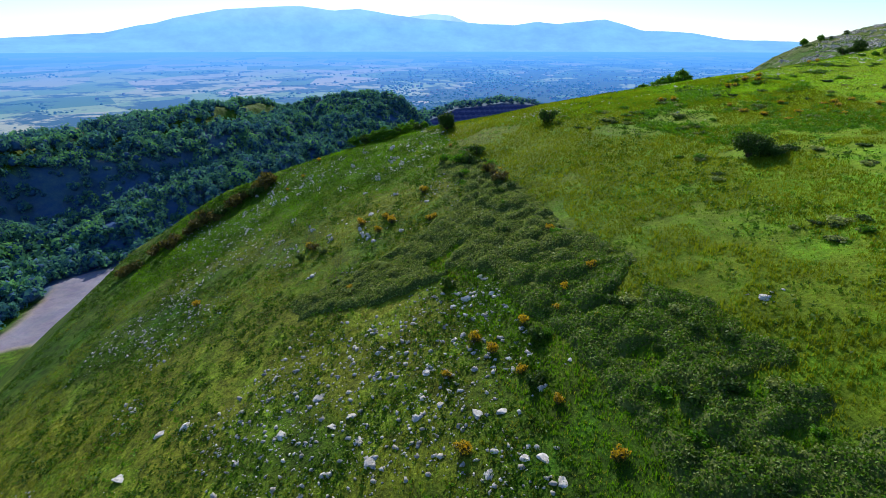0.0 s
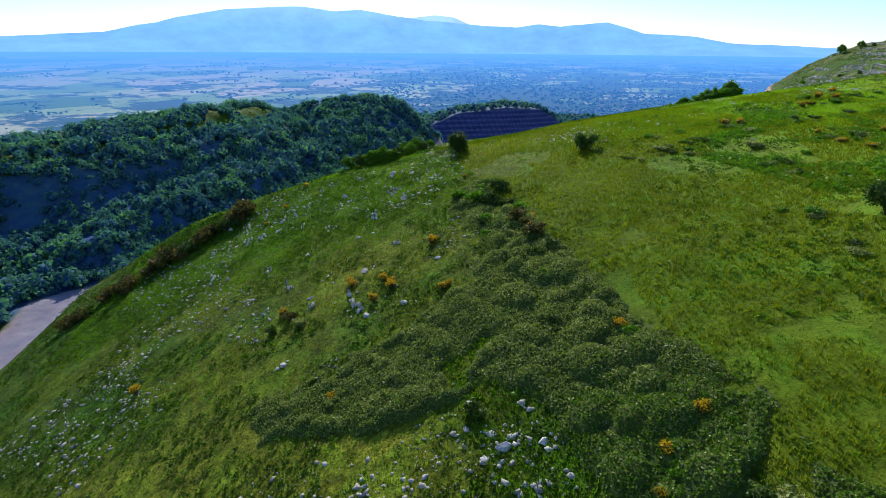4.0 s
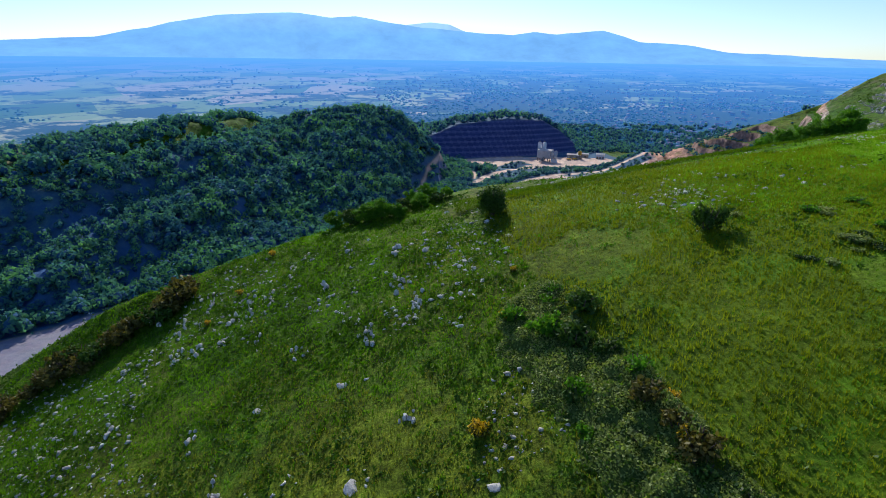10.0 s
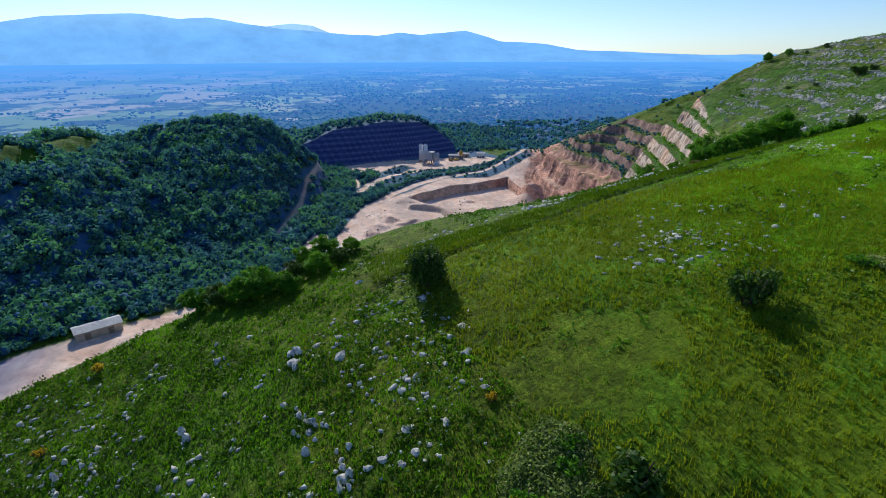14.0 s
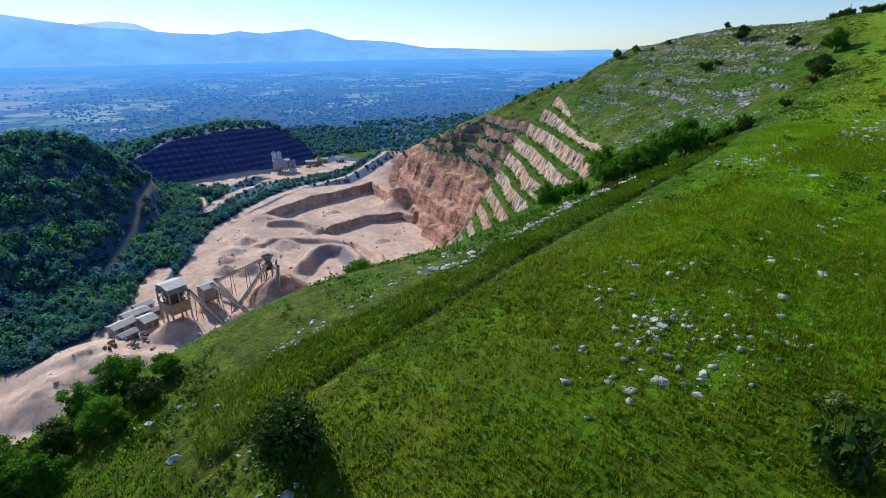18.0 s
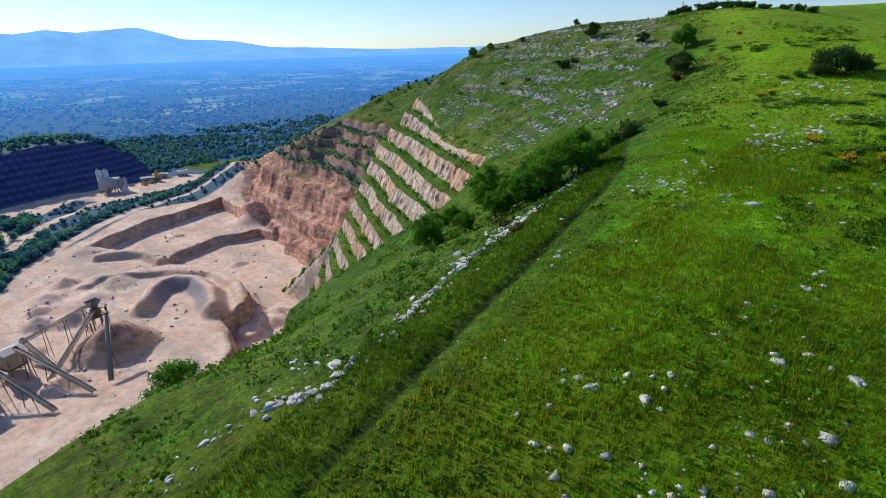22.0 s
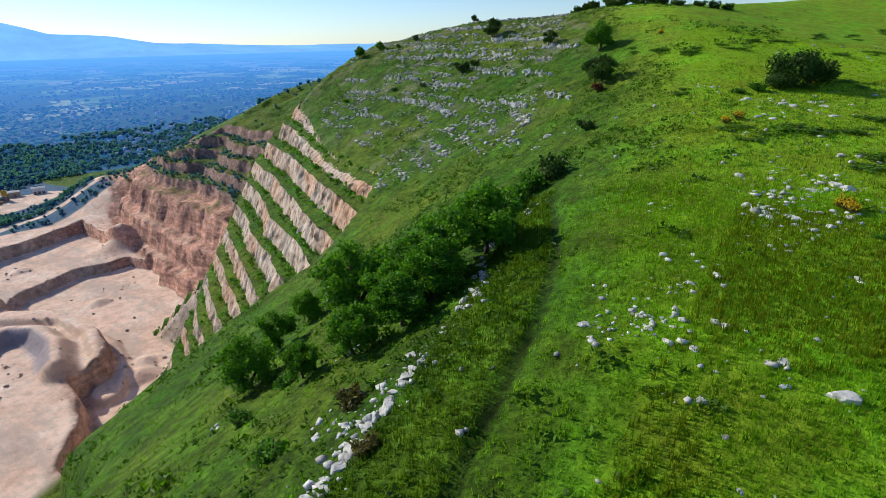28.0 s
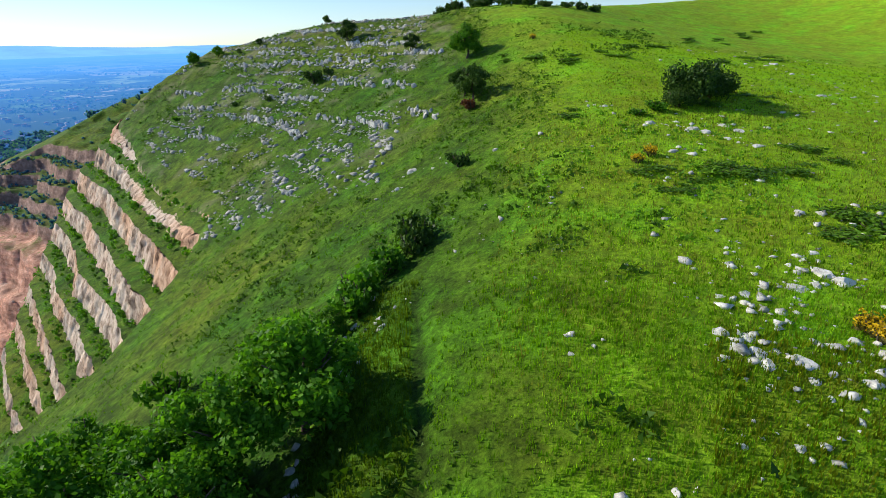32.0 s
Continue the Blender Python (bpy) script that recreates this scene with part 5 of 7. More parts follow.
FIELD_ROCKS_A = [(41, 128.4, 0.7), (37.1, 128.8, 0.43), (36.7, 125.4, 0.98), (38.1, 124.4, 0.77), (37.4, 122.2, 0.92), (31.3, 124.9, 0.68), (31.4, 124.2, 0.48), (32.8, 123.8, 0.59), (30.9, 121.1, 0.79), (25.6, 130.7, 0.61), (25.4, 127, 0.55), (26, 126.8, 0.47), (24.6, 126.7, 0.63), (23.3, 126.5, 0.43), (26.1, 125.6, 0.54), (26.2, 125.2, 0.36), (26, 124.5, 0.66), (24.8, 125.3, 1.13), (23.6, 125.2, 0.84), (23.3, 124.6, 0.98), (26.9, 122.5, 0.42), (25.4, 122.7, 0.36), (27.7, 121, 0.48), (28.7, 119.9, 0.4), (28.7, 119.4, 0.55), (28.8, 118.9, 0.54), (32.8, 129.2, 0.67), (30.5, 129.5, 0.87), (31.5, 131, 0.68), (29.6, 132, 0.79), (29.9, 132.9, 0.58)]
FIELD_ROCKS_B = [(28.1, 122.4, 0.34), (46.7, 126.3, 0.52), (45.5, 125.6, 0.56), (60, 142, 0.32), (59, 142.4, 0.32), (58.3, 142, 0.44), (58.3, 142.3, 0.28), (58.5, 140.9, 0.38), (57.4, 141.2, 0.5), (57.4, 142, 0.33), (57.3, 141.7, 0.24), (58, 139.4, 0.61), (59, 138.1, 0.45), (58, 140.2, 0.46), (61.5, 141.3, 0.18), (57.1, 142.9, 0.3), (57, 140.8, 0.32), (56.2, 133.2, 1.51), (56.7, 138.9, 0.55), (53.4, 137.8, 0.63), (54.6, 130.6, 0.57), (49.7, 135.8, 0.45), (57.4, 135.4, 0.88), (45.1, 137.8, 0.38), (41.1, 142, 0.71), (-6.6, 142.1, 1.06), (25.3, 126.1, 1.07), (24.2, 125.3, 0.76), (20.4, 121.6, 1.19), (18.1, 123.5, 0.61), (18.5, 122.2, 1.2)]
FIELD_ROCKS_C = [(22.7, 120.6, 0.78), (21.1, 119.7, 0.61), (21.4, 124.7, 0.63), (28, 41.3, 1.47), (-2, 140, 0.69), (-4.5, 142.6, 0.64)]
UPPER_ROCKS_A = [(105.9, 144.6, 1.42), (105.2, 141, 1.64), (104.6, 139.9, 1.38), (107.9, 138.2, 1.43), (106.6, 137.2, 1.47), (103.3, 138.2, 0.74), (98.7, 140, 0.7), (101.9, 135.9, 1.42), (97.5, 142.3, 0.88), (92.1, 142.5, 0.58), (111.7, 150.7, 0.64), (111, 149.5, 0.9), (82.9, 138.9, 0.58), (81.8, 136.2, 0.49), (79.5, 136.1, 1.17), (80.8, 133.9, 1.52), (77.4, 139, 0.58), (78.1, 138.4, 0.79), (77.5, 139.5, 0.59), (77, 137.1, 0.56), (74.5, 139.6, 0.7), (73.4, 138.3, 0.83), (73.3, 136.8, 1.01), (74.5, 138.7, 0.86), (74.6, 133.7, 0.89), (75.4, 134.6, 0.72), (72.7, 134.6, 0.73), (75.5, 133.3, 0.61), (72.3, 136.5, 0.59), (71.5, 136.1, 0.42), (71.8, 135.4, 0.28)]
UPPER_ROCKS_B = [(73.8, 137.6, 0.46), (72.9, 135.8, 0.49), (105.2, 169.5, 2.01), (103.8, 166.3, 0.72), (100.9, 169.3, 0.86), (75.3, 157, 0.87), (79.3, 160, 0.59), (77.2, 157.1, 0.48), (71.5, 145.4, 0.4), (153.4, 129.3, 2.4), (128.5, 127.1, 1.9), (83.6, 134.8, 0.63), (80.1, 135.2, 0.7), (65.7, 141.1, 0.44), (65, 140.7, 0.51), (63.9, 139.4, 0.35), (62.3, 140.7, 0.31), (62.3, 140.3, 0.31), (68.8, 137.4, 0.45), (68.3, 139.1, 0.46), (68.9, 138.5, 0.28), (72.7, 138, 1.06), (63.3, 128, 0.84), (66.4, 132.9, 0.56), (81.5, 134.8, 1.77), (62.7, 154.1, 0.82)]
WALL_ROCKS_A = [(31.9, 147.9, 0.97), (29.6, 147.2, 0.93), (56.6, 144.2, 0.85), (56.5, 143.4, 0.4), (60.6, 144.6, 0.4), (55.3, 143.3, 0.58), (39, 150, 1.45), (38.2, 149.9, 1.07), (35.4, 148.9, 0.75), (48.7, 153.9, 1.27), (52.7, 152.9, 0.95), (22, 145.6, 1.2), (23.1, 146, 1.09), (21.1, 145.3, 0.88), (31.3, 147.7, 0.95), (37.9, 149.2, 1.3), (46.8, 152.2, 1.14), (34, 148, 0.6), (24.2, 146, 0.8), (23, 150.1, 0.48), (18.1, 148.2, 0.74), (20, 149.7, 0.48), (23.3, 149.1, 0.67), (31.7, 146.7, 0.67), (22.2, 150.7, 0.48), (43.6, 150.4, 0.73), (45.2, 151.2, 0.57), (45.7, 151.4, 0.48), (47.6, 151.2, 1.06), (48.9, 151.2, 0.72), (50.2, 151.5, 0.9)]
WALL_ROCKS_B = [(51, 151.8, 0.61), (51.6, 151, 0.55), (49.9, 152.8, 0.68), (60.4, 153.3, 0.85), (47.1, 153.5, 0.44), (45.9, 153.6, 0.57), (47.1, 166, 0.47), (23.7, 147.2, 1.57), (19.3, 147.4, 1.27), (15.1, 148.8, 0.9), (20.1, 146.8, 1.01), (7.7, 146.5, 0.72), (6.8, 145.7, 0.65), (3.6, 144.6, 0.74), (4.7, 145.2, 0.51), (12.8, 147.7, 0.96), (40.9, 152.8, 1.44), (54.9, 159.8, 1.74), (32.3, 149.3, 0.87), (2.4, 143.9, 0.6), (10.6, 147.1, 0.65)]
for group in (LOWER_FLANK_ROCKS_A, LOWER_FLANK_ROCKS_B, FLANK_ROCKS_A, FLANK_ROCKS_B, FIELD_ROCKS_A, FIELD_ROCKS_B, FIELD_ROCKS_C, UPPER_ROCKS_A, UPPER_ROCKS_B, WALL_ROCKS_A, WALL_ROCKS_B):
    for x, y, s in group:
        put(random.choice(grey_stones if x < 14 and y > 62 else boulders if s > 0.9 else stones), x, y, 0.9 * s if s < 1 else 0.9 + 0.5 * (s - 1), ROCK_LABEL, "rock", "limestone rocks", 0.05 * s, random.uniform(0.5, 0.85))
WALL = [(3.6, 144.6), (7.6, 146.2), (15, 148.4), (19.3, 147.4), (22, 145.8), (31, 147.4), (38.3, 149.6), (43.8, 150.3), (47.7, 151.1), (50.3, 151.4), (55, 152.4), (61, 153.2), (66, 156), (76.3, 159.5)]
for a, b, n_ in [(19, 24.5, 9), (30, 34, 6), (37, 41, 6), (42.5, 52, 16), (58, 63, 7), (68, 76, 8)]:
    for k in range(n_):
        x = a + (b - a) * (k + random.uniform(-0.2, 0.2)) / (n_ - 1)
        y = float(np.interp(x, [q[0] for q in WALL], [q[1] for q in WALL])) + random.gauss(0, 0.22)
        put(random.choice(boulders), x, y, random.uniform(0.45, 0.95), "weathered limestone block of the tumbled field wall", "rock", "tumbled wall stones", 0.0, random.uniform(0.7, 1.1))
for r in (*stones, *grey_stones, *boulders):
    bpy.data.objects.remove(r)

g_ = (1 + 5 ** 0.5) / 2
LUMP_V = np.array([(-1, g_, 0), (1, g_, 0), (-1, -g_, 0), (1, -g_, 0), (0, -1, g_), (0, 1, g_), (0, -1, -g_), (0, 1, -g_), (g_, 0, -1), (g_, 0, 1), (-g_, 0, -1), (-g_, 0, 1)]) / 1.9
LUMP_F = np.array([(0, 11, 5), (0, 5, 1), (0, 1, 7), (0, 7, 10), (0, 10, 11), (1, 5, 9), (5, 11, 4), (11, 10, 2), (10, 7, 6), (7, 1, 8), (3, 9, 4), (3, 4, 2), (3, 2, 6), (3, 6, 8), (3, 8, 9), (4, 9, 5), (2, 4, 11), (6, 2, 10), (8, 6, 7), (9, 8, 1)])


def scatter_balls(name, px, py, pz, rx, rz, rng, rough, mat, label, category, ball_v=LUMP_V, ball_f=LUMP_F):
    """Many small lumps, each a rough ball of its own, joined into one object."""
    n_, k = len(px), len(ball_v)
    v = np.tile(ball_v, (n_, 1, 1))
    v = v * (1 + rough * (rng.random((n_, k, 1)) - 0.5) * 2)
    ang = rng.random(n_) * 6.28
    c, s = np.cos(ang)[:, None], np.sin(ang)[:, None]
    x, y = v[:, :, 0] * c - v[:, :, 1] * s * 0.8, v[:, :, 0] * s + v[:, :, 1] * c * 0.8
    v = np.stack([x * rx[:, None] + px[:, None], y * rx[:, None] + py[:, None], v[:, :, 2] * rz[:, None] + pz[:, None]], 2).reshape(-1, 3)
    f = (ball_f[None] + (np.arange(n_) * k)[:, None, None]).reshape(-1, 3)
    return tagged(new(name, raw_mesh(name, v, f, mat, False)), label, category, kind="stuff")


rng = np.random.default_rng(77)
CLUSTERS = [(74, 138, 2.5, 6, 0.35), (79, 136.5, 2.5, 8, 0.35), (105, 141, 3.5, 6, 0.4), (-14.5, 41, 2.5, 16, 0.35), (-2, 39, 3.0, 12, 0.4), (3, 56, 2.0, 8, 0.35), (-6, 111, 3.0, 10, 0.4), (-12, 112, 5, 10, 0.4), (0.5, 127, 2.5, 8, 0.5), (-5, 117, 4, 14, 0.4), (-17, 90, 5, 14, 0.4), (-10, 84, 4, 10, 0.45), (24.5, 121, 2.5, 8, 0.35)]
# chips round the larger rocks
ROCKS = np.array([rock for group in (LOWER_FLANK_ROCKS_A, LOWER_FLANK_ROCKS_B, FLANK_ROCKS_A, FLANK_ROCKS_B, FIELD_ROCKS_A, FIELD_ROCKS_B, FIELD_ROCKS_C, UPPER_ROCKS_A, UPPER_ROCKS_B, WALL_ROCKS_A, WALL_ROCKS_B) for rock in group])
cx_ = np.concatenate([np.repeat(ROCKS[:, 0], 4) + rng.normal(0, 0.9, 4 * len(ROCKS)), *[rng.normal(x, r * 0.6, 2 * k) for x, y, r, k, q in CLUSTERS]])
cy_ = np.concatenate([np.repeat(ROCKS[:, 1], 4) + rng.normal(0, 0.9, 4 * len(ROCKS)), *[rng.normal(y, r * 0.6, 2 * k) for x, y, r, k, q in CLUSTERS]])
cr_ = 0.06 + 0.2 * rng.random(len(cx_)) ** 3
scatter_balls("stone_chips", cx_, cy_, land(cx_, cy_) + 0.15 * cr_, cr_ * 1.1, cr_ * 0.6, rng, 0.6, STONE, "pale limestone chips lying round the rocks", "stones")
# loose stones over the stony flank, the pasture and the knoll
sx = np.concatenate([rng.uniform(-62, 12, 15000), rng.uniform(-45, 5, 700), rng.uniform(18, 110, 500), rng.normal(25, 6, 150), rng.uniform(105, 190, 26000), rng.normal(79, 6, 60)])
sy = np.concatenate([rng.uniform(25, 148, 15000), rng.uniform(30, 75, 700), rng.uniform(95, 160, 500), rng.normal(121, 5, 150), rng.uniform(165, 285, 26000), rng.normal(136, 4, 60)])
patch = fbm(sx, sy, 16, 101, 3)
onflank = np.where(sx < 15, sx < 5 - 0.1 * (sy - 80), True)
keep = (patch > np.where(sx > 104, -0.12, 0.02)) & onflank & ~in_cut(sx, sy)
keep &= ~((sx > 104) & (sy < 176 + 0.35 * (sx - 110)))
level = land(sx, sy) / 2.1 + 0.55 * fbm(sx, sy, 18, 103, 3)
keep &= (sx < 104) | (level - np.floor(level) < 0.36) | (rng.random(len(sx)) < 0.12)
sx, sy = sx[keep], sy[keep]
sr = (0.08 + 0.26 * rng.random(len(sx)) ** 4) * np.where((sx > 104) & (sy > 160), 1.85, 1.0)
scatter_balls("loose_stones", sx, sy, land(sx, sy) + 0.1 * sr, sr * 1.1, sr * 0.6, rng, 0.65, STONE_GREY, "small pale limestones strewn over the grass", "stones")
# blasted rubble on the quarry floor, thickest under the faces and round the heaps
qx, qy = rng.uniform(-60, 190, 26000), rng.uniform(285, 540, 26000)
deep = inside(qx, qy, YARD)
near_heap = np.min([np.hypot(qx - hx, qy - hy) - hr for hx, hy, hr, hh in HEAPS], axis=0)
foot = np.minimum(np.abs(inside(qx, qy, PIT_LOWER)), np.abs(inside(qx, qy, PIT_UPPER)))
kq = (deep < -2) & (rng.random(len(qx)) < 0.012 + 0.16 * step(5, 0, np.abs(near_heap)) + 0.16 * step(5, 0, foot) + 0.25 * (fbm(qx, qy, 12, 301, 3) > 0.34)) & ((along(qx, qy, HAUL_ROAD) > 4))
qx, qy = qx[kq], qy[kq]
qr = 0.14 + 0.65 * rng.random(len(qx)) ** 4
scatter_balls("quarry_rubble", qx, qy, land(qx, qy) + 0.2 * qr, qr * 1.2, qr * 0.8, rng, 0.6, RUBBLE, "pinkish blasted limestone rubble on the quarry floor", "rubble")
# outcrops of small flat stones breaking through the upper pasture
OUTCROPS = [(74, 137, 2.5, 12), (80, 135.5, 3.5, 10), (105, 141, 5.0, 10), (110, 137, 5.0, 8), (129, 125, 6, 30), (120, 132, 7, 20), (92, 130, 9, 18), (84, 126, 6, 16), (150, 130, 8, 40)]
ux = np.concatenate([rng.normal(x, s, k) for x, y, s, k in OUTCROPS])
uy = np.concatenate([rng.normal(y, s * 0.8, k) for x, y, s, k in OUTCROPS])
ur = 0.09 + 0.24 * rng.random(len(ux)) ** 3
scatter_balls("outcrop_stones", ux, uy, land(ux, uy) + 0.12 * ur + 0.04, ur * 1.3, ur * 0.42, rng, 0.7, STONE, "white limestones breaking through the upper pasture", "stones")
wall_xy = np.array([place_on(WALL) for k in range(150)]) + rng.normal(0, 0.6, (150, 2))
wall_r = 0.08 + 0.2 * rng.random(150) ** 2
scatter_balls("wall_rubble", wall_xy[:, 0], wall_xy[:, 1], land(wall_xy[:, 0], wall_xy[:, 1]) + 0.1 * wall_r, wall_r * 1.1, wall_r * 0.7, rng, 0.5, STONE, "pale limestone rubble of the tumbled field wall", "rubble")


block_meshes = []
for i in range(6):
    bm = stone_bm(20 + i, 1.15, 0.8, 1.2)
    me = bpy.data.meshes.new("block")
    bm.to_mesh(me)
    bm.free()
    me.materials.append(STONE_GREY)
    block_meshes.append(me)


def ledge(cx, cy, length, turn, seed, size=1.0):
    """A band of weathered limestone blocks cropping out along the slope."""
    r = np.random.default_rng(seed)
    root = tagged(new("limestone_ledge"), "weathered grey limestone ledge cropping out of the slope", "rock ledge", "limestone ledges")
    root.location = (cx, cy, height(cx, cy))
    n_ = int(length * 2.3)
    t = np.sort(r.uniform(-0.5, 0.5, n_)) * length
    x = cx + t * math.cos(turn) + r.normal(size=n_) * 0.45
    y = cy + t * math.sin(turn) + r.normal(size=n_) * 0.4
    z = land(x, y)
    for k in range(n_):
        s = (0.35 + 0.75 * r.random() ** 1.5) * size
        b = new("block", block_meshes[int(r.integers(6))])
        b.parent = root
        b.location = (x[k] - cx, y[k] - cy, z[k] + 0.15 * s - root.location.z)
        b.rotation_euler = (r.normal() * 0.15, r.normal() * 0.15, turn + r.normal() * 0.3)
        b.scale = (s, s, s * (0.7 + 0.5 * r.random()))


for k, (x, y, ln) in enumerate([(169, 249, 22), (166, 230, 20), (153.5, 254, 16), (147, 235, 18), (149.5, 218, 18), (136, 201, 14), (141.5, 219, 22), (130, 190, 16), (168, 208, 26), (180, 232, 16), (157, 192, 14), (162.5, 214, 18), (143.5, 191, 12), (142, 241, 16), (158, 242, 18), (150, 205, 16), (172, 240, 18), (160, 262, 14), (126, 178, 12), (135, 210, 16)]):
    # these follow the level lines of the slope
    e = 2.0
    gxx, gyy = height(x + e, y) - height(x - e, y), height(x, y + e) - height(x, y - e)
    ledge(x, y, ln, math.atan2(-gxx, gyy) + math.pi, 900 + k)

for k, (x, y) in enumerate([(-33.2, 122.1), (-31.1, 123.1), (-28.8, 123.3), (-39.1, 117.0), (-36.0, 116.4), (-13.8, 109.1), (-8.6, 111.6), (-19.6, 131.5), (-11.9, 126.7), (-45.7, 116.8), (-41.5, 124.1), (-39.2, 129.4), (-21.3, 109.2), (-27.7, 114.1), (-11.1, 117.8), (-47.7, 128.7), (-21.4, 122.8), (-42, 107), (-19.5, 86), (-13, 82.5), (-25, 94), (-30, 101), (-9, 95)]):
    gxx, gyy = height(x + 2, y) - height(x - 2, y), height(x, y + 2) - height(x, y - 2)
    ledge(x, y, 2.5 + 0.35 * (k * 7 % 9), math.atan2(-gxx, gyy) + math.pi, 950 + k, 0.75)

# ---- grass ----
def grass(name, count, seed, box, mat, tall, wide, label, test=None):
    r = np.random.default_rng(seed)
    x, y = r.uniform(box[0], box[1], count), r.uniform(box[2], box[3], count)
    ok = ~in_cut(x, y) & (along(x, y, TRACK) > 0.3)
    if test is not None:
        ok &= test(x, y)
    x, y = x[ok], y[ok]
    z = land(x, y)
    n_ = len(x)
    v = []
    for k in range(3):
        a = r.random(n_) * 6.28
        lean = 0.5 * r.random(n_)
        b = a + 1.57
        h = tall * (0.5 + r.random(n_)) * (0.7 + 0.5 * vnoise(x / 4, y / 4, 5))
        w = wide * (0.6 + 0.8 * r.random(n_))
        ox, oy = 0.3 * (r.random(n_) - 0.5), 0.3 * (r.random(n_) - 0.5)
        v.append(np.stack([np.stack([x + ox + w * np.cos(b), y + oy + w * np.sin(b), z - 0.05], 1), np.stack([x + ox - w * np.cos(b), y + oy - w * np.sin(b), z - 0.05], 1), np.stack([x + ox + h * lean * np.cos(a), y + oy + h * lean * np.sin(a), z + h], 1)], 1))
    v = np.stack(v, 1).reshape(-1, 3)
    tagged(new(name, raw_mesh(name, v, np.arange(len(v)).reshape(-1, 3), mat, False)), label, "grass", kind="stuff")


FLANK = lambda x, y: x < np.interp(y, [15, 27, 43, 62, 84, 107, 125, 137], [27, 25, 19.5, 14, 9.5, 4.5, 0, -6])
grass("flank_grass", 70000, 5, (-80, 28, 15, 150), BLADE_OLIVE, 0.2, 0.045, "dry olive-green turf of the stony flank", lambda x, y: FLANK(x + np.where(y < 70, 12, 0), y) & (fbm(x, y, 26, 193, 3) > -0.2) & (y < 92 + 14 * vnoise(x * 3.1, y * 3.1, 5)))
grass("flank_turf", 60000, 8, (-70, 18, 88, 150), BLADE, 0.24, 0.05, "green turf of the upper flank", lambda x, y: FLANK(x, y) & (y > 92 + 14 * vnoise(x * 3.1, y * 3.1, 5)))
grass("belt_turf", 22000, 9, (-8, 28, 15, 70), BLADE, 0.26, 0.05, "green turf between the stones and the brambles", lambda x, y: FLANK(x, y) & ~FLANK(x + 15, y))
grass("near_grass", 110000, 6, (16, 92, 108, 152), BLADE_NEAR, 0.19, 0.03, "thick green grass of the upper pasture", lambda x, y: (y < np.interp(x, [p[0] for p in TRACK], [p[1] for p in TRACK]) - 0.4) & (vnoise(x * 5.3, y * 5.3, 3) < step(14, 42, x + 7 * fbm(x, y, 12, 275, 2)) * step(98, 124, y + 9 * fbm(x, y, 14, 277, 2)) * step(92, 64, x) + 0.05) & (vnoise(x * 6.1, y * 6.1, 13) < 0.35 + 0.65 * step(2, 11, np.interp(x, [p[0] for p in TRACK], [p[1] for p in TRACK]) - y)))
grass("pasture_grass", 60000, 1, (-70, 165, 15, 215), BLADE, 0.20, 0.05, "lush green pasture grass")
grass("meadow_grass", 90000, 2, (0, 75, 20, 140), BLADE_HAY, 0.34, 0.045, "tall yellow-green meadow grass", lambda x, y: ~FLANK(x, y) & (fbm(x, y, 11, 121, 3) > -0.2))
grass("upper_grass", 90000, 7, (50, 160, 98, 162), BLADE_UPPER, 0.14, 0.028, "bright sunlit grass of the upper pasture", lambda x, y: (wall_line(x) - y > 8 + 16 * vnoise(x * 5.1, y * 5.1, 9)) & (vnoise(x * 4.7, y * 4.7, 7) < step(46, 74, x) + 0.05))
grass("dry_grass", 95000, 3, (-30, 128, 20, 166), STRAW, 0.21, 0.03, "yellowing seed heads among the grass", lambda x, y: (fbm(x, y, 20, 131, 3) > 0.02) & (wall_line(x) - y > 9))
grass("verge_grass", 60000, 4, (-4, 80, 130, 160), BLADE_RANK, 0.32, 0.03, "rank tall grass between the track and the wall", lambda x, y: (wall_line(x) - y > 0.8) & (y > np.interp(x, [p[0] for p in TRACK], [p[1] for p in TRACK]) + 0.5))

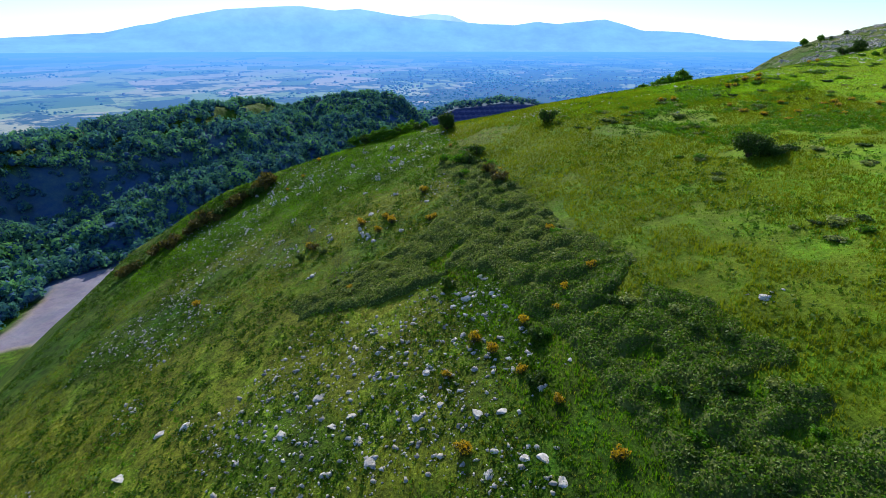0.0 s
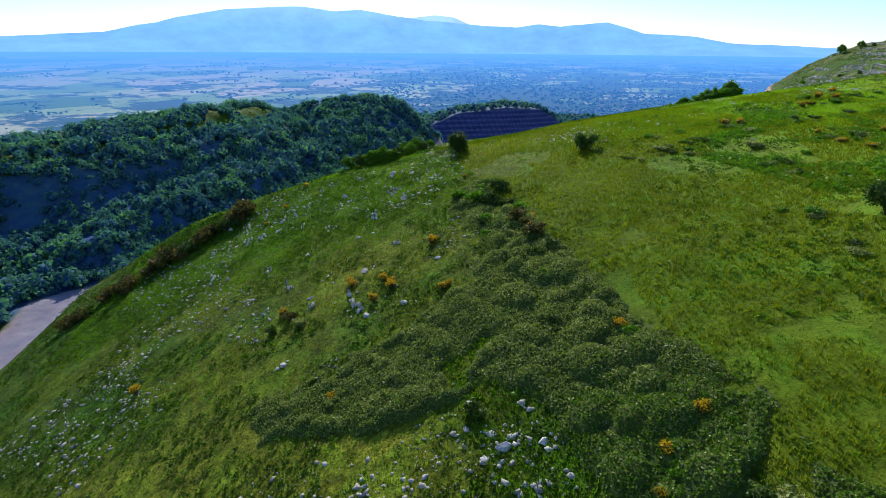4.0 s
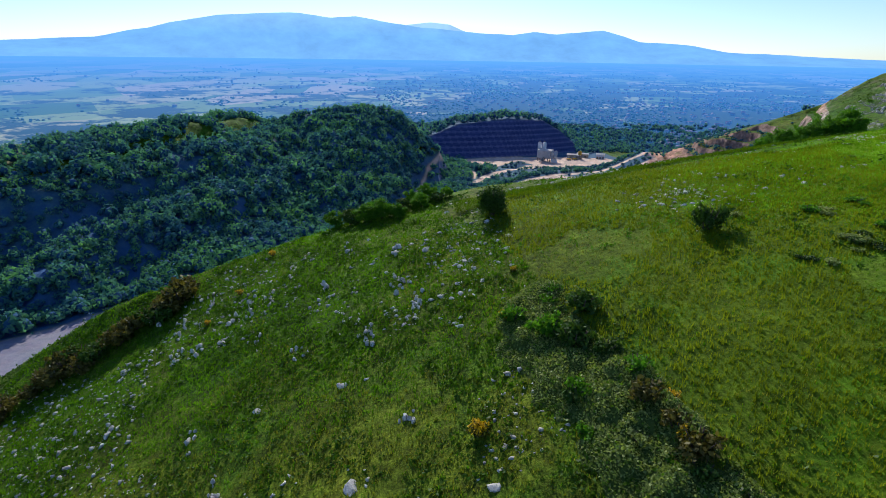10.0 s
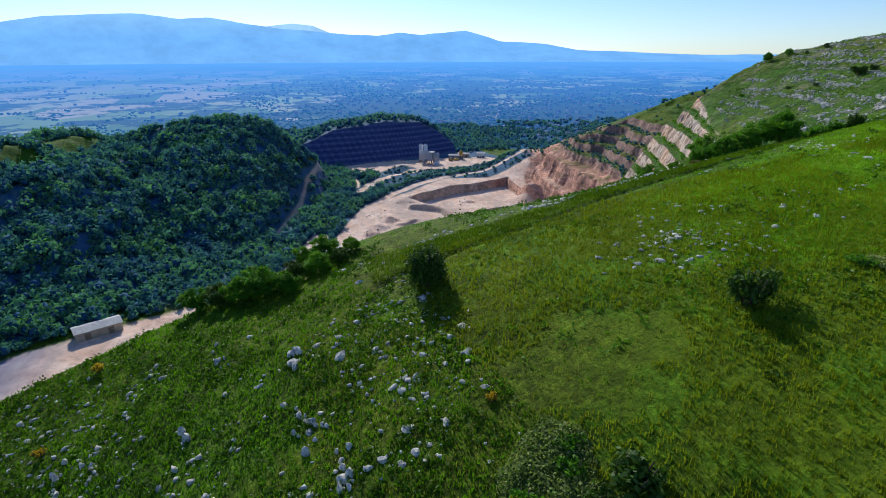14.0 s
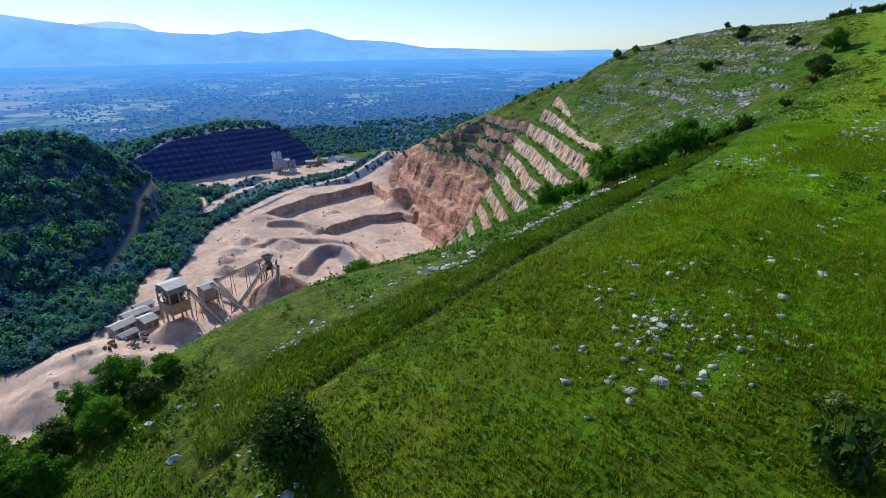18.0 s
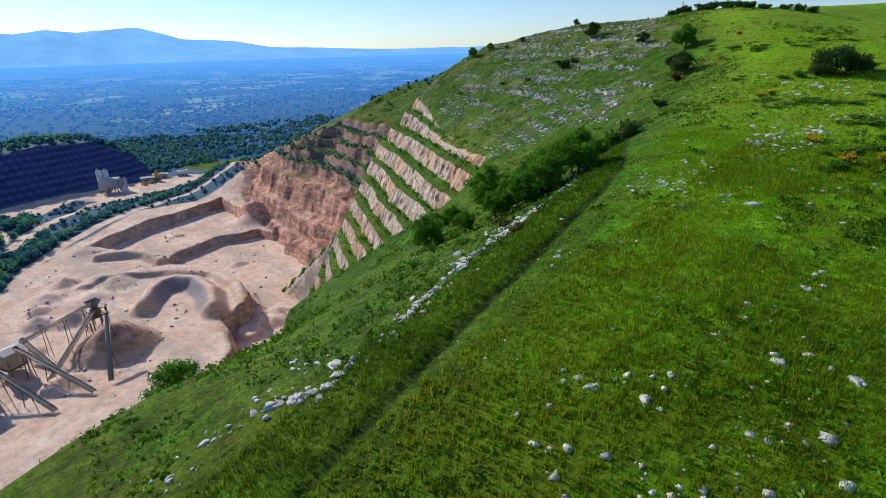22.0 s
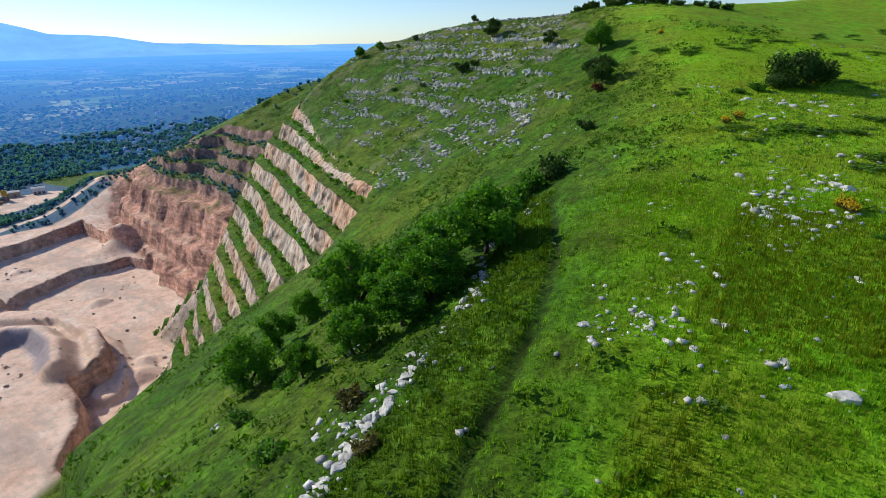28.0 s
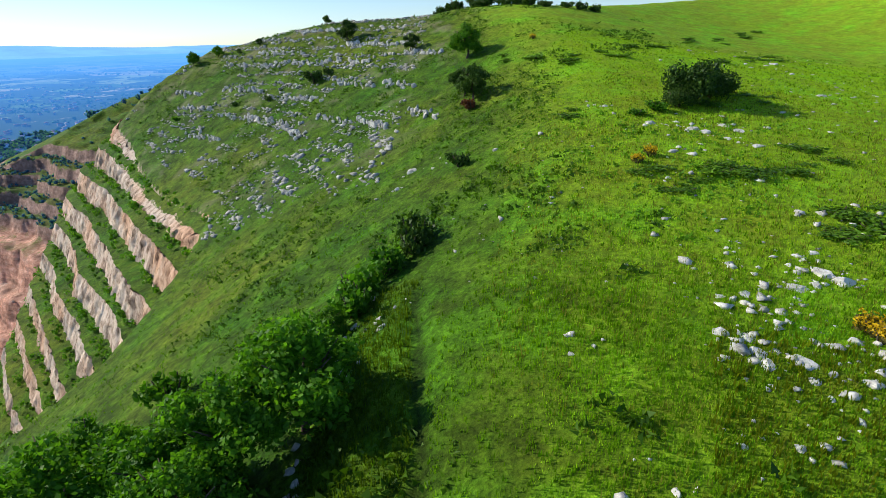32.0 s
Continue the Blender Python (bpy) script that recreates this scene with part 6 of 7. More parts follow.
# ---- woods ----
def woodland(name, px, py, r, seed, mat, label, leaves=66):
    """Many small trees, each a core painted dark for the shade inside, wrapped in leaf sprays of several lobes, joined
    into one object.
    """
    g = np.random.default_rng(seed)
    n_ = len(px)
    base = land(px, py)
    cz = base + r * (0.6 + 0.35 * g.random(n_))
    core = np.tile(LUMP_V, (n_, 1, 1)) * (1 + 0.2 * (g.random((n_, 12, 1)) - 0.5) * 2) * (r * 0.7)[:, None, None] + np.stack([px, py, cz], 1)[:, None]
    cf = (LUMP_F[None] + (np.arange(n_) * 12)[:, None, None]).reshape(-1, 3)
    which = np.tile(np.arange(n_), leaves)
    lobe = g.integers(0, 4, len(which))
    ang = lobe * 1.57 + which * 0.7
    off = np.where(lobe == 0, 0.0, 0.5)
    d = g.normal(size=(len(which), 3))
    d[:, 2] = np.where(g.random(len(which)) < 0.75, np.abs(d[:, 2]), d[:, 2])
    d /= np.linalg.norm(d, axis=1)[:, None]
    rr = r[which] * np.where(lobe == 0, 0.85, 0.62) * (0.9 + 0.25 * g.random(len(which)))
    c = np.stack([px[which] + off * r[which] * np.cos(ang), py[which] + off * r[which] * np.sin(ang), cz[which] + np.where(lobe == 0, 0.25, -0.1) * r[which]], 1) + d * rr[:, None]
    nrm = d + 0.38 * g.normal(size=d.shape)
    nrm /= np.linalg.norm(nrm, axis=1)[:, None]
    a = np.cross(nrm, g.normal(size=d.shape))
    a /= np.linalg.norm(a, axis=1)[:, None]
    b = np.cross(nrm, a)
    s = (0.20 * r[which] * (0.7 + 0.7 * g.random(len(which))))[:, None]
    v = np.stack([c + a * s * 1.3, c - a * s * 0.8 + b * s, c - a * s * 0.8 - b * s], 1).reshape(-1, 3)
    root = tagged(new(name), label, "woods", kind="stuff")
    part("inner_foliage", raw_mesh("inner_foliage", core.reshape(-1, 3), cf, WOOD_SHADE, False), None, root, smooth=False)
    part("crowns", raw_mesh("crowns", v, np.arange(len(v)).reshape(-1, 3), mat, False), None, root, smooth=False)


def clear_of(x, y, margin=2.0):
    ok = inside(x, y, YARD) > margin
    ok &= inside(x, y, PLANT_YARD) > margin
    for line, width in ROADS:
        ok &= along(x, y, line) > width + margin * 0.6
    return ok


g = np.random.default_rng(55)
xw, yw = g.uniform(-470, 60, 26000), g.uniform(150, 690, 26000)
xv_ = np.interp(yw, [-200, 150, 200, 306, 371, 462, 560, 630, 660], [-330, -235, -192, -128, -82, -46, -24, -14, -10])
s_ = (xv_ - xw) * 0.85
open_field = (s_ > 118) & (xw < -165) & (fbm(xw, yw, 40, 151, 2) > 0.0) & (g.random(len(xw)) < 0.93)
thin = fbm(xw, yw, 38, 161, 3)
okw = (s_ > np.where(yw > 335, -150, -26)) & (xw < 50) & (land(xw, yw) < 60) & (inside(xw, yw, YARD) > 3) & ~open_field & clear_of(xw, yw) & ((along(xw, yw, ROADS[0][0]) > 7) | (g.random(len(xw)) < 0.3)) & ((thin > -0.36) | (g.random(len(xw)) < 0.75)) & (s_ < 260)
okw &= (g.random(len(xw)) < np.where(yw > 600, 0.7, np.where((s_ > 75) & (yw < 470), 0.6 + 0.9 * fbm(xw, yw, 22, 165, 2), 1.0)))
xw, yw = xw[okw], yw[okw]
rw = (1.8 + 3.2 * g.random(len(xw)) ** 2) * np.where(thin[okw] < -0.1, 0.75, 1.0) * np.where(s_[okw] < -10, 0.75, 1.0)
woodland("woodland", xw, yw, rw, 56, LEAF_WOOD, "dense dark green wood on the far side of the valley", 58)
# belts of trees along the quarry road and the valley floor
bx, by = [], []
for line, n_, w in [([(-6, 398), (4, 440), (18, 484), (46, 527), (98, 576), (150, 600), (205, 612)], 190, 3.2), ([(-26, 380), (-40, 356), (-72, 336), (-128, 311), (-195, 262), (-230, 200)], 230, 4.5), ([(-10, 420), (-22, 402), (-28, 385)], 40, 4), ([(60, 660), (90, 668), (110, 660)], 24, 4), ([(220, 650), (240, 700), (260, 760)], 60, 10), ([(14, 440), (22, 462)], 14, 2), ([(-20, 560), (0, 600), (10, 640), (30, 655)], 120, 9), ([(-30, 600), (10, 660), (60, 690)], 90, 8)]:
    for k in range(n_):
        x, y = place_on(line)
        bx.append(x + random.gauss(0, w)); by.append(y + random.gauss(0, w))
bx, by = np.array(bx), np.array(by)
okb = clear_of(bx, by, 1.0)
bx, by = bx[okb], by[okb]
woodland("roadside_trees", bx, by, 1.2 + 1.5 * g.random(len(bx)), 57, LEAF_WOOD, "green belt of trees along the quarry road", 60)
fx, fy = g.uniform(50, 260, 900), g.uniform(560, 700, 900)
okf = clear_of(fx, fy, 2.0) & (land(fx, fy) < -10) & (fy < np.interp(fx, *FACE_LINE) - 6)
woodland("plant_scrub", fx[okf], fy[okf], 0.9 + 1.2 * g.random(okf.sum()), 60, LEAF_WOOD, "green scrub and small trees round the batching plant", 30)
# scrub along the ledges of the red face
ex, ey = g.uniform(160, 260, 9000), g.uniform(335, 560, 9000)
dep = red_depth(ex, ey)
near_tread = np.interp(dep, [31.5, 33, 39, 40.5, 42, 47.5, 49, 50.5, 56, 57.5, 59, 64.5, 66], [0, 1, 1, 0, 1, 1, 0, 1, 1, 0, 1, 1, 0])
oke = (near_tread > 0.5) & (dep > 32) & (dep < 66) & (g.random(9000) < 0.35)
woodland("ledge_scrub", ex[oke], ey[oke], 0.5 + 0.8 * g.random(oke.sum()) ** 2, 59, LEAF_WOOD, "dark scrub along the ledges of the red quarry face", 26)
# scrub on the hill behind the red face, and woods round the plant
hx, hy = g.uniform(190, 420, 2600), g.uniform(400, 760, 2600)
okh = (red_depth(hx, hy) > 66) & (g.random(2600) < 0.04 + 0.3 * (fbm(hx, hy, 30, 167, 2) > 0.18) + 0.8 * step(560, 680, hy))
hx2, hy2 = g.uniform(-160, 620, 9000), g.uniform(690, 1130, 9000)
ok2 = (hy2 > np.interp(hx2, *FACE_LINE) + np.where((hx2 > -60) & (hx2 < 172), face_top(hx2) / 0.9 + 1, 2)) & clear_of(hx2, hy2, 3.0) & (fbm(hx2, hy2, 70, 173, 3) > -0.28)
hx2, hy2 = hx2[ok2], hy2[ok2]
hx, hy = np.concatenate([hx[okh], hx2]), np.concatenate([hy[okh], hy2])
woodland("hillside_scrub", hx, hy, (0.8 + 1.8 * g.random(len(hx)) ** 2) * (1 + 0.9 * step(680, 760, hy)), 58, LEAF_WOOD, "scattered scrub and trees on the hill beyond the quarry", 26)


# ---- the plain: far trees, hedges and the town ----
def veiled(name, colours, rough=0.9):
    m, n, l, b = material(name, rough)
    geo = n.new("ShaderNodeNewGeometry")
    k = len(colours) - 1
    l.new(ramp(n, l, geo.outputs["Random Per Island"], *[(i / k, c) for i, c in enumerate(colours)]), b.inputs["Base Color"])
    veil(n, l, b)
    return m


FAR_TREE = veiled("far_tree", [(0.045, 0.120, 0.045), (0.10, 0.22, 0.065)])
FAR_WALL = veiled("far_wall", [(0.22, 0.19, 0.16), (0.55, 0.50, 0.45)])
FAR_ROOF = veiled("far_roof", [(0.20, 0.08, 0.05), (0.36, 0.17, 0.11), (0.45, 0.36, 0.30)])
az_ = np.radians(g.uniform(-46, 52, 24000))
r_ = 800 + 2300 * g.random(24000) ** 1.5
tx, ty = r_ * np.sin(az_), r_ * np.cos(az_) + 60
dens = fbm(tx, ty, 190, 171, 4) + np.where(np.degrees(az_) > -6, 0.16, -0.22) + 0.16 - 0.42 * step(1100, 2300, r_)
okt = (dens > 0.16) | (np.abs(fbm(tx, ty, 330, 181, 2)) < 0.025)
okt &= (tx < -60) | (tx > 330) | (ty > 850)
tx, ty, r_ = tx[okt], ty[okt], r_[okt]
tr = (1.2 + 2.4 * g.random(len(tx)) ** 2) * (0.7 + r_ / 4000)
scatter_balls("plain_trees", tx, ty, land(tx, ty) + tr * 0.4, tr * 1.3, tr * 0.7, g, 0.25, FAR_TREE, "hedges and groves across the hazy plain", "trees")


def houses(px, py, seed):
    q = np.random.default_rng(seed)
    walls, roofs = [], []
    z0 = land(px, py) - 1.0
    for x, y, z in zip(px, py, z0):
        w, d, h, a = q.uniform(2.5, 5), q.uniform(2.2, 3.5), q.uniform(3, 5.5), q.uniform(0, 3.14)
        c, s = math.cos(a), math.sin(a)
        pt = lambda u, v, t: (x + u * c - v * s, y + u * s + v * c, z + t)
        walls.append([pt(-w, -d, 0), pt(w, -d, 0), pt(w, d, 0), pt(-w, d, 0), pt(-w, -d, h), pt(w, -d, h), pt(w, d, h), pt(-w, d, h)])
        roofs.append([pt(-w - 0.5, -d - 0.5, h), pt(w + 0.5, -d - 0.5, h), pt(w + 0.5, d + 0.5, h), pt(-w - 0.5, d + 0.5, h), pt(-w, 0, h + 1.4), pt(w, 0, h + 1.4)])
    n_ = len(px)
    wf = (np.array([(0, 1, 5, 4), (1, 2, 6, 5), (2, 3, 7, 6), (3, 0, 4, 7)])[None] + (np.arange(n_) * 8)[:, None, None]).reshape(-1, 4)
    rf = (np.array([(0, 1, 5), (0, 5, 4), (2, 3, 4), (2, 4, 5), (1, 2, 5), (3, 0, 4), (3, 2, 1), (3, 1, 0)])[None] + (np.arange(n_) * 6)[:, None, None]).reshape(-1, 3)
    root = tagged(new("town"), "small town houses with tiled roofs in the hazy plain", "town", kind="stuff")
    part("house_walls", raw_mesh("house_walls", np.array(walls).reshape(-1, 3), wf, FAR_WALL, False), None, root, smooth=False)
    part("roofs", raw_mesh("roofs", np.array(roofs).reshape(-1, 3), rf, FAR_ROOF, False), None, root, smooth=False)


ha = np.radians(np.concatenate([g.normal(25, 7, 520), g.uniform(-35, 45, 160), g.normal(4, 9, 220)]))
hr = np.concatenate([900 + 1300 * g.random(520) ** 1.2, 1200 + 2000 * g.random(160), 1300 + 1200 * g.random(220)])
hx_, hy_ = hr * np.sin(ha), hr * np.cos(ha) + 60
okp = (hr > 1050) | (hx_ > 350)
houses(hx_[okp], hy_[okp], 91)


# ---- the quarry plant ----
STEEL = plain_colour("weathered_steel", (0.16, 0.12, 0.10), (0.34, 0.28, 0.24), 0.8, 0.6, 0.3)
RUSTY = plain_colour("rusty_steel", (0.14, 0.06, 0.03), (0.30, 0.16, 0.09), 0.6, 0.8, 0.2)
SHEET = plain_colour("dusty_roof_sheet", (0.42, 0.40, 0.40), (0.62, 0.60, 0.58), 2.0, 0.6)
CONCRETE = plain_colour("dusty_concrete", (0.36, 0.30, 0.25), (0.54, 0.47, 0.40), 1.6)
WHITE = plain_colour("white_paint", (0.66, 0.66, 0.68), (0.80, 0.80, 0.82), 2.0, 0.5)
BELT = plain_colour("conveyor_belt", (0.20, 0.17, 0.15), (0.40, 0.35, 0.31), 1.0)
YELLOW = plain_colour("machine_yellow", (0.55, 0.30, 0.03), (0.68, 0.40, 0.05), 1.0, 0.5)
GREYBLUE = plain_colour("shed_wall", (0.18, 0.20, 0.22), (0.32, 0.34, 0.35), 1.2)


def box_bm(x0, x1, y0, y1, z0, z1, bevel=0.0):
    bm = bmesh.new()
    bmesh.ops.create_cube(bm, size=1.0)
    for v in bm.verts:
        v.co = Vector(((x0 + x1) / 2 + v.co.x * (x1 - x0), (y0 + y1) / 2 + v.co.y * (y1 - y0), (z0 + z1) / 2 + v.co.z * (z1 - z0)))
    if bevel:
        bmesh.ops.bevel(bm, geom=bm.edges[:], offset=bevel, segments=1, affect="EDGES")
    return bm


def rod_bm(a, b, r=0.15, sides=6):
    bm = bmesh.new()
    tube(bm, a, b, r, r, sides)
    return bm


def gable_bm(w, d, z, rise, over=0.5, thick=0.18):
    """A double-pitched sheet roof, ridge along x."""
    a, b = w / 2 + over, d / 2 + over
    lo, hi = z - rise * over / (d / 2), z + rise
    top = [(-a, -b, lo), (a, -b, lo), (a, 0, hi), (-a, 0, hi), (a, b, lo), (-a, b, lo)]
    verts = top + [(x, y, q - thick) for x, y, q in top]
    faces = [(0, 1, 2, 3), (3, 2, 4, 5), (9, 8, 7, 6), (11, 10, 8, 9), (0, 6, 7, 1), (4, 10, 11, 5), (1, 7, 8, 2), (2, 8, 10, 4), (3, 9, 6, 0), (5, 11, 9, 3)]
    return bm_from(verts, faces)


def at_place(root, x, y, z, turn):
    root.matrix_world = pose(x, y, z, 0, 0, turn)
    return root


def hopper_tower(x, y, turn):
    z = -38.2
    root = tagged(at_place(new("hopper_tower"), x, y, z, turn), "tall dusty screening tower with storage bins and sheet roof", "tower")
    w, d = 4.2, 5.4
    for sx_ in (-1, 0, 1):
        for sy_ in (-1, 0, 1):
            if (sx_, sy_) != (0, 0):
                part("leg", box_bm(sx_ * w - 0.28, sx_ * w + 0.28, sy_ * d - 0.28, sy_ * d + 0.28, -1.0, 15.5), CONCRETE, root, smooth=False)
    part("storage_bin", box_bm(-w, w, -d, d, 4.6, 9.8, 0.15), plain_bin, root, "tan concrete storage bin", False)
    part("floor_deck", box_bm(-w - 0.5, w + 0.5, -d - 0.5, d + 0.5, 9.85, 10.15), STEEL, root, smooth=False)
    part("upper_deck", box_bm(-w - 0.4, w + 0.4, -d - 0.4, d + 0.4, 14.2, 14.45), STEEL, root, smooth=False)
    part("screen", box_bm(-2.4, 2.4, -3.6, 3.2, 10.6, 13.4, 0.2), RUSTY, root, "rusty vibrating screen", False)
    part("upper_wall", box_bm(-w, w, -d, d, 14.5, 17.2), GREYBLUE, root, smooth=False)
    for sgn in (-1, 1):
        part("brace", rod_bm((-w, sgn * d, 10.2), (w, sgn * d, 14.2), 0.14), STEEL, root)
        part("brace", rod_bm((w, sgn * d, 10.2), (-w, sgn * d, 14.2), 0.14), STEEL, root)
        part("brace", rod_bm((sgn * w, -d, 10.2), (sgn * w, d, 14.2), 0.14), STEEL, root)
        part("hand_rail", rod_bm((sgn * (w + 0.45), -d, 11.2), (sgn * (w + 0.45), d, 11.2), 0.06), STEEL, root)
        part("chute", rod_bm((sgn * 2.0, 0, 4.7), (sgn * 2.0, 0, 2.6), 0.7, 8), RUSTY, root)
    part("roof", gable_bm(2 * w, 2 * d, 17.3, 1.1, 0.7), SHEET, root, "pale dusty sheet roof", False)
    return root


plain_bin = plain_colour("tan_bin", (0.40, 0.28, 0.16), (0.58, 0.45, 0.30), 2.0)
hopper_tower(-5.5, 352, 24)


def screen_house(x, y, turn):
    root = tagged(at_place(new("screen_house"), x, y, -38.2, turn), "lower dusty crushing house on steel legs", "crusher house")
    for sx_ in (-3, 3):
        for sy_ in (-3, 3):
            part("leg", box_bm(sx_ - 0.2, sx_ + 0.2, sy_ - 0.2, sy_ + 0.2, -1, 9), STEEL, root, smooth=False)
    part("body", box_bm(-3.4, 3.4, -3.2, 3.2, 5.0, 11.0, 0.1), CONCRETE, root, smooth=False)
    part("deck", box_bm(-4, 4, -3.8, 3.8, 4.7, 4.95), STEEL, root, smooth=False)
    part("roof", gable_bm(6.8, 6.4, 11.1, 1.0), SHEET, root, smooth=False)
    part("chute", rod_bm((0, 0, 4.8), (0, 1.2, 1.2), 0.8, 8), RUSTY, root)
    return root


screen_house(9, 357, 24)


def conveyor(a, b, supports=3, width=1.5):
    """An inclined belt from a (low) to b (high), with side trusses, rollers and trestles."""
    a, b = Vector(a), Vector(b)
    root = tagged(new("conveyor"), "long dusty inclined conveyor belt on steel trestles", "conveyor", "conveyors")
    root.location = (a.x, a.y, height(a.x, a.y))
    o = root.location
    run = b - a
    side = Vector((-run.y, run.x, 0)).normalized() * (width / 2)
    up = Vector((0, 0, 0.9))
    L = [a - o, b - o]
    part("belt", bm_from([L[0] + side + up * 0.7, L[0] - side + up * 0.7, L[1] - side + up * 0.7, L[1] + side + up * 0.7, L[0] + side + up * 0.5, L[0] - side + up * 0.5, L[1] - side + up * 0.5, L[1] + side + up * 0.5], [(0, 1, 2, 3), (7, 6, 5, 4), (0, 4, 5, 1), (2, 6, 7, 3), (1, 5, 6, 2), (3, 7, 4, 0)]), BELT, root, smooth=False)
    n_ = max(4, int(run.length / 3))
    for sgn in (-1, 1):
        part("chord", rod_bm(L[0] + side * sgn, L[1] + side * sgn, 0.12), STEEL, root)
        part("chord", rod_bm(L[0] + side * sgn + up, L[1] + side * sgn + up, 0.12), STEEL, root)
        bm = bmesh.new()
        for k in range(n_):
            p, q = L[0].lerp(L[1], k / n_), L[0].lerp(L[1], (k + 1) / n_)
            tube(bm, p + side * sgn, q + side * sgn + up, 0.06, 0.06, 4)
        part("lattice", bm, STEEL, root)
    for k in range(supports):
        p = L[0].lerp(L[1], (k + 1) / (supports + 0.4))
        g0 = height(p.x + o.x, p.y + o.y) - o.z - 0.3
        if p.z - g0 > 1:
            for sgn in (-1, 1):
                part("trestle_leg", rod_bm(p + side * sgn, Vector((p.x, p.y, 0)) + side * sgn * 2.0 + Vector((0, 0, g0)), 0.15), RUSTY, root)
    part("drum", rod_bm(L[1] + side + up * 0.6, L[1] - side + up * 0.6, 0.45, 10), RUSTY, root)


conveyor((15, 318, -37), (1, 349, -25), 2)
conveyor((27, 321, -37), (11, 354, -26), 3)
conveyor((13, 359, -27), (40, 375, -26), 3)
conveyor((17, 340, -36.5), (39, 368, -27), 2)
conveyor((33, 324, -37), (41, 350, -22), 2)
conveyor((20, 350, -37), (14, 372, -31), 1)


def crusher(x, y, turn):
    root = tagged(at_place(new("crusher"), x, y, -38, turn), "dark steel crushing and screening machine over a red heap", "crusher")
    for sx_ in (-3.4, 0, 3.4):
        for sy_ in (-2.6, 2.6):
            part("leg", box_bm(sx_ - 0.2, sx_ + 0.2, sy_ - 0.2, sy_ + 0.2, -1.5, 10.5), STEEL, root, smooth=False)
    part("deck", box_bm(-4.2, 4.2, -3.4, 3.4, 6.0, 6.25), STEEL, root, smooth=False)
    part("deck", box_bm(-4.2, 4.2, -3.4, 3.4, 9.6, 9.85), STEEL, root, smooth=False)
    part("crusher_body", box_bm(-2.2, 1.6, -1.8, 1.8, 6.3, 9.2, 0.3), RUSTY, root, smooth=False)
    part("hopper", bm_from([(-2.5, -2.2, 13), (2.5, -2.2, 13), (2.5, 2.2, 13), (-2.5, 2.2, 13), (-1, -0.9, 10), (1, -0.9, 10), (1, 0.9, 10), (-1, 0.9, 10)], [(0, 1, 5, 4), (1, 2, 6, 5), (2, 3, 7, 6), (3, 0, 4, 7), (7, 6, 5, 4)]), GREYBLUE, root, smooth=False)
    for sgn in (-1, 1):
        part("rail", rod_bm((-4.1, sgn * 3.3, 7.3), (4.1, sgn * 3.3, 7.3), 0.06), STEEL, root)
        part("rail", rod_bm((-4.1, sgn * 3.3, 10.9), (4.1, sgn * 3.3, 10.9), 0.06), STEEL, root)
        part("brace", rod_bm((-3.4, sgn * 2.6, 0), (3.4, sgn * 2.6, 6), 0.12), STEEL, root)
    part("ladder", box_bm(4.2, 4.4, -0.4, 0.4, 0, 9.8), STEEL, root, smooth=False)


crusher(41, 377, 20)


def shed(x, y, w, d, h, turn, wall, label, roof=None, doors=2):
    root = tagged(at_place(new("shed"), x, y, height(x, y) - 0.2, turn), label, "shed", "quarry sheds")
    part("body", box_bm(-w / 2, w / 2, -d / 2, d / 2, -0.6, h), wall, root, smooth=False)
    part("roof", gable_bm(w, d, h + 0.12, 0.5 + 0.08 * d), roof or SHEET, root, "pale grey sheet roof", False)
    for k in range(doors):
        u = -w / 2 + w * (k + 0.5) / doors
        leaf_ = part("door", box_bm(u - 1.1, u + 1.1, -d / 2 - 0.06, -d / 2 + 0.02, 0, min(h - 0.4, 3.0)), STEEL, root, smooth=False)
        part("handle", rod_bm((u + 0.8, -d / 2 - 0.14, 1.0), (u + 0.8, -d / 2 - 0.14, 1.4), 0.04), RUSTY, leaf_)
    return root


for x, y, w, d, h, t in [(-19, 369, 8, 5, 3.4, 30), (-22, 360, 11, 6, 3.8, 28), (-27, 351, 10, 6, 3.2, 32), (-17.5, 351, 6, 8, 3.6, 28), (-25, 341, 7, 4, 2.8, 35), (-14, 361, 5, 4, 3.0, 20)]:
    shed(x, y, w, d, h, t, CONCRETE, "low dusty quarry shed with a pale sheet roof")
random.seed(5)
for k in range(26):
    x, y = random.gauss(-24, 4.5), random.gauss(335, 5)
    root = tagged(new("scrap_heap"), "discarded grey machine part in the scrap yard", "scrap", "scrap yard parts")
    root.location = (x, y, height(x, y))
    root.rotation_euler = (0, 0, random.random() * 3)
    w = random.uniform(0.8, 2.4)
    part("casing", box_bm(-w / 2, w / 2, -0.5, 0.5, -0.2, random.uniform(0.6, 1.6), 0.1), random.choice([GREYBLUE, STEEL, RUSTY]), root, smooth=False)
    part("shaft", rod_bm((-w * 0.8, 0.2, 0.4), (w * 0.8, -0.2, 0.7), 0.14, 8), RUSTY, root)


def silo_bm(r, z0, z1):
    bm = bmesh.new()
    tube(bm, (0, 0, z0), (0, 0, z1), r, r, 16)
    tube(bm, (0, 0, z1), (0, 0, z1 + r * 0.5), r, r * 0.25, 16)
    tube(bm, (0, 0, z0 - r * 1.2), (0, 0, z0), r * 0.2, r, 16)
    return bm


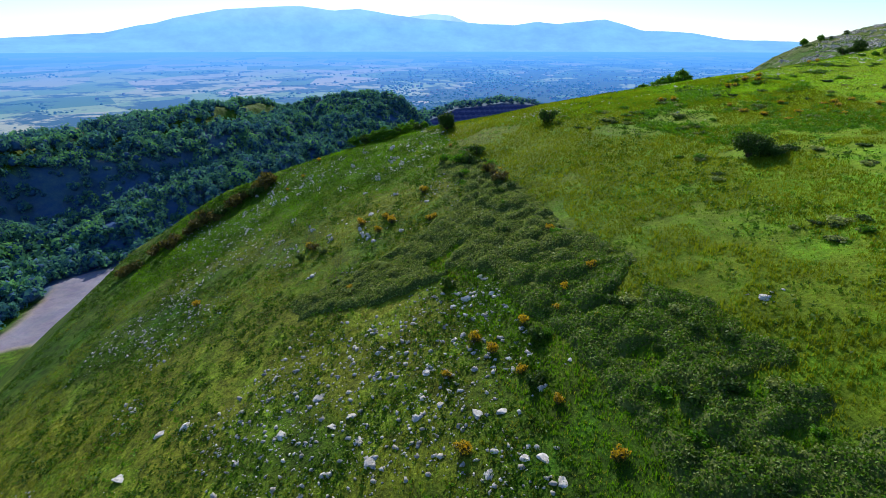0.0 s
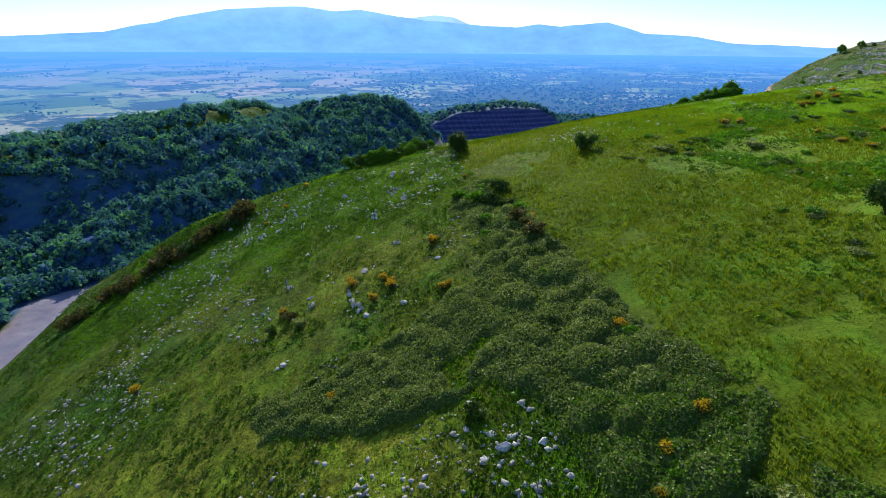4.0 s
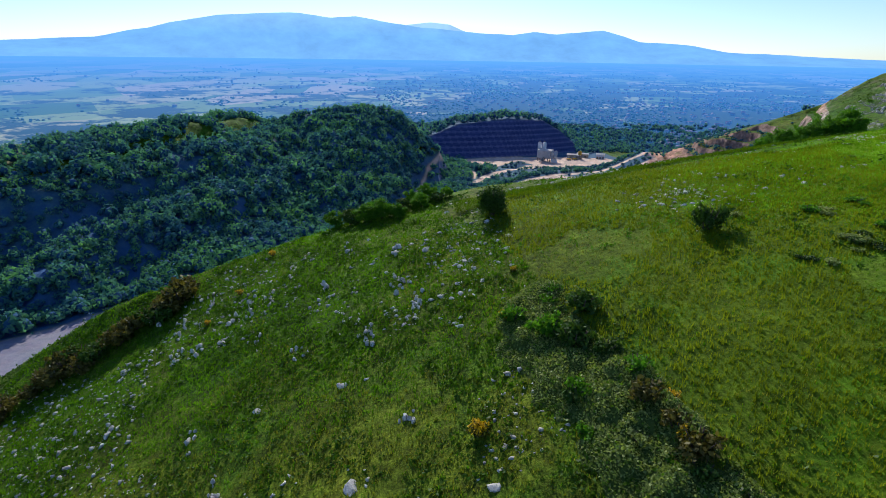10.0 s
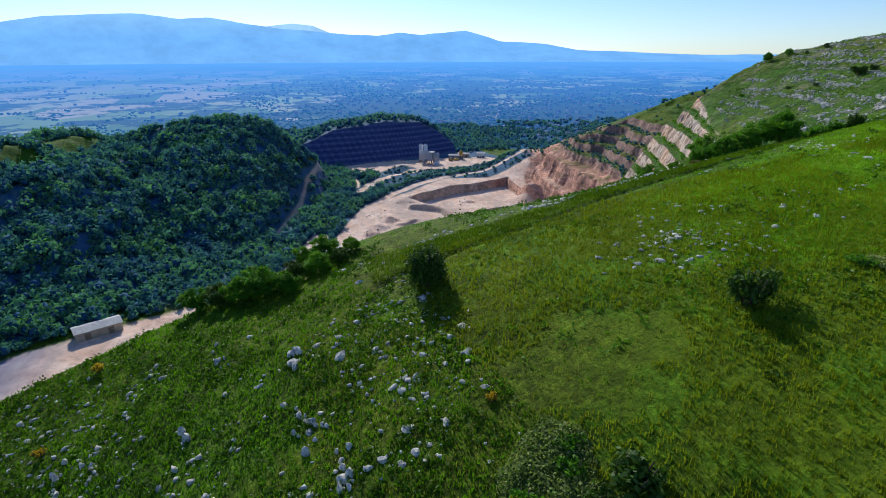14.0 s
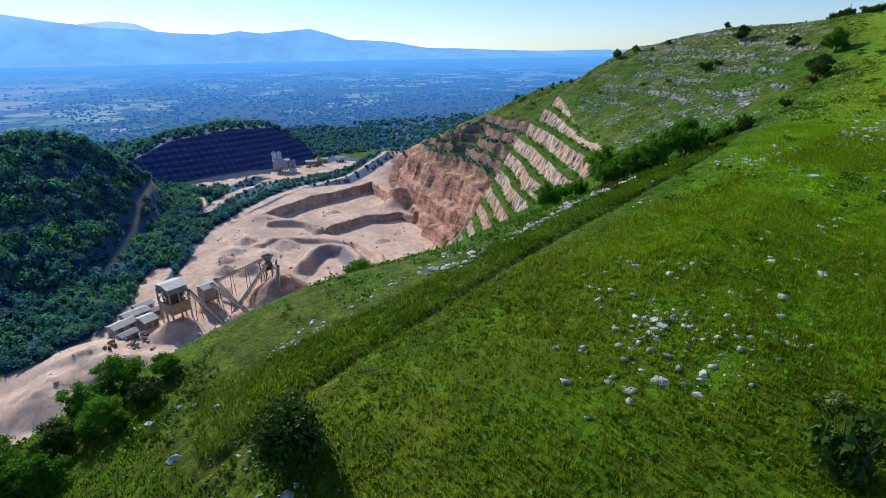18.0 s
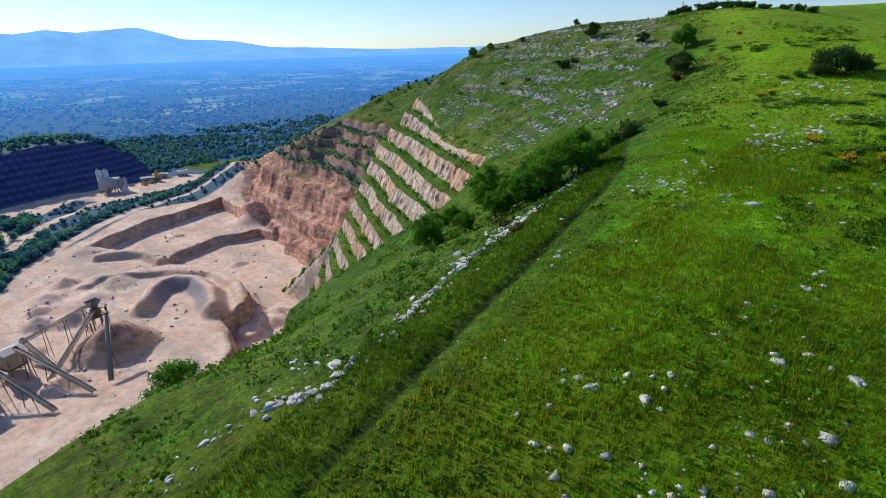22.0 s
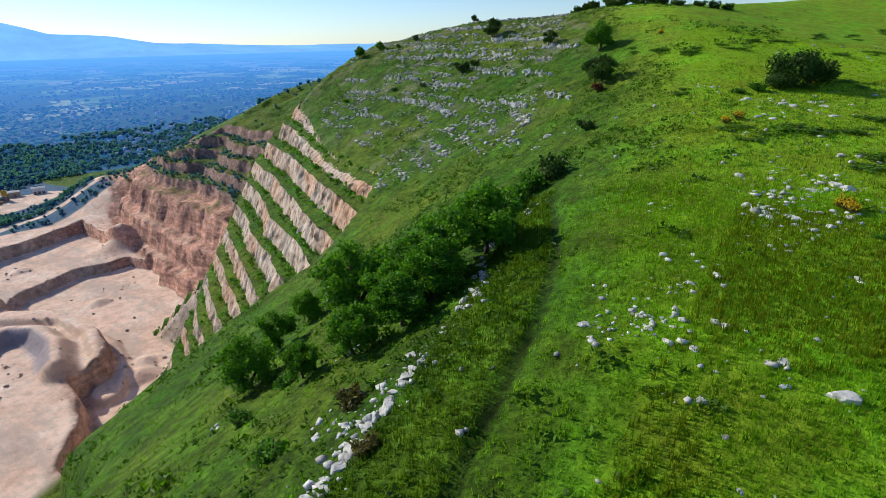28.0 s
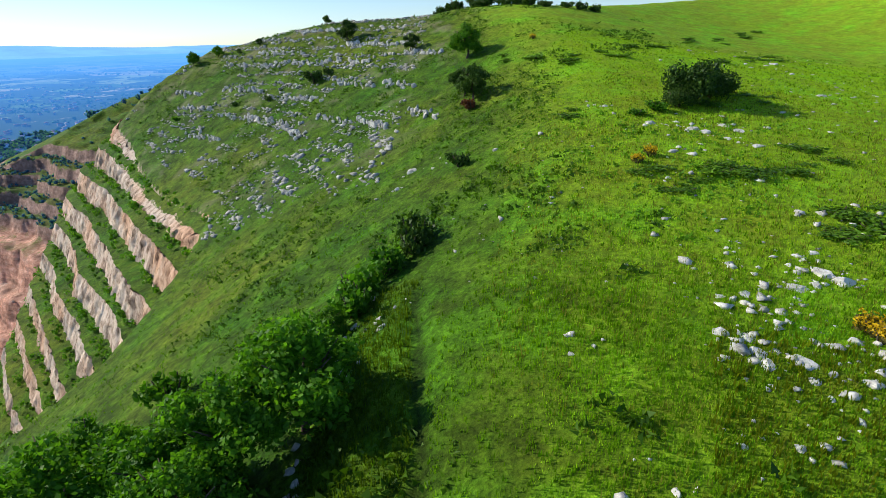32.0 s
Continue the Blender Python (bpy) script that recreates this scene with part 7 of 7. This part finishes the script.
def batching_plant(x, y, turn):
    root = tagged(at_place(new("batching_plant"), x, y, -46, turn), "white concrete batching plant with twin silos", "batching plant")
    for sx_ in (-3.2, 2.6):
        s = part("silo", silo_bm(2.4, 9, 20), WHITE, root)
        s.location = (sx_ - 6, 4, 0)
        part("silo_cap", rod_bm((sx_ - 6, 4, 21), (sx_ - 6, 4, 22.2), 0.7, 8), STEEL, root)
        for a in range(4):
            part("silo_leg", rod_bm((sx_ - 6 + 2 * math.cos(a * 1.57), 4 + 2 * math.sin(a * 1.57), -1), (sx_ - 6 + 2 * math.cos(a * 1.57), 4 + 2 * math.sin(a * 1.57), 10), 0.2), STEEL, root)
    part("main_body", box_bm(-9, 7, -5, 3, 3.5, 12.5, 0.1), plain_bin_grey, root, smooth=False)
    for sx_ in (-8, -2, 4, 6.5):
        for sy_ in (-4.5, 2.5):
            part("leg", box_bm(sx_ - 0.3, sx_ + 0.3, sy_ - 0.3, sy_ + 0.3, -1, 3.5), STEEL, root, smooth=False)
    part("roof", gable_bm(16, 8, 12.6, 1.2), SHEET, root, smooth=False)
    for sx_ in (9, 13):
        t = part("tank", silo_bm(1.9, 4, 12), plain_bin_grey, root)
        t.location = (sx_, -2, 0)
    part("feed_belt", box_bm(-0.8, 0.8, -22, -5, 6, 6.6), BELT, root, smooth=False).rotation_euler = (radians(12), 0, 0)
    part("office", box_bm(10, 16, -9, -5, -0.5, 3.2), WHITE, root, smooth=False)


plain_bin_grey = plain_colour("grey_cladding", (0.34, 0.36, 0.40), (0.50, 0.52, 0.55), 2.0)
batching_plant(122, 694, -28)
shed(-104, 312, 17, 8, 4.0, 28, CONCRETE, "pale dusty storage shed beside the valley road", None, 2)
shed(196, 720, 10, 6, 6, -20, WHITE, "white office building beside the batching plant", None, 3)
shed(162, 716, 16, 7, 5, -22, GREYBLUE, "long grey workshop behind the yard")
shed(176, 728, 14, 6, 5, -20, CONCRETE, "dusty workshop at the back of the yard")


def machine(x, y, turn, label):
    root = tagged(at_place(new("wheel_loader"), x, y, height(x, y), turn), label, "machine", "yard machines")
    part("body", box_bm(-3, 2, -1.3, 1.3, 1.0, 2.6, 0.2), YELLOW, root, smooth=False)
    part("cab", box_bm(-0.8, 0.9, -0.9, 0.9, 2.6, 4.2, 0.15), GREYBLUE, root, smooth=False)
    part("bucket", box_bm(3.6, 4.8, -1.6, 1.6, 0.3, 1.6, 0.2), STEEL, root, smooth=False)
    part("arm", rod_bm((1.5, 0, 2.2), (3.9, 0, 1.0), 0.25), YELLOW, root)
    for sx_ in (-2, 1.6):
        for sy_ in (-1.5, 1.5):
            tyre_ = part("wheel", rod_bm((sx_, sy_ - 0.35, 0.9), (sx_, sy_ + 0.35, 0.9), 0.9, 14), BELT, root)
            part("rim", rod_bm((sx_, sy_ - 0.4, 0.9), (sx_, sy_ + 0.4, 0.9), 0.45, 12), YELLOW, tyre_)


machine(160, 704, 30, "yellow wheel loader parked in the plant yard")
machine(152, 700, 100, "yellow wheel loader parked beside the workshop")
root = tagged(at_place(new("mixing_tower"), 168, 712, -46, 10), "yellow silo tower in the plant yard", "tower")
part("drum", silo_bm(2.2, 3, 8), YELLOW, root)
part("frame", box_bm(-2, 2, -2, 2, -1, 4), STEEL, root, smooth=False)


# ---- mast on the crest ----
root = tagged(new("mast"), "thin grey lattice mast on the far crest", "mast")
mx_, my_ = 205, 205
root.location = (mx_, my_, height(mx_, my_) - 0.5)
for a in range(3):
    t = a * 2.094
    part("leg", rod_bm((0.9 * math.cos(t), 0.9 * math.sin(t), 0), (0.15 * math.cos(t), 0.15 * math.sin(t), 7.5), 0.06), STEEL, root)
for k in range(5):
    q = 0.9 - 0.15 * k
    part("ring", box_bm(-q * 0.6, q * 0.6, -0.04, 0.04, 1.2 + 1.3 * k, 1.28 + 1.3 * k), STEEL, root, smooth=False)
